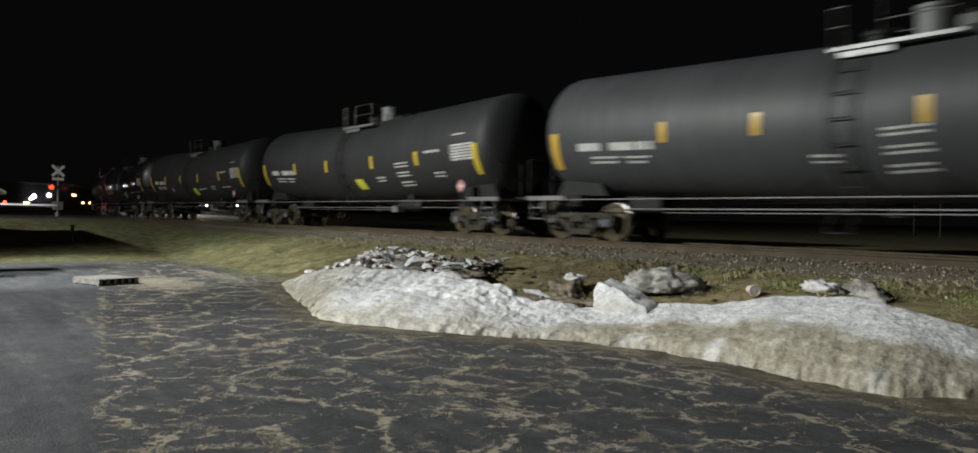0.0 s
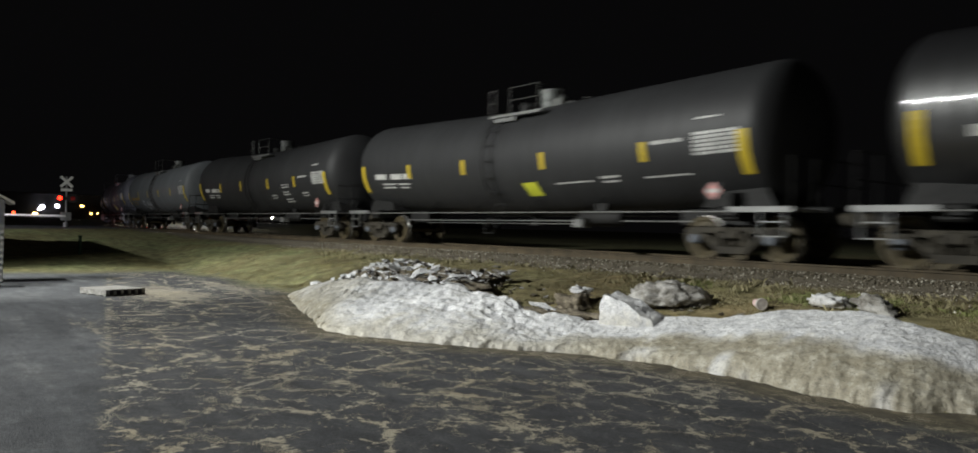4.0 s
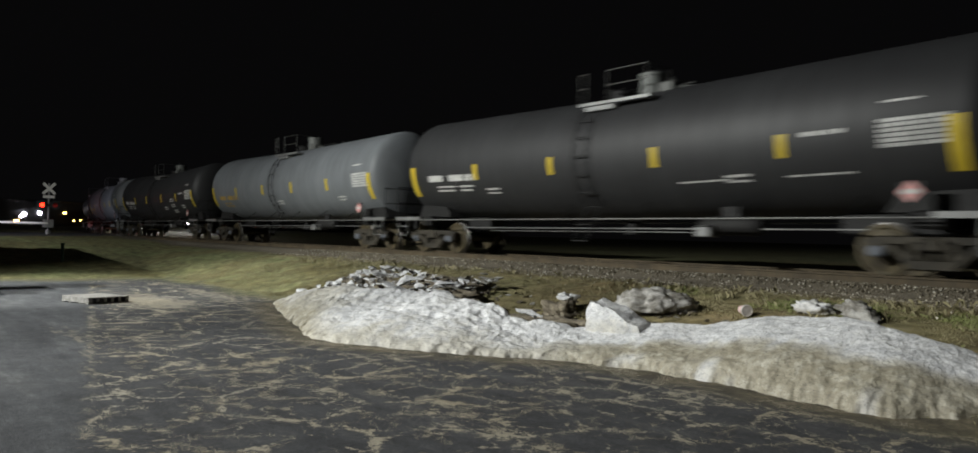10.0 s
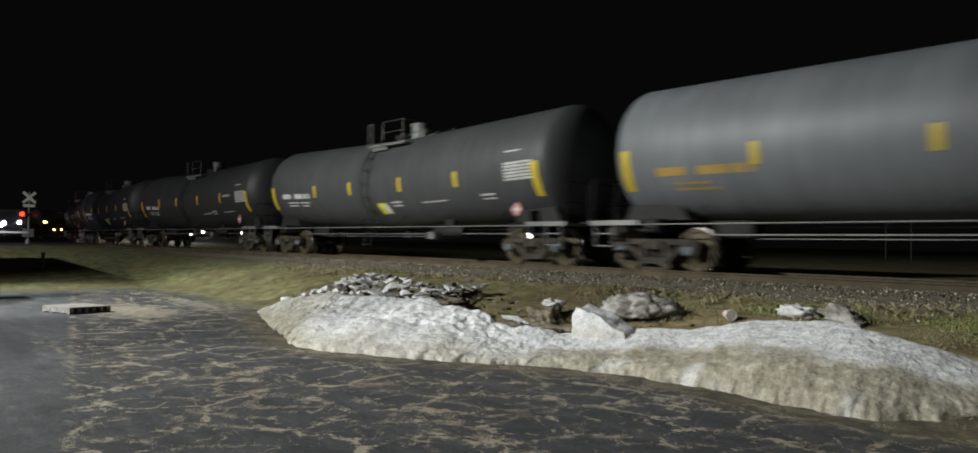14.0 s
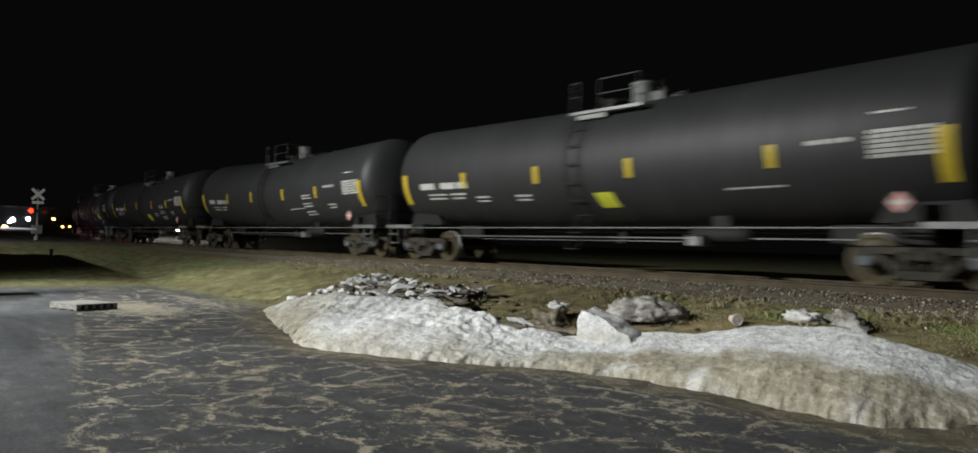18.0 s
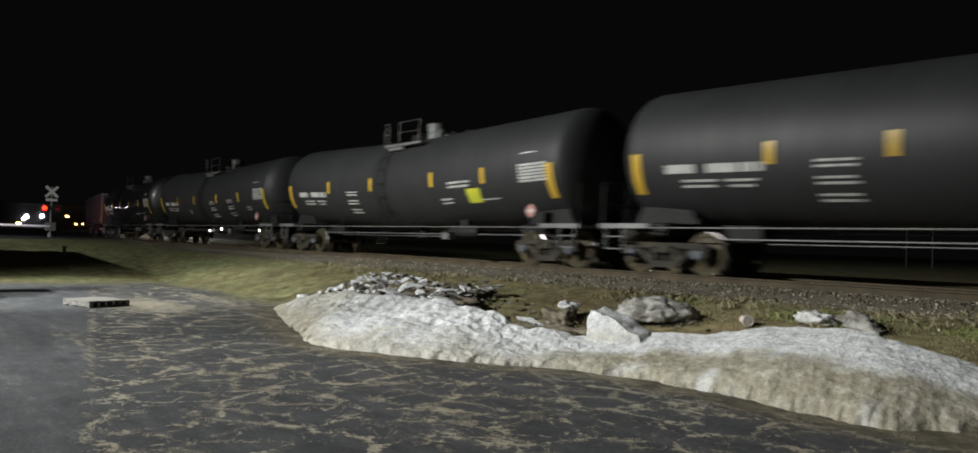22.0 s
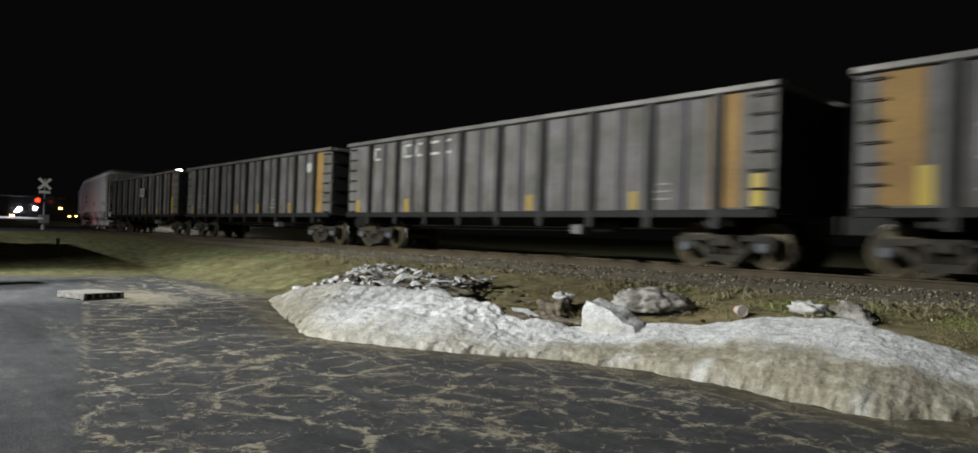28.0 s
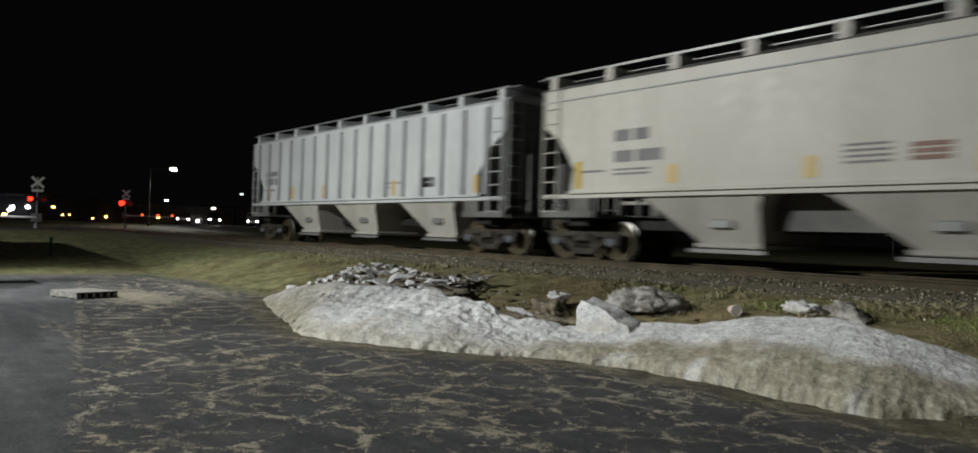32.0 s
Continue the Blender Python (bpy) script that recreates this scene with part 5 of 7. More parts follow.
STD = (("dash", 2.2), ("small", 3.1), ("dash", 4.9), ("high", 5.0))
TANKS = [
    (-14.0, SLATE, "A", (-4.82, -2.57, 0.46), None, "number", (("stack", 0.16), ("small", -1.2)), "slate grey"),
    (-32.7, CHARCOAL, "Y", (-5.01, -2.15, 1.29, 4.11), 0.23, "number", (("stack", 3.2), ("small", 1.7), ("high", 5.0), ("small", 5.2)), "charcoal"),
    (-51.3, CHARCOAL, "Y", (-5.09, -2.05, 1.02, 4.33), 0.16, "number", (("dash", 1.4), ("small", 3.06), ("dash", 4.97), ("high", 5.05), ("small", -4.0)), "charcoal"),
    (-69.6, GLOSS, "Y", (-4.83, -2.16, 1.15, 4.18), 0.24, "number", (("paper", 0.24), ("small", 0.95), ("dash", 3.35), ("dash", 5.15)), "glossy black"),
    (-88.2, CHARCOAL, "Y", (-5.17, -2.17, 1.28, 4.64), 0.72, "number", (("dash", 2.3), ("small", 3.5), ("dash", 5.2), ("high", 5.3)), "charcoal"),
    (-106.8, CHARCOAL, "Y", (-4.9, -1.98, 1.42, 4.29), None, "number", (("small", 1.88), ("stack", 3.29), ("high", 5.13), ("small", 5.1)), "charcoal"),
    (-124.9, GREY, "Y", (-5.07, -2.13, 0.95, 4.03), None, "numberY", (("graffiti", -4.3),), "banded grey"),
    (-143.5, SLATE, "Y", (-4.87, -1.98, 1.37, 4.22), 0.57, "number", (("paper", 0.5), ("small", -4.3), ("small", -2.95), ("stack", 0.25), ("small", 3.19)), "slate grey"),
    (-161.8, CHARCOAL, "Y", (-5.12, -2.15, 0.97, 4.29), 0.11, "number", (("dash", 1.74), ("small", 2.99), ("dash", 5.0), ("high", 5.12), ("small", -4.2)), "charcoal"),
    (-180.1, CHARCOAL, "Y", (-5.05, -1.99, 1.25, 4.22), None, "number", (("dash", 2.45), ("small", 3.22), ("dash", 4.88), ("high", 5.01), ("small", -4.4)), "charcoal"),
    (-198.3, GREY, "Y", (-5.16, -2.03, 0.92, 4.05), None, "numberY", (("small", -0.4), ("small", 5.0)), "light grey"),
    (-216.9, CHARCOAL, "Y", (-4.83, -1.99, 1.43, 4.31), None, "number", (("small", 1.94), ("stack", 3.49), ("high", 5.25), ("small", 5.25)), "charcoal"),
    (-235.0, GREY, "Y", (-5.06, -1.89, 1.12, 3.98), None, "numberY", (("small", 4.8),), "light grey"),
    (-253.3, SLATE, "Y", (-4.64, -2.05, 1.03, 3.9), -0.11, "number", (("paper", -0.11), ("small", 0.67), ("dash", 2.68), ("small", 5.18)), "slate grey"),
    (-271.6, SATIN, "A", (-4.9, -2.0, 1.2, 4.2), None, "number", STD, "black"),
    (-289.9, CHARCOAL, "A", (-4.82, -2.04, 1.0, 3.85), 0.0, "number", (("paper", 0.0), ("small", 0.61), ("dash", 2.6), ("dash", 4.89)), "charcoal"),
    (-308.1, CHARCOAL, "Y", (-5.23, -2.23, 0.78, 4.2), 0.0, "number", (("small", -2.82), ("dash", 3.79), ("high", 5.3), ("small", -4.5)), "charcoal"),
    (-326.4, SATIN, "Y", (-4.98, -2.17, 1.05, 3.93), None, "number", (("dash", 2.09), ("stack", 3.11), ("high", 4.98), ("small", 5.0)), "black"),
    (-345.0, CHARCOAL, "Y", (-4.8, -1.87, 1.48, 4.37), 0.53, "number", (("small", 2.05), ("stack", 3.36), ("high", 5.22), ("small", 5.1)), "charcoal"),
    (-363.2, CHARCOAL, "A", (-4.95, -2.69, 0.72, 3.71), None, "number", (("stack", -3.67), ("limeflat", 3.21), ("two", 2.54), ("dash", 3.9), ("small", 0.6)), "charcoal"),
    (-381.4, CHARCOAL, "A", (-4.82, -1.71, 1.95, 4.47), None, "number", (("stack", -3.08), ("limeflat", 3.94), ("two", 3.33), ("dash", 4.4), ("small", 2.6)), "charcoal"),
    (-399.7, SATIN, "Y", (-5.05, -2.17, 1.26, 4.18), None, "number", (("small", -3.14), ("stack", 0.59), ("stack", 3.0), ("small", 5.18)), "black"),
    (-417.8, GLOSS, "A", (-5.0, -1.93, 1.27, 4.34), None, "number", (("dash", 3.33), ("dash", 4.96)), "glossy black"),
]
for left, paint, marks, xs, lime, number, extra, tone in TANKS:
    what = {"light grey": "light grey railway tank car with a yellow stencilled number", "glossy black": "glossy black railway tank car with bright reflections",
            "banded grey": "light grey tank car with a dark centre band and spray letters"}.get(tone, tone + " railway tank car with yellow reflectors and white stencils")
    tank_car(left, paint, what, marks, xs, lime, number, extra, tone == "banded grey")

# ---------------------------------------------------------------- train: gondolas

GL, GW, GB, GT = 16.4, 1.53, 1.12, 3.62      # length, half width, bottom, top


def gondola_common():
    bm = new_bm()
    h = GL / 2
    box(bm, -h, h, -1.42, -1.36, GB, GT - 0.1)
    MESH["gon_side"] = bake("side_wall", bm, GON_SIDE)
    bm = new_bm()
    box(bm, h - 0.06, h, -1.358, 1.358, GB, GT - 0.15)
    # end walls use the dark rib steel to imitate shade between the cars
    MESH["gon_endwall"] = bake("end_wall", bm, GON_RIB)
    bm = new_bm()
    box(bm, -h + 0.06, h - 0.06, -1.358, 1.358, GB, GB + 0.06)
    MESH["gon_floor"] = bake("floor_plate", bm, GON_SIDE)
    bm = new_bm()
    for s in (-1, 1):
        box(bm, -h - 0.05, h + 0.05, s * 1.42 - 0.11, s * 1.42 + 0.11, GT - 0.12, GT, 0.015)
        box(bm, min(s * h, s * (h + 0.1)), max(s * h, s * (h + 0.1)), -1.31, 1.31, GT - 0.14, GT - 0.02, 0.015)
    MESH["gon_top"] = bake("top_chord", bm, GON_TOP)
    bm = new_bm()
    box(bm, -h, h, -1.51, -1.39, GB - 0.1, GB + 0.06, 0.01)
    MESH["gon_sill"] = bake("side_sill", bm, FRAME_BLACK)
    bm = new_bm()
    box(bm, -h - 0.7, h + 0.7, -0.3, 0.3, 0.72, 1.1, 0.02)
    MESH["gon_centre"] = bake("centre_sill", bm, FRAME_BLACK)
    bm = new_bm()
    box(bm, -0.3, 0.3, -1.35, 1.35, 0.84, 1.1, 0.02)
    MESH["gon_bolster"] = bake("body_bolster", bm, FRAME_BLACK)
    bm = new_bm()
    prism(bm, [(-0.09, GB - 0.32), (0.09, GB - 0.32), (0.1, GB - 0.1), (0.1, GT - 0.12), (-0.1, GT - 0.12), (-0.1, GB - 0.1)], -0.11, 0)
    MESH["gon_rib"] = bake("side_rib", bm, GON_RIB)
    bm = new_bm()
    prism(bm, [(-0.07, GB + 0.06), (0.07, GB + 0.06), (0.07, GT - 0.12), (-0.07, GT - 0.12)], -0.05, 0)
    MESH["gon_rib_small"] = bake("side_stiffener", bm, GON_STIFF)
    bm = new_bm()
    tube(bm, (-0.2, -0.08, 0), (0.2, -0.08, 0), 0.016, 6)
    for x in (-0.2, 0.2):
        tube(bm, (x, -0.09, 0), (x, 0, 0), 0.016, 6)
    MESH["gon_grab"] = bake("grab_iron", bm, FRAME_BLACK)
    bm = new_bm()
    for k in range(4):
        box(bm, -0.03, 0.06, -1.3, 1.3, GB + 0.4 + k * 0.5, GB + 0.5 + k * 0.5)
    MESH["gon_end"] = bake("end_stiffener", bm, GON_RIB)
    bm = new_bm()
    box(bm, -0.12, 0.12, -0.01, 0, GB + 0.08, GB + 0.48)
    MESH["gon_mark"] = bake("reflector_sheet", bm, surface("dusty_yellow_sheeting", (0.55, 0.38, 0.07), (0.36, 0.25, 0.06), 0.5, coarse=5.0, spread=0.1))
    bm = new_bm()
    box(bm, -0.36, 0.36, -0.008, 0, GB + 0.1, GT - 0.14)
    MESH["gon_panel"] = bake("orange_panel", bm, GON_ORANGE)
    bm = new_bm()
    box(bm, -0.13, 0.13, -0.01, 0, GB + 0.1, GB + 1.0)
    MESH["gon_tall"] = bake("reflector_sheet", bm, YELLOW)
    bm = new_bm()
    box(bm, -0.15, 0.15, -0.006, 0, GB + 0.9, GT - 0.2)
    MESH["gon_strip"] = bake("orange_strip", bm, GON_ORANGE)
    # big worn letters as plain blocks
    bm = new_bm()
    for x, w, h2 in ((-1.5, 0.34, 0.42), (0.3, 0.5, 0.42), (1.0, 0.34, 0.42), (1.75, 0.5, 0.42), (2.5, 0.34, 0.42)):
        box(bm, x, x + w, -0.006, 0, 2.92, 2.92 + 0.07)
        box(bm, x, x + 0.09, -0.006, 0, 2.92, 2.92 + h2)
        box(bm, x, x + w, -0.006, 0, 2.92 + h2 - 0.07, 2.92 + h2)
    MESH["gon_word"] = bake("worn_white_word", bm, WHITE)
    bm = new_bm()
    rng = random.Random(3)
    for k in range(5):
        x = -0.7
        while x < 0.6:
            w = rng.uniform(0.1, 0.3)
            box(bm, x, x + w, -0.006, 0, 1.5 + 0.14 * k, 1.5 + 0.14 * k + 0.045)
            x += w + 0.05
    MESH["gon_data"] = bake("data_text", bm, surface("faded_white_stencil", (0.4, 0.4, 0.38), (0.3, 0.3, 0.28), 0.7))
    bm = new_bm()
    for k in range(3):
        box(bm, -1.1, -0.4, -0.006, 0, 1.45 + 0.5 * k, 1.48 + 0.5 * k)
        box(bm, -0.35, 0.25, -0.006, 0, 1.45 + 0.5 * k, 1.48 + 0.5 * k)
        box(bm, 0.3, 1.1, -0.006, 0, 1.45 + 0.5 * k, 1.48 + 0.5 * k)
    MESH["gon_lines"] = bake("data_text", bm, surface("worn_white_stencil", (0.5, 0.5, 0.48), (0.36, 0.36, 0.34), 0.7))
    bm = new_bm()
    for k in range(3):
        box(bm, -0.3 + 0.1 * k, 0.25, -0.006, 0, 1.4 + 0.16 * k, 1.44 + 0.16 * k)
    MESH["gon_few"] = bake("data_text", bm, surface("dull_white_stencil", (0.42, 0.42, 0.4), (0.32, 0.32, 0.3), 0.7))
    bm = new_bm()
    for i, x in enumerate((-2.2, -1.4, -0.5, 0.4, 1.3, 2.0)):
        for j in range(12):
            a0, a1 = 2 * math.pi * j / 12, 2 * math.pi * (j + 1) / 12
            if i in (0, 5) and j in (10, 11, 0):
                continue
            bm.faces.new([bm.verts.new((x + rr * 0.24 * math.cos(c), -0.006, 2.05 + rr * 0.24 * math.sin(c))) for c, rr in ((a0, 1.0), (a1, 1.0), (a1, 0.66), (a0, 0.66))])
    bmesh.ops.recalc_face_normals(bm, faces=bm.faces[:])
    MESH["gon_letters"] = bake("worn_round_lettering", bm, surface("chalk_white_letters", (0.34, 0.34, 0.33), (0.24, 0.24, 0.23), 0.7))
    bm = new_bm()
    box(bm, -0.13, 0.13, -0.012, 0, GB + 0.1, GB + 0.75)
    MESH["gon_short"] = bake("reflector_sheet", bm, YELLOW)
    bm = new_bm()
    box(bm, -0.5, 0.5, -0.12, -0.1, 2.27, 2.8)
    MESH["gon_plate"] = bake("white_plate", bm, WHITE)
    bm = new_bm()
    ring = 24
    for i in range(ring):
        a, b = 2 * math.pi * i / ring, 2 * math.pi * (i + 1) / ring
        vs = [bm.verts.new((r * 0.36 * math.cos(c), -0.126, 2.54 + r * 0.17 * math.sin(c))) for c, r in ((a, 1.0), (b, 1.0), (b, 0.6), (a, 0.6))]
        bm.faces.new(vs)
    bmesh.ops.recalc_face_normals(bm, faces=bm.faces[:])
    MESH["gon_oval"] = bake("oval_mark", bm, DARK_BOX)
    bm = new_bm()
    tube(bm, (0, 0, 2.95), (0, -0.01, 2.95), 0.2, 20)
    MESH["gon_dot"] = bake("round_mark", bm, WHITE)
    # heaped load just below the rim
    bm = new_bm()
    n, m2 = 40, 8
    grid = [[bm.verts.new((-h + 0.1 + (GL - 0.2) * i / n, -1.34 + 2.68 * j / m2, GT - 0.6 + 0.12 * noise.noise((i * 0.7, j * 0.9, 2)) + 0.15 * math.sin(math.pi * j / m2))) for j in range(m2 + 1)] for i in range(n + 1)]
    for i in range(n):
        for j in range(m2):
            bm.faces.new((grid[i][j], grid[i + 1][j], grid[i + 1][j + 1], grid[i][j + 1]))
    MESH["gon_load"] = bake("bulk_load", bm, SOIL)


gondola_common()


def gondola(left, label, marks=(-7.6, -5.7, -1.0, 3.2, 6.6), panel=None, extra=()):
    car = thing("gondola_car", (left + GL / 2, TRACK_Y, RAIL_Z), label, "gondola car", "cars of the train")
    piece("floor_plate", MESH["gon_floor"], car)
    piece("top_chord", MESH["gon_top"], car)
    piece("centre_sill", MESH["gon_centre"], car)
    for s in (-1, 1):
        piece("side_sill", MESH["gon_sill"], car, pose(0, 0, 0, 0, 0, 0 if s < 0 else 180))
        piece("body_bolster", MESH["gon_bolster"], car, pose(s * 6.9, 0, 0))
    piece("bulk_load", MESH["gon_load"], car)
    for s in (1, -1):
        truck(car, s * 6.9)
        coupler(car, s * 8.4, s)
        end = piece("end_wall", MESH["gon_endwall"], car, pose(0, 0, 0, 0, 0, 0 if s > 0 else 180))
        piece("end_stiffener", MESH["gon_end"], end, pose(GL / 2, 0, 0))
        body = piece("side_wall", MESH["gon_side"], car, pose(0, 0, 0, 0, 0, 0 if s < 0 else 180))
        for e in (-1, 1):
            for k in range(7):
                piece("grab_iron", MESH["gon_grab"], body, pose(e * (GL / 2 - 0.3), -1.42, GB + 0.1 + 0.36 * k))
        for k in range(9):
            piece("side_rib", MESH["gon_rib"], body, pose(-GL / 2 + 1.53 + 1.703 * k, -1.42, 0))
        for k in range(8):
            piece("side_stiffener", MESH["gon_rib_small"], body, pose(-GL / 2 + 1.53 + 1.703 * (k + 0.5), -1.42, 0))
    for x in marks:
        piece("reflector_sheet", MESH["gon_mark"], body, pose(x, -1.424, 0))
    if panel is not None:
        piece("orange_panel", MESH["gon_panel"], body, pose(panel, -1.424, 0), "faded orange painted panel")
    for k, x in extra:
        piece(MESH[k].name.split(".")[0], MESH[k], body, pose(x, -1.426, 0))
    piece("brake_rod", MESH["rod"], car)
    piece("air_reservoir", MESH["reservoir"], car)
    piece("brake_valve", MESH["valve"], car)
    CARS.append((car, left + GL / 2))


gondola(-436.3, "weathered grey gondola car with dark ribs and white letters", panel=7.0, extra=(("gon_letters", 4.1), ("gon_dot", 6.24), ("gon_short", 7.3), ("gon_data", -5.9)), marks=(-4.66, -2.34, 2.39, -7.6))
gondola(-454.1, "weathered grey gondola car with an orange end panel", panel=-7.45, extra=(("gon_lines", -5.2), ("gon_short", -7.07)), marks=(-3.6, -1.04, 1.39, 5.0))
gondola(-472.0, "weathered grey gondola car with white block letters", panel=7.1, extra=(("gon_word", -5.0), ("gon_short", 7.84), ("gon_few", 5.54)), marks=(-7.5, -4.42, 1.36, 4.81))
gondola(-489.8, "weathered grey gondola car with a round white mark", panel=7.2, extra=(("gon_dot", 6.36), ("gon_data", -6.1), ("gon_few", 3.0)), marks=(-0.94, 1.44, 4.65, -7.3))
gondola(-507.5, "weathered grey gondola car with an oval mark plate", extra=(("gon_plate", 0.84), ("gon_oval", 0.84), ("gon_few", -5.88), ("gon_strip", 6.98), ("gon_tall", 7.18), ("gon_short", -6.75), ("gon_few", 5.4)), marks=(-3.84, -1.83, 1.3, 4.02))

# ---------------------------------------------------------------- train: covered hoppers

HL, HB, HT = 16.8, 1.58, 4.12                # body length, side sill height, eaves height


def hopper_common(tag, paint, ribs):
    h = HL / 2
    bm = new_bm()
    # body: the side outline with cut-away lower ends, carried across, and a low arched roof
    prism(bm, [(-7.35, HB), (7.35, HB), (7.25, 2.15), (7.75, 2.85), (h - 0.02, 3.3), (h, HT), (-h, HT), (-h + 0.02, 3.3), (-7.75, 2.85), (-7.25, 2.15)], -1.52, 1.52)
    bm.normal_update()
    # faces turned to the car's ends take the dark paint that imitates their shade
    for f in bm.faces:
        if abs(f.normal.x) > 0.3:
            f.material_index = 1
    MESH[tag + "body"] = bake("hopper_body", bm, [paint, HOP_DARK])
    bm = new_bm()
    arch = [(-1.54, HT), (-1.3, HT + 0.12), (-0.6, HT + 0.22), (0.6, HT + 0.22), (1.3, HT + 0.12), (1.54, HT)]
    ends = [[bm.verts.new((x, y, z)) for y, z in arch] for x in (-h - 0.03, h + 0.03)]
    for i in range(6):
        j = (i + 1) % 6
        bm.faces.new((ends[0][i], ends[1][i], ends[1][j], ends[0][j]))
    bm.faces.new(ends[0])
    bm.faces.new(ends[1][::-1])
    bmesh.ops.recalc_face_normals(bm, faces=bm.faces[:])
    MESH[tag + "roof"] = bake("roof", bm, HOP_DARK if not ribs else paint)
    # side sill, belt rail and seam, each built for one side
    bm = new_bm()
    box(bm, -h, h, -1.52, -1.48, HB - 0.12, HB - 0.02, 0.005)
    MESH[tag + "sill"] = bake("side_sill", bm, paint)
    bm = new_bm()
    box(bm, -7.4, 7.4, -1.58, -1.525, HB - 0.018, HB + 0.05, 0.008)
    MESH[tag + "belt"] = bake("belt_rail", bm, paint)
    bm = new_bm()
    box(bm, -h, h, -1.545, -1.522, HT - 0.3, HT - 0.265, 0.004)
    MESH[tag + "seam"] = bake("plate_seam", bm, HOP_RIB)
    # sloped sheet above the axle of symmetry, seen between the bays
    bm = new_bm()
    prism(bm, [(-1.6, HB - 0.03), (1.7, HB - 0.03), (1.25, 0.78), (-1.1, 0.78)], -0.8, 0.8)
    # dark paint stands in for the shade between the bays
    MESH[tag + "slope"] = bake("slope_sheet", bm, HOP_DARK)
    # discharge bay: its rear slope runs in under the car, its front end stands upright
    bm = new_bm()
    side = [(-1.85, HB - 0.02), (-1.62, HB - 0.09), (-1.35, HB - 0.24), (-0.1, 0.5), (1.25, 0.5), (1.27, HB - 0.34), (1.36, HB - 0.15), (1.55, HB - 0.02)]
    lean = [1.46 - 0.24 * (HB - 0.02 - z) / (HB - 0.52) for x, z in side]
    near = [bm.verts.new((x, -y, z)) for (x, z), y in zip(side, lean)]
    away = [bm.verts.new((x, y, z)) for (x, z), y in zip(side, lean)]
    for i in range(len(side)):
        j = (i + 1) % len(side)
        bm.faces.new((near[i], near[j], away[j], away[i]))
    bm.faces.new(near)
    bm.faces.new(away[::-1])
    bmesh.ops.recalc_face_normals(bm, faces=bm.faces[:])
    box(bm, -0.2, 1.3, -1.3, 1.3, 0.4, 0.5, 0.02)
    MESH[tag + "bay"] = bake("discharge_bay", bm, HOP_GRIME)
    bm = new_bm()
    box(bm, -0.3, 1.4, -1.36, -1.3, 0.3, 0.38)
    box(bm, 0.2, 0.7, -1.38, -1.3, 0.8, 0.98, 0.02)
    MESH[tag + "gate"] = bake("outlet_gate", bm, GALV)
    # end posts and platform
    bm = new_bm()
    for s in (-1, 1):
        box(bm, h - 0.12, h, s * 1.46 - 0.06, s * 1.46 + 0.06, 1.0, HT - 0.02, 0.01)
        box(bm, 7.62, 7.74, s * 1.46 - 0.05, s * 1.46 + 0.05, 1.0, 2.3, 0.01)
        box(bm, 6.6, h, s * 1.46 - 0.06, s * 1.46 + 0.06, 1.0, 1.16, 0.01)
        box(bm, 6.7, 7.3, s * 1.5 - 0.03, s * 1.5 + 0.03, 1.0, HB - 0.12, 0.01)
    box(bm, 6.6, h + 0.1, -1.4, 1.4, 1.0, 1.08)
    box(bm, h - 0.1, h, -1.4, 1.4, HT - 0.25, HT - 0.05)
    for y in (-0.5, 0.5):
        box(bm, h - 0.12, h - 0.04, y - 0.05, y + 0.05, 1.08, HT - 0.2)
    # the end frame carries the same painted shade
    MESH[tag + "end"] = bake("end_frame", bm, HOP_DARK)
    for key, y in (("near", -1.55), ("away", 1.55)):
        bm = new_bm()
        for x in (h - 0.62, h - 0.1):
            tube(bm, (x, y, 1.1), (x, y, HT), 0.018, 6)
        MESH[tag + key] = bake("side_ladder", bm, paint)
    bm = new_bm()
    tube(bm, (h - 0.62, 0, 0), (h - 0.1, 0, 0), 0.016, 6)
    MESH[tag + "rung"] = bake("rung", bm, paint)
    bm = new_bm()
    for k in range(8):
        tube(bm, (h + 0.03, -1.4, 1.3 + k * 0.36), (h + 0.03, -0.95, 1.3 + k * 0.36), 0.016, 6)
    for y in (-1.4, -0.95):
        tube(bm, (h + 0.03, y, 1.2), (h + 0.03, y, HT), 0.018, 6)
    MESH[tag + "ladder"] = bake("end_ladder", bm, paint)
    bm = new_bm()
    box(bm, -h - 0.4, h + 0.4, -0.3, 0.3, 0.74, 1.0, 0.02)
    for x in (-7.3, 7.3):
        box(bm, x - 0.3, x + 0.3, -1.3, 1.3, 0.8, 1.0, 0.02)
    MESH["hop_frame"] = bake("underframe", bm, FRAME_BLACK)
    # roof walk
    bm = new_bm()
    for y in (-0.55, 0.55):
        box(bm, -h - 0.1, h + 0.1, y - 0.12, y + 0.12, HT + 0.38, HT + 0.40)
    for s in (-1, 1):
        box(bm, s * h - 0.3, s * h + 0.3, -1.36, 1.36, HT + 0.36, HT + 0.38)
    MESH["hop_walk"] = bake("roof_walk", bm, GALV)
    bm = new_bm()
    for s in (-1, 1):
        box(bm, -h, h, s * 1.42 - 0.02, s * 1.42 + 0.02, HT + 0.35, HT + 0.40)
    MESH["hop_rail"] = bake("roof_rail", bm, GALV)
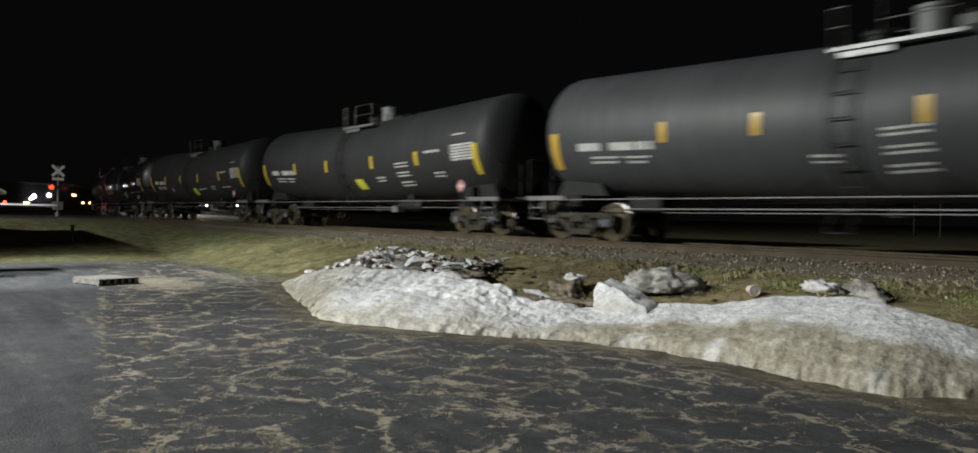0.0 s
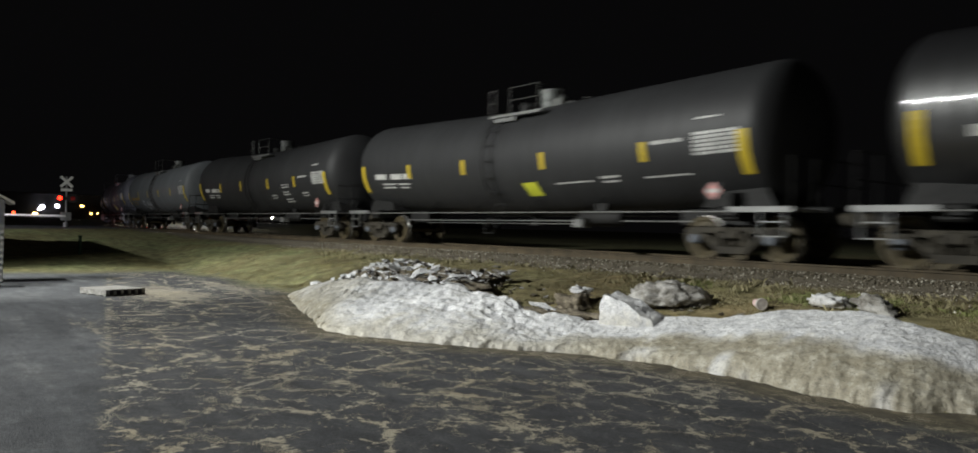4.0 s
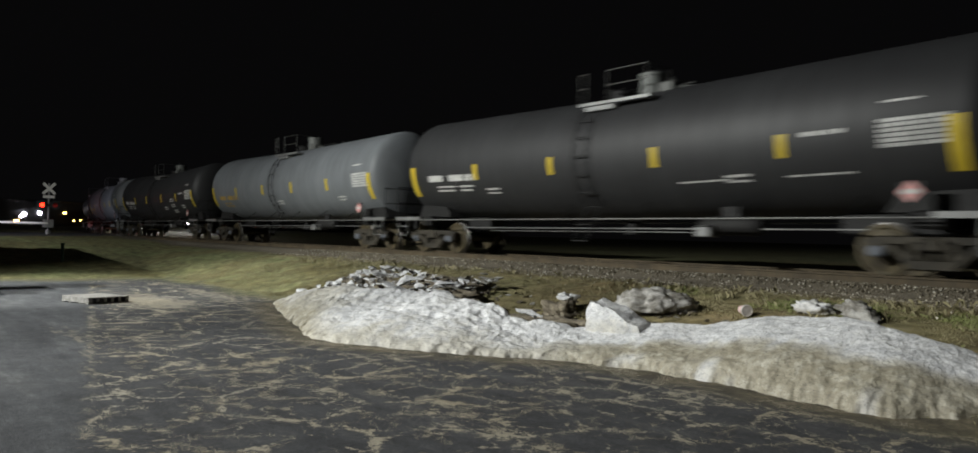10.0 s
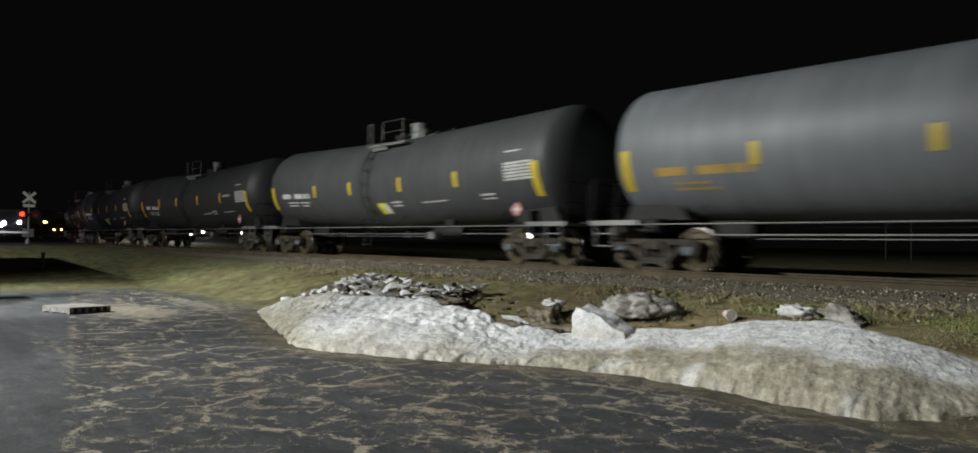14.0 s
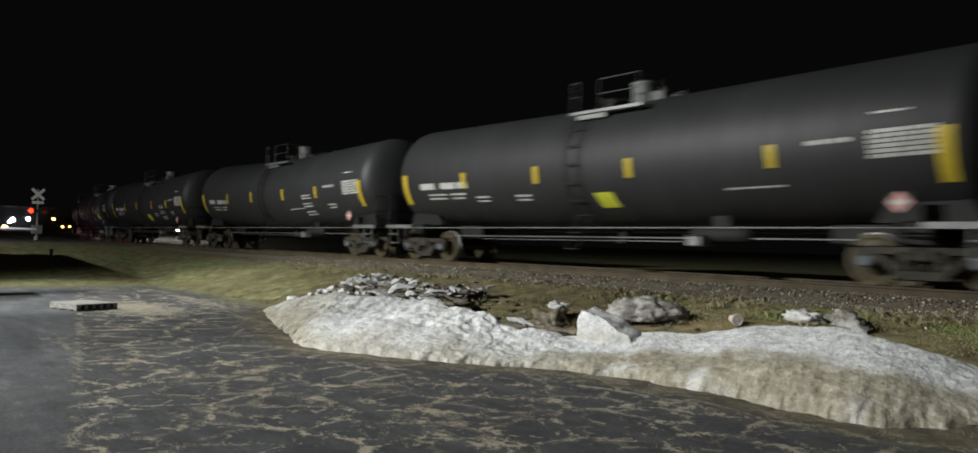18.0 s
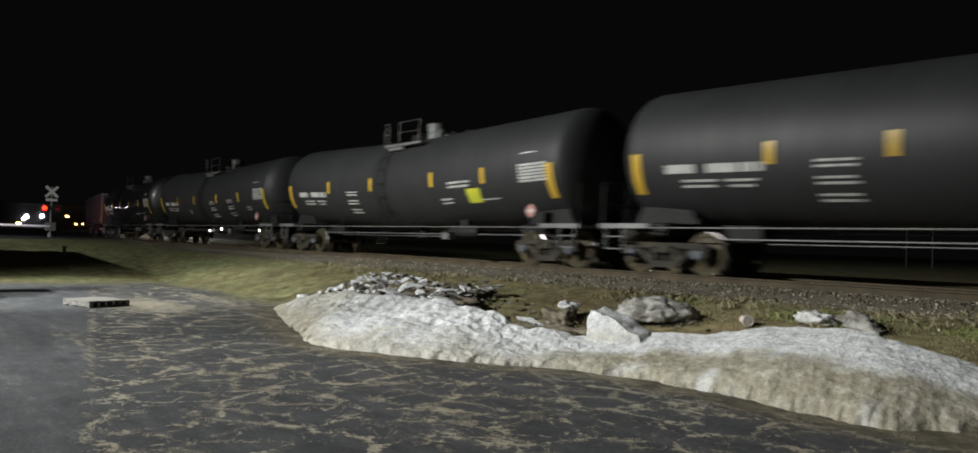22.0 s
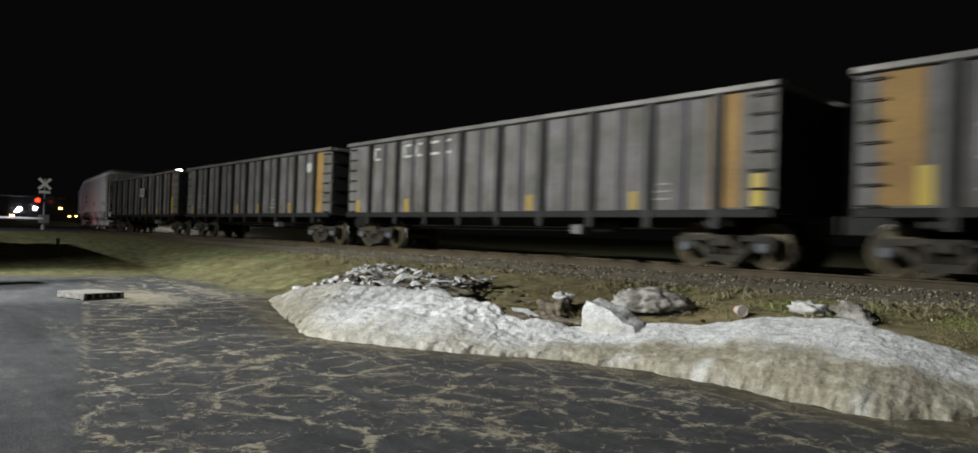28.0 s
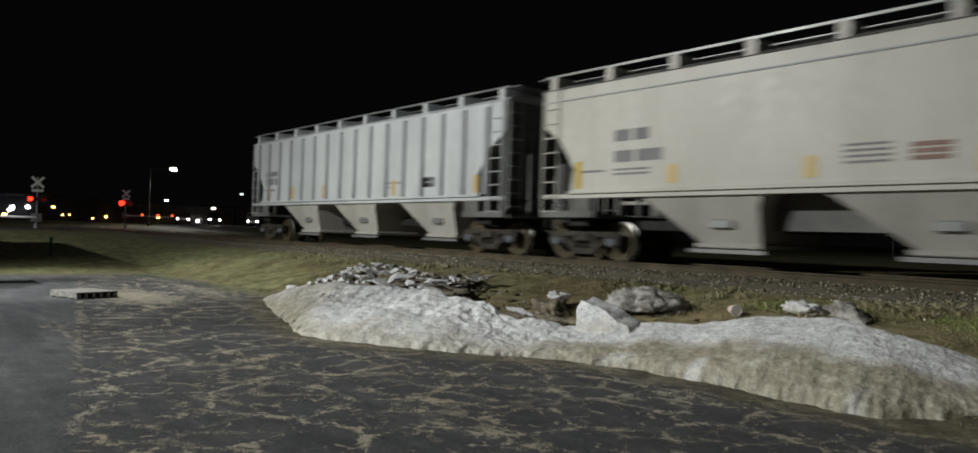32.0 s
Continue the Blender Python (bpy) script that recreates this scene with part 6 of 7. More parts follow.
    bm = new_bm()
    box(bm, -0.1, 0.1, -1.44, 1.44, HT + 0.05, HT + 0.348)
    MESH[tag + "saddle"] = bake("walk_support", bm, paint)
    bm = new_bm()
    box(bm, -h + 0.5, h - 0.5, -0.4, 0.4, HT + 0.2, HT + 0.34, 0.04)
    MESH["hop_hatch"] = bake("roof_hatch", bm, HOP_DARK)
    if ribs:
        bm = new_bm()
        prism(bm, [(-0.06, HB + 0.05), (0.06, HB + 0.05), (0.06, HT - 0.1), (-0.06, HT - 0.1)], -0.09, 0)
        MESH["hop_rib"] = bake("side_rib", bm, HOP_RIB)


hopper_common("smooth_", HOP_CREAM, False)
hopper_common("ribbed_", HOP_GREY, True)


def flat_bars(rows, material, name, seed):
    bm = new_bm()
    rng = random.Random(seed)
    for x0, x1, z, hh in rows:
        x = x0
        while x < x1 - 0.03:
            w = min(rng.uniform(1.2, 3.5) * hh, x1 - x)
            box(bm, x, x + w, -0.005, 0, z, z + hh)
            x += w + 0.4 * hh
    return bake(name, bm, material)


def hopper(left, tag, label, ribs):
    car = thing("covered_hopper_car", (left + HL / 2, TRACK_Y, RAIL_Z), label, "hopper car", "cars of the train")
    h = HL / 2
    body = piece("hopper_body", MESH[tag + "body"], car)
    for turn in (0, 180):
        piece("side_sill", MESH[tag + "sill"], car, pose(0, 0, 0, 0, 0, turn))
        piece("belt_rail", MESH[tag + "belt"], car, pose(0, 0, 0, 0, 0, turn))
        if not ribs:
            piece("plate_seam", MESH[tag + "seam"], car, pose(0, 0, 0, 0, 0, turn))
    if not ribs:
        for x in (-1.6, 2.6):
            piece("slope_sheet", MESH[tag + "slope"], car, pose(x, 0, 0))
    piece("underframe", MESH["hop_frame"], car)
    piece("roof", MESH[tag + "roof"], car)
    piece("roof_walk", MESH["hop_walk"], car)
    piece("roof_rail", MESH["hop_rail"], car)
    piece("roof_hatch", MESH["hop_hatch"], car)
    for k in range(10):
        piece("walk_support", MESH[tag + "saddle"], car, pose(-h + 0.3 + (HL - 0.6) * k / 9, 0, 0))
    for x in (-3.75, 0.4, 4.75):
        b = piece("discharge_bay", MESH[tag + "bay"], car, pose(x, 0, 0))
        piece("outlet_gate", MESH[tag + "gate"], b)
    for s in (-1, 1):
        truck(car, s * 7.3)
        coupler(car, s * 8.9, s)
        piece("end_frame", MESH[tag + "end"], car, pose(0, 0, 0, 0, 0, 0 if s > 0 else 180))
        piece("end_ladder", MESH[tag + "ladder"], car, pose(0, 0, 0, 0, 0, 0 if s > 0 else 180))
        for key, y in (("near", -1.55), ("away", 1.55)):
            ladder = piece("side_ladder", MESH[tag + key], car, pose(0, 0, 0, 0, 0, 0 if s > 0 else 180))
            for k in range(8):
                piece("rung", MESH[tag + "rung"], ladder, pose(0, y, 1.15 + k * 0.36))
        if ribs:
            for k in range(16):
                piece("side_rib", MESH["hop_rib"], body, pose(-h + 0.75 + (HL - 1.5) * k / 15, s * 1.52, 0, 0, 0, 0 if s < 0 else 180))
    y = -1.523
    if not ribs:
        for x in (-4.4, -1.4, 1.43, 4.17):
            bm = new_bm()
            box(bm, -0.12, 0.12, -0.006, 0, HB + 0.15, HB + 0.55)
            part("reflector_sheet", bm, surface("pale_yellow_sheet", (0.75, 0.58, 0.22), (0.68, 0.5, 0.18), 0.5), body).matrix_local = pose(x, y, 0)
        for x in (-7.1, 7.1):
            bm = new_bm()
            box(bm, -0.1, 0.1, -0.006, 0, HB + 0.1, HB + 0.75)
            part("end_stripe", bm, YELLOW, body).matrix_local = pose(x, y, 0)
        piece("car_number", flat_bars([(0, 0.95, 2.72, 0.26), (0, 1.35, 2.25, 0.26), (0, 1.0, 2.06, 0.05), (0, 1.0, 1.96, 0.05), (-1.0, -0.3, 2.05, 0.05)], INK, "car_number", 3), body, pose(-6.0, y, 0), "faded dark number")
        piece("data_text", flat_bars([(0, 0.8, 1.95 + 0.1 * k, 0.045) for k in range(4)], INK, "data_text", 5), body, pose(-0.8, y, 0))
        piece("colour_patch", flat_bars([(0, 0.6, 1.95, 0.08), (0, 0.6, 2.06, 0.08), (0, 0.6, 2.17, 0.08)], RUST_RED, "colour_patch", 6), body, pose(0.3, y, 0))
        piece("colour_patch", flat_bars([(0, 0.9, 1.95, 0.1), (-0.9, 0.7, 2.08, 0.1)], TEAL, "colour_patch", 7), body, pose(5.9, y, 0))
    else:
        for x in (-6.6, -4.4, -1.8, 3.0, 7.2):
            bm = new_bm()
            box(bm, -0.1, 0.1, -0.006, 0, HB + 0.1, HB + 0.6)
            part("reflector_sheet", bm, surface("faded_yellow_sheet", (0.7, 0.5, 0.2), (0.6, 0.42, 0.16), 0.5), body).matrix_local = pose(x, y, 0)
        piece("car_number", flat_bars([(0, 1.3, 2.65, 0.2), (0, 1.3, 2.3, 0.28), (0, 1.0, 2.05, 0.07)], INK, "car_number", 8), body, pose(-7.0, y, 0), "faded dark number")
        piece("data_text", flat_bars([(0, 1.2, 2.05, 0.06), (0, 0.4, 1.92, 0.06)], INK, "data_text", 9), body, pose(2.4, y, 0))
        piece("data_plate", flat_bars([(0, 0.6, 1.9, 0.14), (0, 0.6, 2.06, 0.14)], DARK_BOX, "data_plate", 10), body, pose(4.6, y, 0))
    CARS.append((car, left + HL / 2))


hopper(-525.75, "smooth_", "cream white covered hopper car with faded lettering", False)
hopper(-543.95, "ribbed_", "pale grey covered hopper car with vertical ribs", True)

# ---------------------------------------------------------------- crossing


def crossbuck(parent_name, x, y, turn, lit, label, arm, size=0.14, zb=3.05, zl=1.95, za=0.75):
    """zb, zl, za: heights of the crossed blades, of the lamps and of the gate arm."""
    z = ground_z(x, y)
    mast = thing(parent_name, (x, y, z), label, "crossing signal", "crossing signals", "", turn)
    bm = new_bm()
    tube(bm, (0, 0, 0), (0, 0, zb + 0.35), 0.06, 12)
    tube(bm, (0, 0, 0), (0, 0, 0.3), 0.16, 12)
    part("mast", bm, POLE, mast, "", True)
    for a in (-45, 45):
        bm = new_bm()
        box(bm, -0.5, 0.5, -0.012, 0.012, -0.09, 0.09, 0.006)
        bmesh.ops.rotate(bm, cent=(0, 0, 0), matrix=Matrix.Rotation(radians(a), 3, "Y"), verts=bm.verts[:])
        bmesh.ops.translate(bm, vec=(0, -0.09 - (0.03 if a > 0 else 0), zb), verts=bm.verts[:])
        part("crossbuck_blade", bm, SIGN_WHITE, mast, "white sign blade")
    bm = new_bm()
    box(bm, -0.34, 0.34, -0.1, -0.08, zb - 0.63, zb - 0.45, 0.005)
    part("track_count_plate", bm, SIGN_WHITE, mast)
    bm = new_bm()
    tube(bm, (-0.6, -0.05, zl), (0.6, -0.05, zl), 0.035, 8)
    box(bm, -0.1, 0.1, -0.1, 0.1, zl - 0.1, zl + 0.1, 0.01)
    part("lamp_bar", bm, DARK_BOX, mast)
    for s in (-1, 1):
        bm = new_bm()
        tube(bm, (s * 0.38, -0.16, zl), (s * 0.38, -0.13, zl), 0.3, 24)
        back = part("backboard", bm, DARK_BOX, mast)
        bm = new_bm()
        tube(bm, (s * 0.38, -0.2, zl), (s * 0.38, -0.165, zl), size, 20)
        part("lens", bm, RED_GLOW if s in lit else RED_DIM, back, "glowing red lens" if s in lit else "dark red lens")
        bm = new_bm()
        for i in range(7):
            a, b = radians(20 + i * 20), radians(40 + i * 20)
            vs = [bm.verts.new((s * 0.38 + 0.17 * math.cos(c), yy, zl + 0.17 * math.sin(c))) for c, yy in ((a, -0.16), (b, -0.16), (b, -0.42), (a, -0.42))]
            bm.faces.new(vs)
        bmesh.ops.solidify(bm, geom=bm.faces[:], thickness=0.006)
        part("hood", bm, DARK_BOX, back)
    bm = new_bm()
    box(bm, -0.32, 0.32, -0.3, 0.3, za - 0.3, za + 0.25, 0.02)
    part("gate_mechanism", bm, POLE, mast, "grey gate machine")
    bm = new_bm()
    box(bm, min(0, -arm), max(0, -arm), -0.36, -0.33, za - 0.06, za + 0.06)
    gate = part("gate_arm", bm, SIGN_WHITE, mast, "white gate arm with red lamps")
    for k in (0.35, 0.68, 0.99):
        bm = new_bm()
        tube(bm, (-arm * k, -0.42, za + 0.14), (-arm * k, -0.30, za + 0.14), 0.1, 12)
        part("gate_lamp", bm, RED_SMALL, gate, "small red lamp")
    return mast


crossbuck("crossing_signal", -57.5, 8.8, 82, (-1,), "railway crossing signal with white crossbuck, red lamps and lowered gate", 8.5)
crossbuck("crossing_signal", -84.0, 20.8, 80, (-1,), "far railway crossing signal with glowing red lamps", -4.5, 0.27, 3.6, 2.6, 1.35)
lamp("red_signal_light", "SPOT", (-59.0, 9.3, 3.3), 800, (1.0, 0.03, 0.01), 0.12, (-74.0, 15.5, 3.0), 19)
lamp("far_red_signal_light", "SPOT", (-83.4, 20.2, 3.3), 250, (1.0, 0.06, 0.02), 0.12, (-72.0, 12.0, 1.2), 100)

# ---------------------------------------------------------------- shed, bin, pallet, post


def shed():
    s = thing("garden_shed", (-22.9, 2.1, 0), "small white clapboard shed with a pale gable roof", "shed")
    w, d, e, p = 2.9, 0.9, 2.12, 2.95
    bm = new_bm()
    prism(bm, [(0, 0), (-w, 0), (-w, e - 0.03), (-w / 2, p - 0.03), (0, e - 0.03)], 0, d)
    bmesh.ops.rotate(bm, cent=(0, 0, 0), matrix=Matrix.Rotation(radians(90), 3, "Z"), verts=bm.verts[:])
    part("wall", bm, SHED_WALL, s)
    # overlapping boards on the gable that faces the lot
    for k in range(18):
        z = 0.02 + k * 0.155
        half = w / 2 if z < e - 0.14 else w / 2 * max(0.0, (p - z - 0.14) / (p - e))
        if half < 0.1:
            break
        bm = new_bm()
        prism(bm, [(0.002, z), (0.03, z), (0.008, z + 0.165), (0.002, z + 0.165)], -w / 2 - half, -w / 2 + half)
        part("clapboard", bm, SHED_WALL, s)
    for k in range(14):
        bm = new_bm()
        z = 0.02 + k * 0.155
        v = [bm.verts.new(q) for q in ((-d, 0.03, z), (0, 0.03, z), (0, 0.008, z + 0.16), (-d, 0.008, z + 0.16), (-d, 0.002, z), (0, 0.002, z), (0, 0.002, z + 0.16), (-d, 0.002, z + 0.16))]
        for q in ((0, 3, 2, 1), (4, 5, 6, 7), (0, 1, 5, 4), (2, 3, 7, 6), (1, 2, 6, 5), (0, 4, 7, 3)):
            bm.faces.new([v[i] for i in q])
        bmesh.ops.recalc_face_normals(bm, faces=bm.faces[:])
        part("clapboard", bm, SHED_WALL, s)
    for sgn in (-1, 1):
        bm = new_bm()
        run = w / 2 + 0.22
        rise = (p - e) / (w / 2)
        vs = []
        for x in (-d - 0.2, 0.2):
            for u, zz in ((0, 0), (run, 0), (run, 0.07), (0, 0.07)):
                vs.append(bm.verts.new((x, -w / 2 + sgn * u, p - rise * u + zz)))
        for q in ((0, 1, 2, 3), (4, 5, 6, 7), (0, 1, 5, 4), (1, 2, 6, 5), (2, 3, 7, 6), (3, 0, 4, 7)):
            bm.faces.new([vs[i] for i in q])
        bmesh.ops.recalc_face_normals(bm, faces=bm.faces[:])
        part("roof_slope", bm, SHED_ROOF, s)
    bm = new_bm()
    box(bm, 0.03, 0.06, -0.95, -0.42, 0.95, 1.6)
    box(bm, 0.06, 0.065, -0.9, -0.47, 1.0, 1.55, 0, 1)
    part("window", bm, [SHED_WALL, GLASS_DARK], s)


shed()


def shade_block():
    """An unseen block added behind the shed, only to cast the shade on the lawn."""
    b = thing("unseen_shade_block", (-33.4, 0.0, 0.1), "unseen plain block that casts shade on the lawn", "building", "", "structure")
    bm = new_bm()
    box(bm, -5.2, 2.0, -2.2, 1.95, -0.2, 3.3)
    part("wall", bm, SHED_WALL, b)
    bm = new_bm()
    box(bm, -5.3, 2.1, -2.3, 2.05, 3.3, 3.42, 0.02)
    part("roof", bm, DARK_BOX, b)


shade_block()


def blue_bin():
    b = thing("wheeled_bin", (-21.6, 1.55, 0), "dark blue plastic wheeled bin beside the shed", "bin")
    bm = new_bm()
    vs = [bm.verts.new(q) for q in ((-0.24, -0.26, 0.06), (0.24, -0.26, 0.06), (0.24, 0.26, 0.06), (-0.24, 0.26, 0.06), (-0.3, -0.32, 0.98), (0.3, -0.32, 0.98), (0.3, 0.32, 0.98), (-0.3, 0.32, 0.98))]
    for q in ((0, 3, 2, 1), (4, 5, 6, 7), (0, 1, 5, 4), (1, 2, 6, 5), (2, 3, 7, 6), (3, 0, 4, 7)):
        bm.faces.new([vs[i] for i in q])
    bmesh.ops.bevel(bm, geom=bm.edges[:], offset=0.03, segments=2, affect="EDGES")
    part("body", bm, BLUE, b)
    bm = new_bm()
    box(bm, -0.34, 0.34, -0.35, 0.35, 0.98, 1.06, 0.03)
    part("lid", bm, BLUE, b)
    for y in (-0.22, 0.22):
        bm = new_bm()
        tube(bm, (-0.26, y - 0.03, 0.1), (-0.26, y + 0.03, 0.1), 0.1, 16)
        part("wheel", bm, RUBBER, b)


blue_bin()


def pallet():
    p = thing("wooden_pallet", (-18.52, 3.8, 0.004), "weathered grey wooden pallet lying on the asphalt", "pallet", turn=109)
    l, w = 0.92, 1.04
    for k in range(8):
        bm = new_bm()
        y = -w / 2 + 0.07 + k * (w - 0.14) / 7
        box(bm, -l / 2, l / 2, y - 0.07, y + 0.07, 0.122, 0.142, 0.003)
        part("deck_board", bm, WOOD, p)
    for k in range(6):
        bm = new_bm()
        box(bm, -0.045 if k in (0, 5) else -0.035, 0.045 if k in (0, 5) else 0.035, -w / 2, w / 2, 0.0185, 0.121, 0.003)
        part("stringer", bm, WOOD, p).matrix_local = pose(-l / 2 + 0.046 + (l - 0.092) * k / 5, 0, 0)
    for y in (-w / 2 + 0.05, -0.2, 0.2, w / 2 - 0.05):
        bm = new_bm()
        box(bm, -l / 2, l / 2, y - 0.045, y + 0.045, 0.0, 0.0175, 0.003)
        part("bottom_board", bm, WOOD, p)


pallet()


def post():
    x, y = -33.5, 5.65
    p = thing("marker_post", (x, y, ground_z(x, y) - 0.05), "short green marker post in the grass", "post")
    bm = new_bm()
    tube(bm, (0, 0, 0), (0, 0, 0.72), 0.06, 12)
    part("pipe", bm, GREEN_POST, p, "", True)
    bm = new_bm()
    tube(bm, (0, 0, 0.72), (0, 0, 0.78), 0.08, 12)
    part("cap", bm, GREEN_POST, p, "", True)


post()

# ---------------------------------------------------------------- far side


def vehicle(x, y, turn, paint, tall, label):
    z = ground_z(x, y)
    v = thing("waiting_car", (x, y, z), label, "car", "cars waiting at the crossing", "", turn)
    bm = new_bm()
    prism(bm, [(-2.2, 0.35), (2.1, 0.35), (2.2, 0.6), (2.1, 0.9), (1.1, 1.0), (0.6, tall), (-1.6, tall), (-2.2, 1.05)], -0.88, 0.88)
    bmesh.ops.bevel(bm, geom=bm.edges[:], offset=0.06, segments=2, affect="EDGES")
    part("body", bm, paint, v)
    bm = new_bm()
    prism(bm, [(1.0, 1.03), (1.06, 1.03), (0.66, tall - 0.08), (0.6, tall - 0.08)], -0.72, 0.72)
    part("windscreen", bm, GLASS_DARK, v)
    for s in (-1, 1):
        bm = new_bm()
        tube(bm, (2.12, s * 0.66, 0.72), (2.24, s * 0.66, 0.72), 0.12, 16)
        part("headlight", bm, HEAD_GLOW, v, "bright white headlight")
        for k in (-1.35, 1.35):
            bm = new_bm()
            tube(bm, (k, s * 0.72, 0.33), (k, s * 0.92, 0.33), 0.33, 20)
            w = part("wheel", bm, RUBBER, v)
            bm = new_bm()
            tube(bm, (k, s * 0.9, 0.33), (k, s * 0.93, 0.33), 0.2, 16)
            part("rim", bm, POLE, w)
    return v


vehicle(-103.2, 32.7, -18, CAR_DARK, 1.5, "dark car with its headlights on waiting at the crossing")
vehicle(-109.5, 39.2, -20, CAR_DARK, 1.7, "dark tall car with its headlights on in the queue")
vehicle(-110.4, 45.2, -22, CAR_WHITE, 1.95, "pale delivery van with its headlights on in the queue")


def street_lamp(x, y, h, reach, turn, label, material, big=1.0):
    z = ground_z(x, y)
    p = thing("street_lamp", (x, y, z), label, "street lamp", "street lamps", "", turn)
    bm = new_bm()
    tube(bm, (0, 0, 0), (0, 0, h), 0.11, 12, 0.07)
    tube(bm, (0, 0, 0), (0, 0, 0.5), 0.18, 12)
    part("pole", bm, DARK_POLE, p, "", True)
    bm = new_bm()
    tube(bm, (0, 0, h - 0.2), (reach, 0, h + 0.15), 0.045, 8)
    part("arm", bm, DARK_POLE, p)
    bm = new_bm()
    box(bm, reach - 0.1, reach + 0.6, -0.16, 0.16, h + 0.1, h + 0.28, 0.05)
    head = part("head", bm, DARK_POLE, p)
    bm = new_bm()
    box(bm, reach + 0.25 - 0.28 * big, reach + 0.25 + 0.28 * big, -0.15 * big, 0.15 * big, h + 0.1 - 0.22 * big, h + 0.1, 0.04)
    part("lens", bm, material, head, "glowing lamp lens")
    return p


street_lamp(-96.4, 26.5, 7.05, 2.3, 70, "tall street lamp glowing over the crossing", LAMP_GLOW, 1.25)
street_lamp(-150.0, 43.5, 4.55, 0.6, 80, "distant glowing street lamp", FAR_GLOW, 1.1)
street_lamp(-130.0, 45.5, 2.95, 0.4, 80, "low glowing lamp behind the waiting cars", LAMP_GLOW)
street_lamp(-125.0, 48.0, 5.33, 0.8, 80, "distant street lamp with a weak glow", DIM_GLOW)
lamp("street_light", "SPOT", (-95.3, 29.5, 8.6), 3200, (1.0, 0.95, 0.8), 0.2, (-90.0, 22.0, 1.0), 130)
lamp("near_headlight_beam", "SPOT", (-50.0, -1.0, 1.75), 4000, (0.86, 0.84, 1.0), 0.1, (-66.0, 11.0, 1.85), 34, 0.4)
lamp("headlight_beams", "SPOT", (-81.8, 26.0, 2.1), 260, (1.0, 0.95, 0.85), 0.12, (-66.0, 17.0, 1.2), 50)


def building(x, y, w, d, h, turn, label, lights=(), wall=None):
    z = ground_z(x, y)
    b = thing("roadside_building", (x, y, z), label, "building", "far buildings", "", turn)
    bm = new_bm()
    box(bm, -w / 2, w / 2, -d / 2, d / 2, -0.3, h)
    part("wall", bm, wall or FAR_WALL, b)
    bm = new_bm()
    box(bm, -w / 2 - 0.3, w / 2 + 0.3, -d / 2 - 0.3, d / 2 + 0.3, h, h + 0.25, 0.05)
    part("roof", bm, DARK_BOX, b)
    for lx, lz, m, sx, sz in lights:
        bm = new_bm()
        if m is FAR_GLOW:
            tube(bm, (lx, -d / 2 - 0.25, lz), (lx, -d / 2 - 0.004, lz), sx, 20, sx * 1.1)
        else:
            box(bm, lx - sx, lx + sx, -d / 2 - 0.12, -d / 2 - 0.004, lz - sz, lz + sz, 0.02)
        part("wall_lamp", bm, m, b, "glowing wall lamp")
    return b


building(-131.0, 17.5, 19.0, 12.0, 3.4, 90, "low dim roadside building with glowing wall lamps", ((-1.4, 1.62, FAR_GLOW, 0.27, 0.3), (-1.75, 1.3, FAR_GLOW, 0.18, 0.2), (0.5, 1.82, FAR_GLOW, 0.24, 0.26), (-2.3, 0.66, AMBER_GLOW, 0.3, 0.13), (3.7, 1.95, AMBER_GLOW, 0.22, 0.12),
    (4.9, 0.85, AMBER_GLOW, 0.14, 0.09), (5.8, 0.92, AMBER_GLOW, 0.11, 0.08), (8.9, 0.5, AMBER_GLOW, 0.14, 0.1)), DARK_BOX)
building(-178.0, 44.0, 50.0, 14.0, 4.2, 80, "distant dark building with small amber lights", ((-12.0, 1.2, AMBER_GLOW, 0.3, 0.15), (-4.0, 1.2, AMBER_GLOW, 0.25, 0.15), (6.0, 1.4, AMBER_GLOW, 0.3, 0.2), (14.0, 1.0, FAR_GLOW, 0.25, 0.15)))


def sign_board(x, y):
    """A dark board on two posts beyond the railway with two lit panels."""
    z = ground_z(x, y)
    b = thing("sign_board", (x, y, z), "dark roadside sign board with two lit white panels", "sign")
    for s in (-1, 1):
        bm = new_bm()
        box(bm, s * 0.9 - 0.06, s * 0.9 + 0.06, -0.06, 0.06, 0, 5.4, 0.01)
        part("post", bm, DARK_BOX, b)
    bm = new_bm()
    box(bm, -1.1, 1.1, -0.1, -0.065, 3.8, 5.2, 0.01)
    board = part("board", bm, DARK_BOX, b)
    for w, h in ((0.62, 4.75), (0.55, 4.25)):
        bm = new_bm()
        box(bm, -w, w, -0.16, -0.103, h - 0.15, h + 0.15, 0.01)
        part("lit_panel", bm, SIGN_GLOW, board, "glowing white panel")


sign_board(-23.5, 60.0)


# ---------------------------------------------------------------- grass


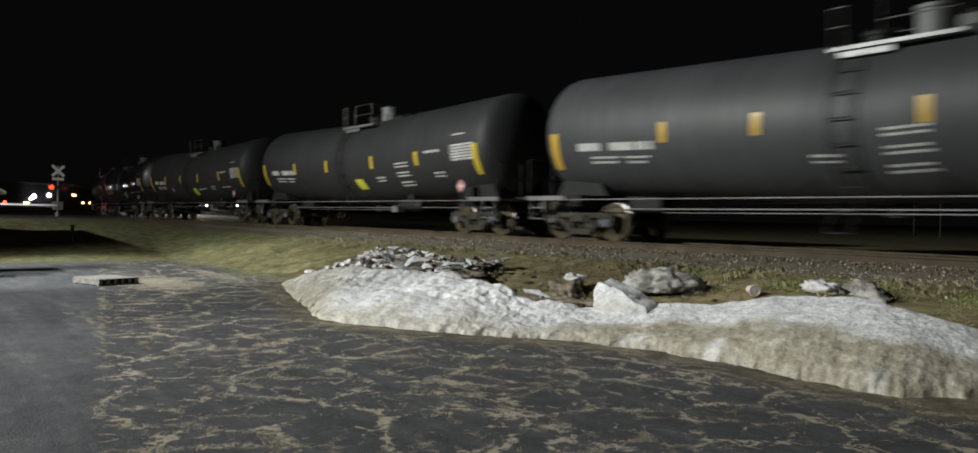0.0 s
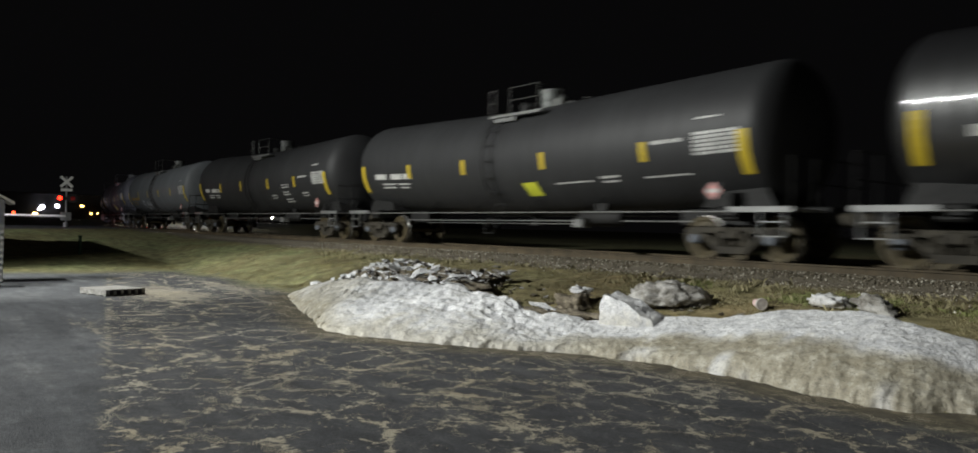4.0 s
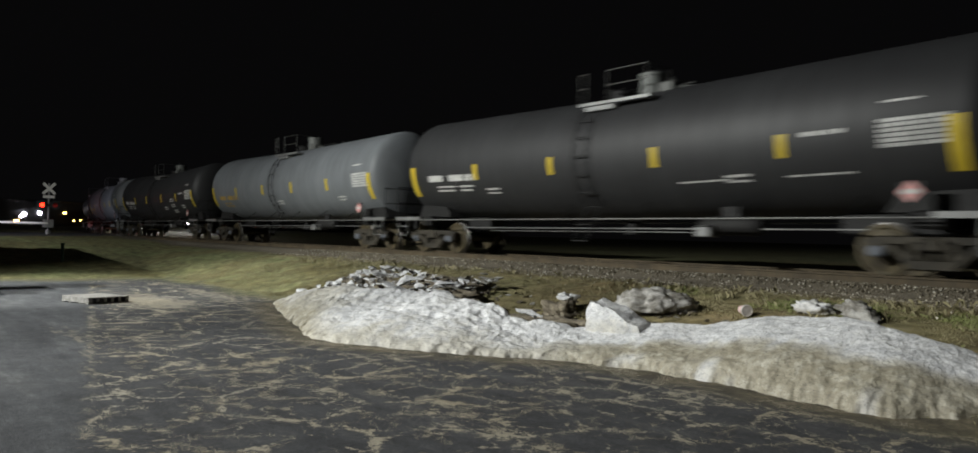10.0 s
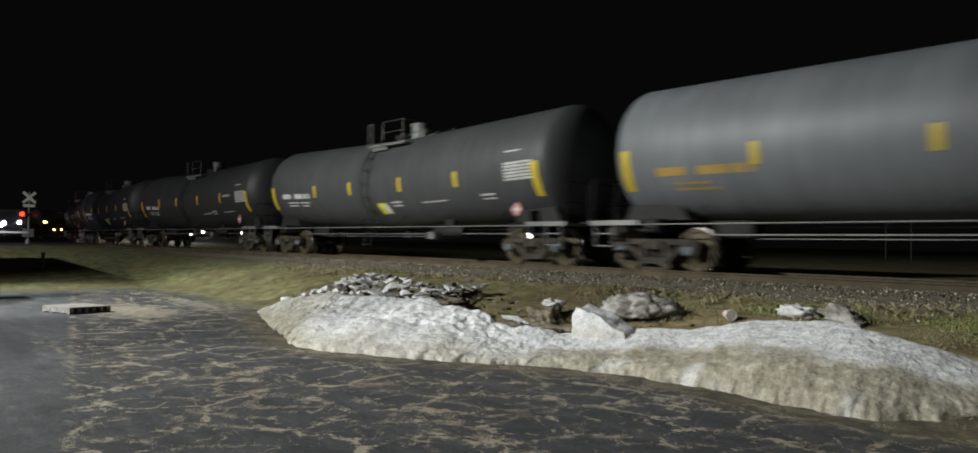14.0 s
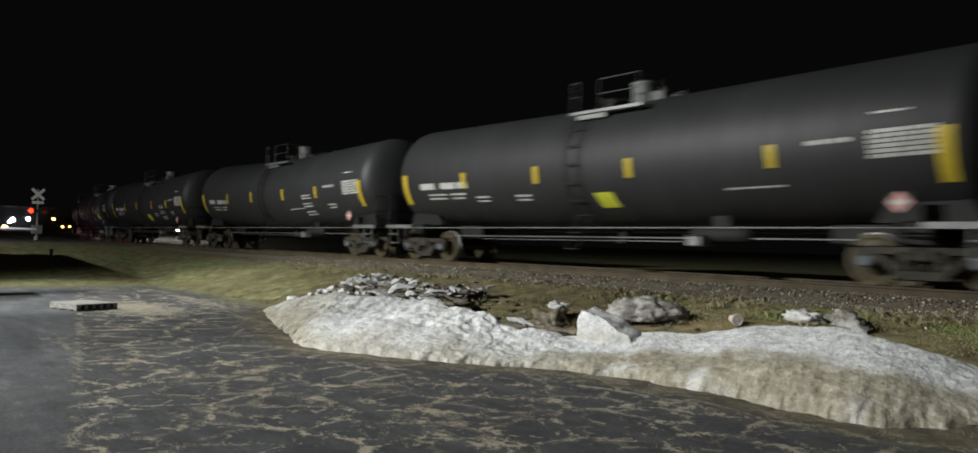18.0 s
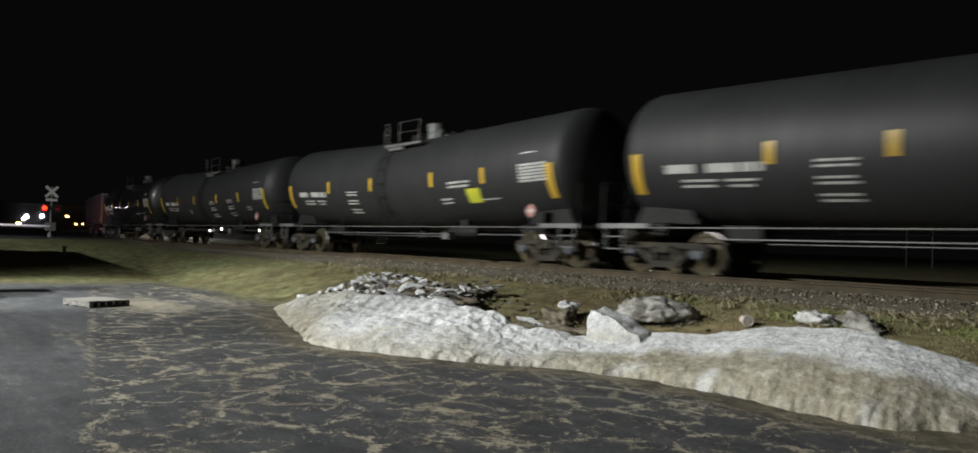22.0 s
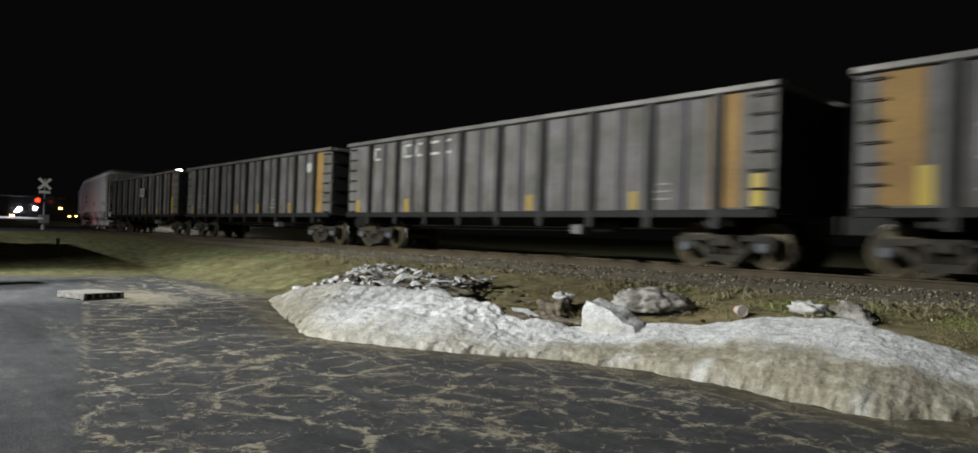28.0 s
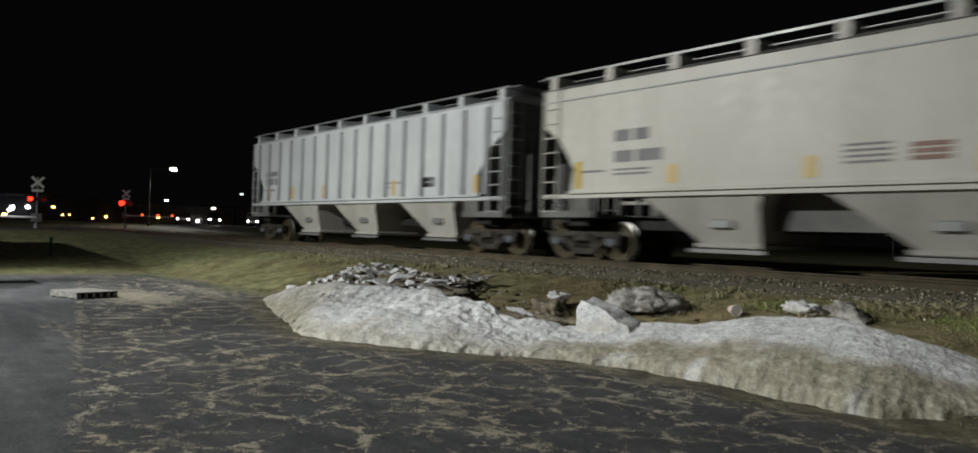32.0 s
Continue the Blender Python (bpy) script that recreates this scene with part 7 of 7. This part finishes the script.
def tufts(name, label, count, place, material, h0, h1, seed, blades=5):
    rng = random.Random(seed)
    verts, faces = [], []
    for _ in range(count):
        spot = place(rng)
        if spot is None:
            continue
        x, y, k = spot
        z = ground_z(x, y) - 0.01
        for _b in range(blades):
            a, lean = rng.uniform(0, 6.28), rng.uniform(0.15, 1.0)
            h = rng.uniform(h0, h1) * k
            bx, by = x + rng.uniform(-0.06, 0.06), y + rng.uniform(-0.06, 0.06)
            w = rng.uniform(0.0013, 0.003)
            dx, dy = math.cos(a), math.sin(a)
            n = len(verts)
            verts += [(bx - dy * w, by + dx * w, z), (bx + dy * w, by - dx * w, z), (bx + dx * h * lean * 0.5 + dy * w * 0.7, by + dy * h * lean * 0.5 - dx * w * 0.7, z + h * 0.7), (bx + dx * h * lean, by + dy * h * lean, z + h * (1.05 - 0.4 * lean))]
            faces += [(n, n + 1, n + 2), (n, n + 2, n + 3)]
    me = bpy.data.meshes.new(name)
    me.from_pydata(verts, [], faces)
    me.materials.append(material)
    return tagged(new(name, me), label, "grass", kind="stuff")


def verge_spot(rng):
    x, y = -0.5 - 26 * rng.random() ** 1.2, rng.uniform(7.8, 12.0)
    if noise.noise((x * 0.9, y * 0.9, 4)) < -0.25 + 0.35 * rng.random():
        return None
    return x, y, 1.0


def green_spot(rng):
    cx, cy = rng.choice(((-6.1, 10.9), (-5.7, 11.1), (-5.2, 11.0), (-3.5, 11.1), (-3.1, 10.8), (-2.6, 10.3), (-8.6, 11.2)))
    return cx + rng.gauss(0, 0.3), cy + rng.gauss(0, 0.22), 1.0


def litter():
    """Flattened straw that lies along the cracks of the lot."""
    rng = random.Random(9)
    gx, gy, cell = 34, 14, 0.62
    seeds = {(i, j): (-20.5 + (i + rng.random()) * cell, 0.6 + (j + rng.random()) * cell) for i in range(gx) for j in range(gy)}
    verts, faces = [], []
    for _ in range(150000):
        x, y = rng.uniform(-20, -1.0), rng.uniform(0.9, 7.6)
        if y < 0.197 * abs(x) or y > 4.6 and bank_gap(x, y) < 0.1:
            continue
        if x > -17 and y > 5.2 and y > spline_foot(x):
            continue
        i, j = int((x + 20.5) / cell), int((y - 0.6) / cell)
        ds = sorted(math.hypot(x - seeds[a, b][0] - 0.1 * noise.noise((x * 4, y * 4, 1)), y - seeds[a, b][1] - 0.1 * noise.noise((x * 4, y * 4, 7))) for a in range(i - 2, i + 3) for b in range(j - 2, j + 3) if (a, b) in seeds)
        if len(ds) < 2:
            continue
        keep = 0.05 * (0.55 + 1.7 * noise.noise((x * 0.8, y * 0.8, 11)) + 0.9 * noise.noise((x * 5, y * 5, 12)))
        if ds[1] - ds[0] > keep:
            continue
        z = 0.004
        for _b in range(3):
            a, ln, w = rng.uniform(0, 6.28), rng.uniform(0.03, 0.1), rng.uniform(0.0012, 0.003)
            bx, by = x + rng.uniform(-0.03, 0.03), y + rng.uniform(-0.03, 0.03)
            dx, dy = math.cos(a), math.sin(a)
            n = len(verts)
            verts += [(bx - dy * w, by + dx * w, z), (bx + dy * w, by - dx * w, z), (bx + dx * ln, by + dy * ln, z + rng.uniform(0.0, 0.004))]
            faces.append((n, n + 1, n + 2))
    # more of it where the melt water drops it, along the bank's foot
    for _ in range(26000):
        x = rng.uniform(-16.8, -1.0)
        y = spline_foot(x) - abs(rng.gauss(0, 0.28)) - 0.03
        if noise.noise((x * 1.7, y * 2.4, 15)) + 0.4 * noise.noise((x * 6, y * 6, 16)) < 0.02:
            continue
        a, ln, w = rng.uniform(0, 6.28), rng.uniform(0.02, 0.07), rng.uniform(0.001, 0.0025)
        dx, dy = math.cos(a), math.sin(a)
        n = len(verts)
        verts += [(x - dy * w, y + dx * w, 0.004), (x + dy * w, y - dx * w, 0.004), (x + dx * ln, y + dy * ln, 0.004 + rng.uniform(0.0, 0.01))]
        faces.append((n, n + 1, n + 2))
    me = bpy.data.meshes.new("straw_litter")
    me.from_pydata(verts, [], faces)
    me.materials.append(LITTER)
    tagged(new("straw_litter", me), "pale dry straw in the cracks of the asphalt", "straw", kind="stuff")


def spline_foot(x):
    for (ax, ay, *_), (bx, by, *_) in zip(BANK, BANK[1:]):
        if ax <= x <= bx:
            return ay + (by - ay) * (x - ax) / (bx - ax)
    return 9.0


litter()
tufts("verge_grass", "short dry straw-coloured grass on the verge", 52000, verge_spot, STRAW, 0.015, 0.05, 3)
tufts("green_grass", "tufts of green grass near the ballast", 1300, green_spot, GREEN_GRASS, 0.025, 0.075, 4, 9)


def tall_spot(rng):
    x, y = rng.uniform(-24, -2), rng.gauss(11.3, 0.4)
    if noise.noise((x * 0.6, y * 0.6, 14)) < 0.0:
        return None
    return x, y, 1.0


tufts("tall_dry_grass", "wispy dry grass stalks beside the ballast", 800, tall_spot, STRAW, 0.05, 0.17, 6, 4)


def grit():
    """Small pale stones and ice crumbs scattered on the asphalt."""
    rng = random.Random(31)
    verts, faces = [], []
    for _ in range(420):
        x, y = rng.uniform(-16, -1), rng.uniform(1.5, 7.4)
        if x > -17 and y > 5.0 and y > spline_foot(x) - 0.05:
            continue
        r = rng.uniform(0.003, 0.009)
        n = len(verts)
        verts += [(x - r, y, 0.001), (x + r, y - r, 0.001), (x + r * 0.6, y + r, 0.001), (x, y, r * 1.3)]
        faces += [(n, n + 1, n + 3), (n + 1, n + 2, n + 3), (n + 2, n, n + 3)]
    me = bpy.data.meshes.new("grit")
    me.from_pydata(verts, [], faces)
    me.materials.append(STONE)
    tagged(new("grit", me), "small pale stones scattered on the asphalt", "gravel", kind="stuff")


grit()

# ---------------------------------------------------------------- what moves


def motions():
    """The whole train rolls at an even speed; its wheels turn with it."""
    for car, x0 in CARS:
        rows = []
        for t in range(33):
            x, y, turn = along(x0 + SPEED * t)
            rows.append((t, pose(x, y, RAIL_Z, 0, 0, math.degrees(turn))))
        walk(car, rows)
    turn = math.degrees(SPEED / 0.457)
    lead = {}
    for ob in WHEELSETS:
        key = round(ob.location.x, 2)
        if key not in lead:
            walk(ob, [(i / FPS, pose(key, 0, 0.457, 0, turn * i / FPS, 0)) for i in range(32 * FPS + 1)])
            lead[key] = ob
        else:
            ob.rotation_mode = "QUATERNION"
            ob.animation_data_create()
            ob.animation_data.action = lead[key].animation_data.action
            ob.animation_data.action_slot = lead[key].animation_data.action_slot


motions()
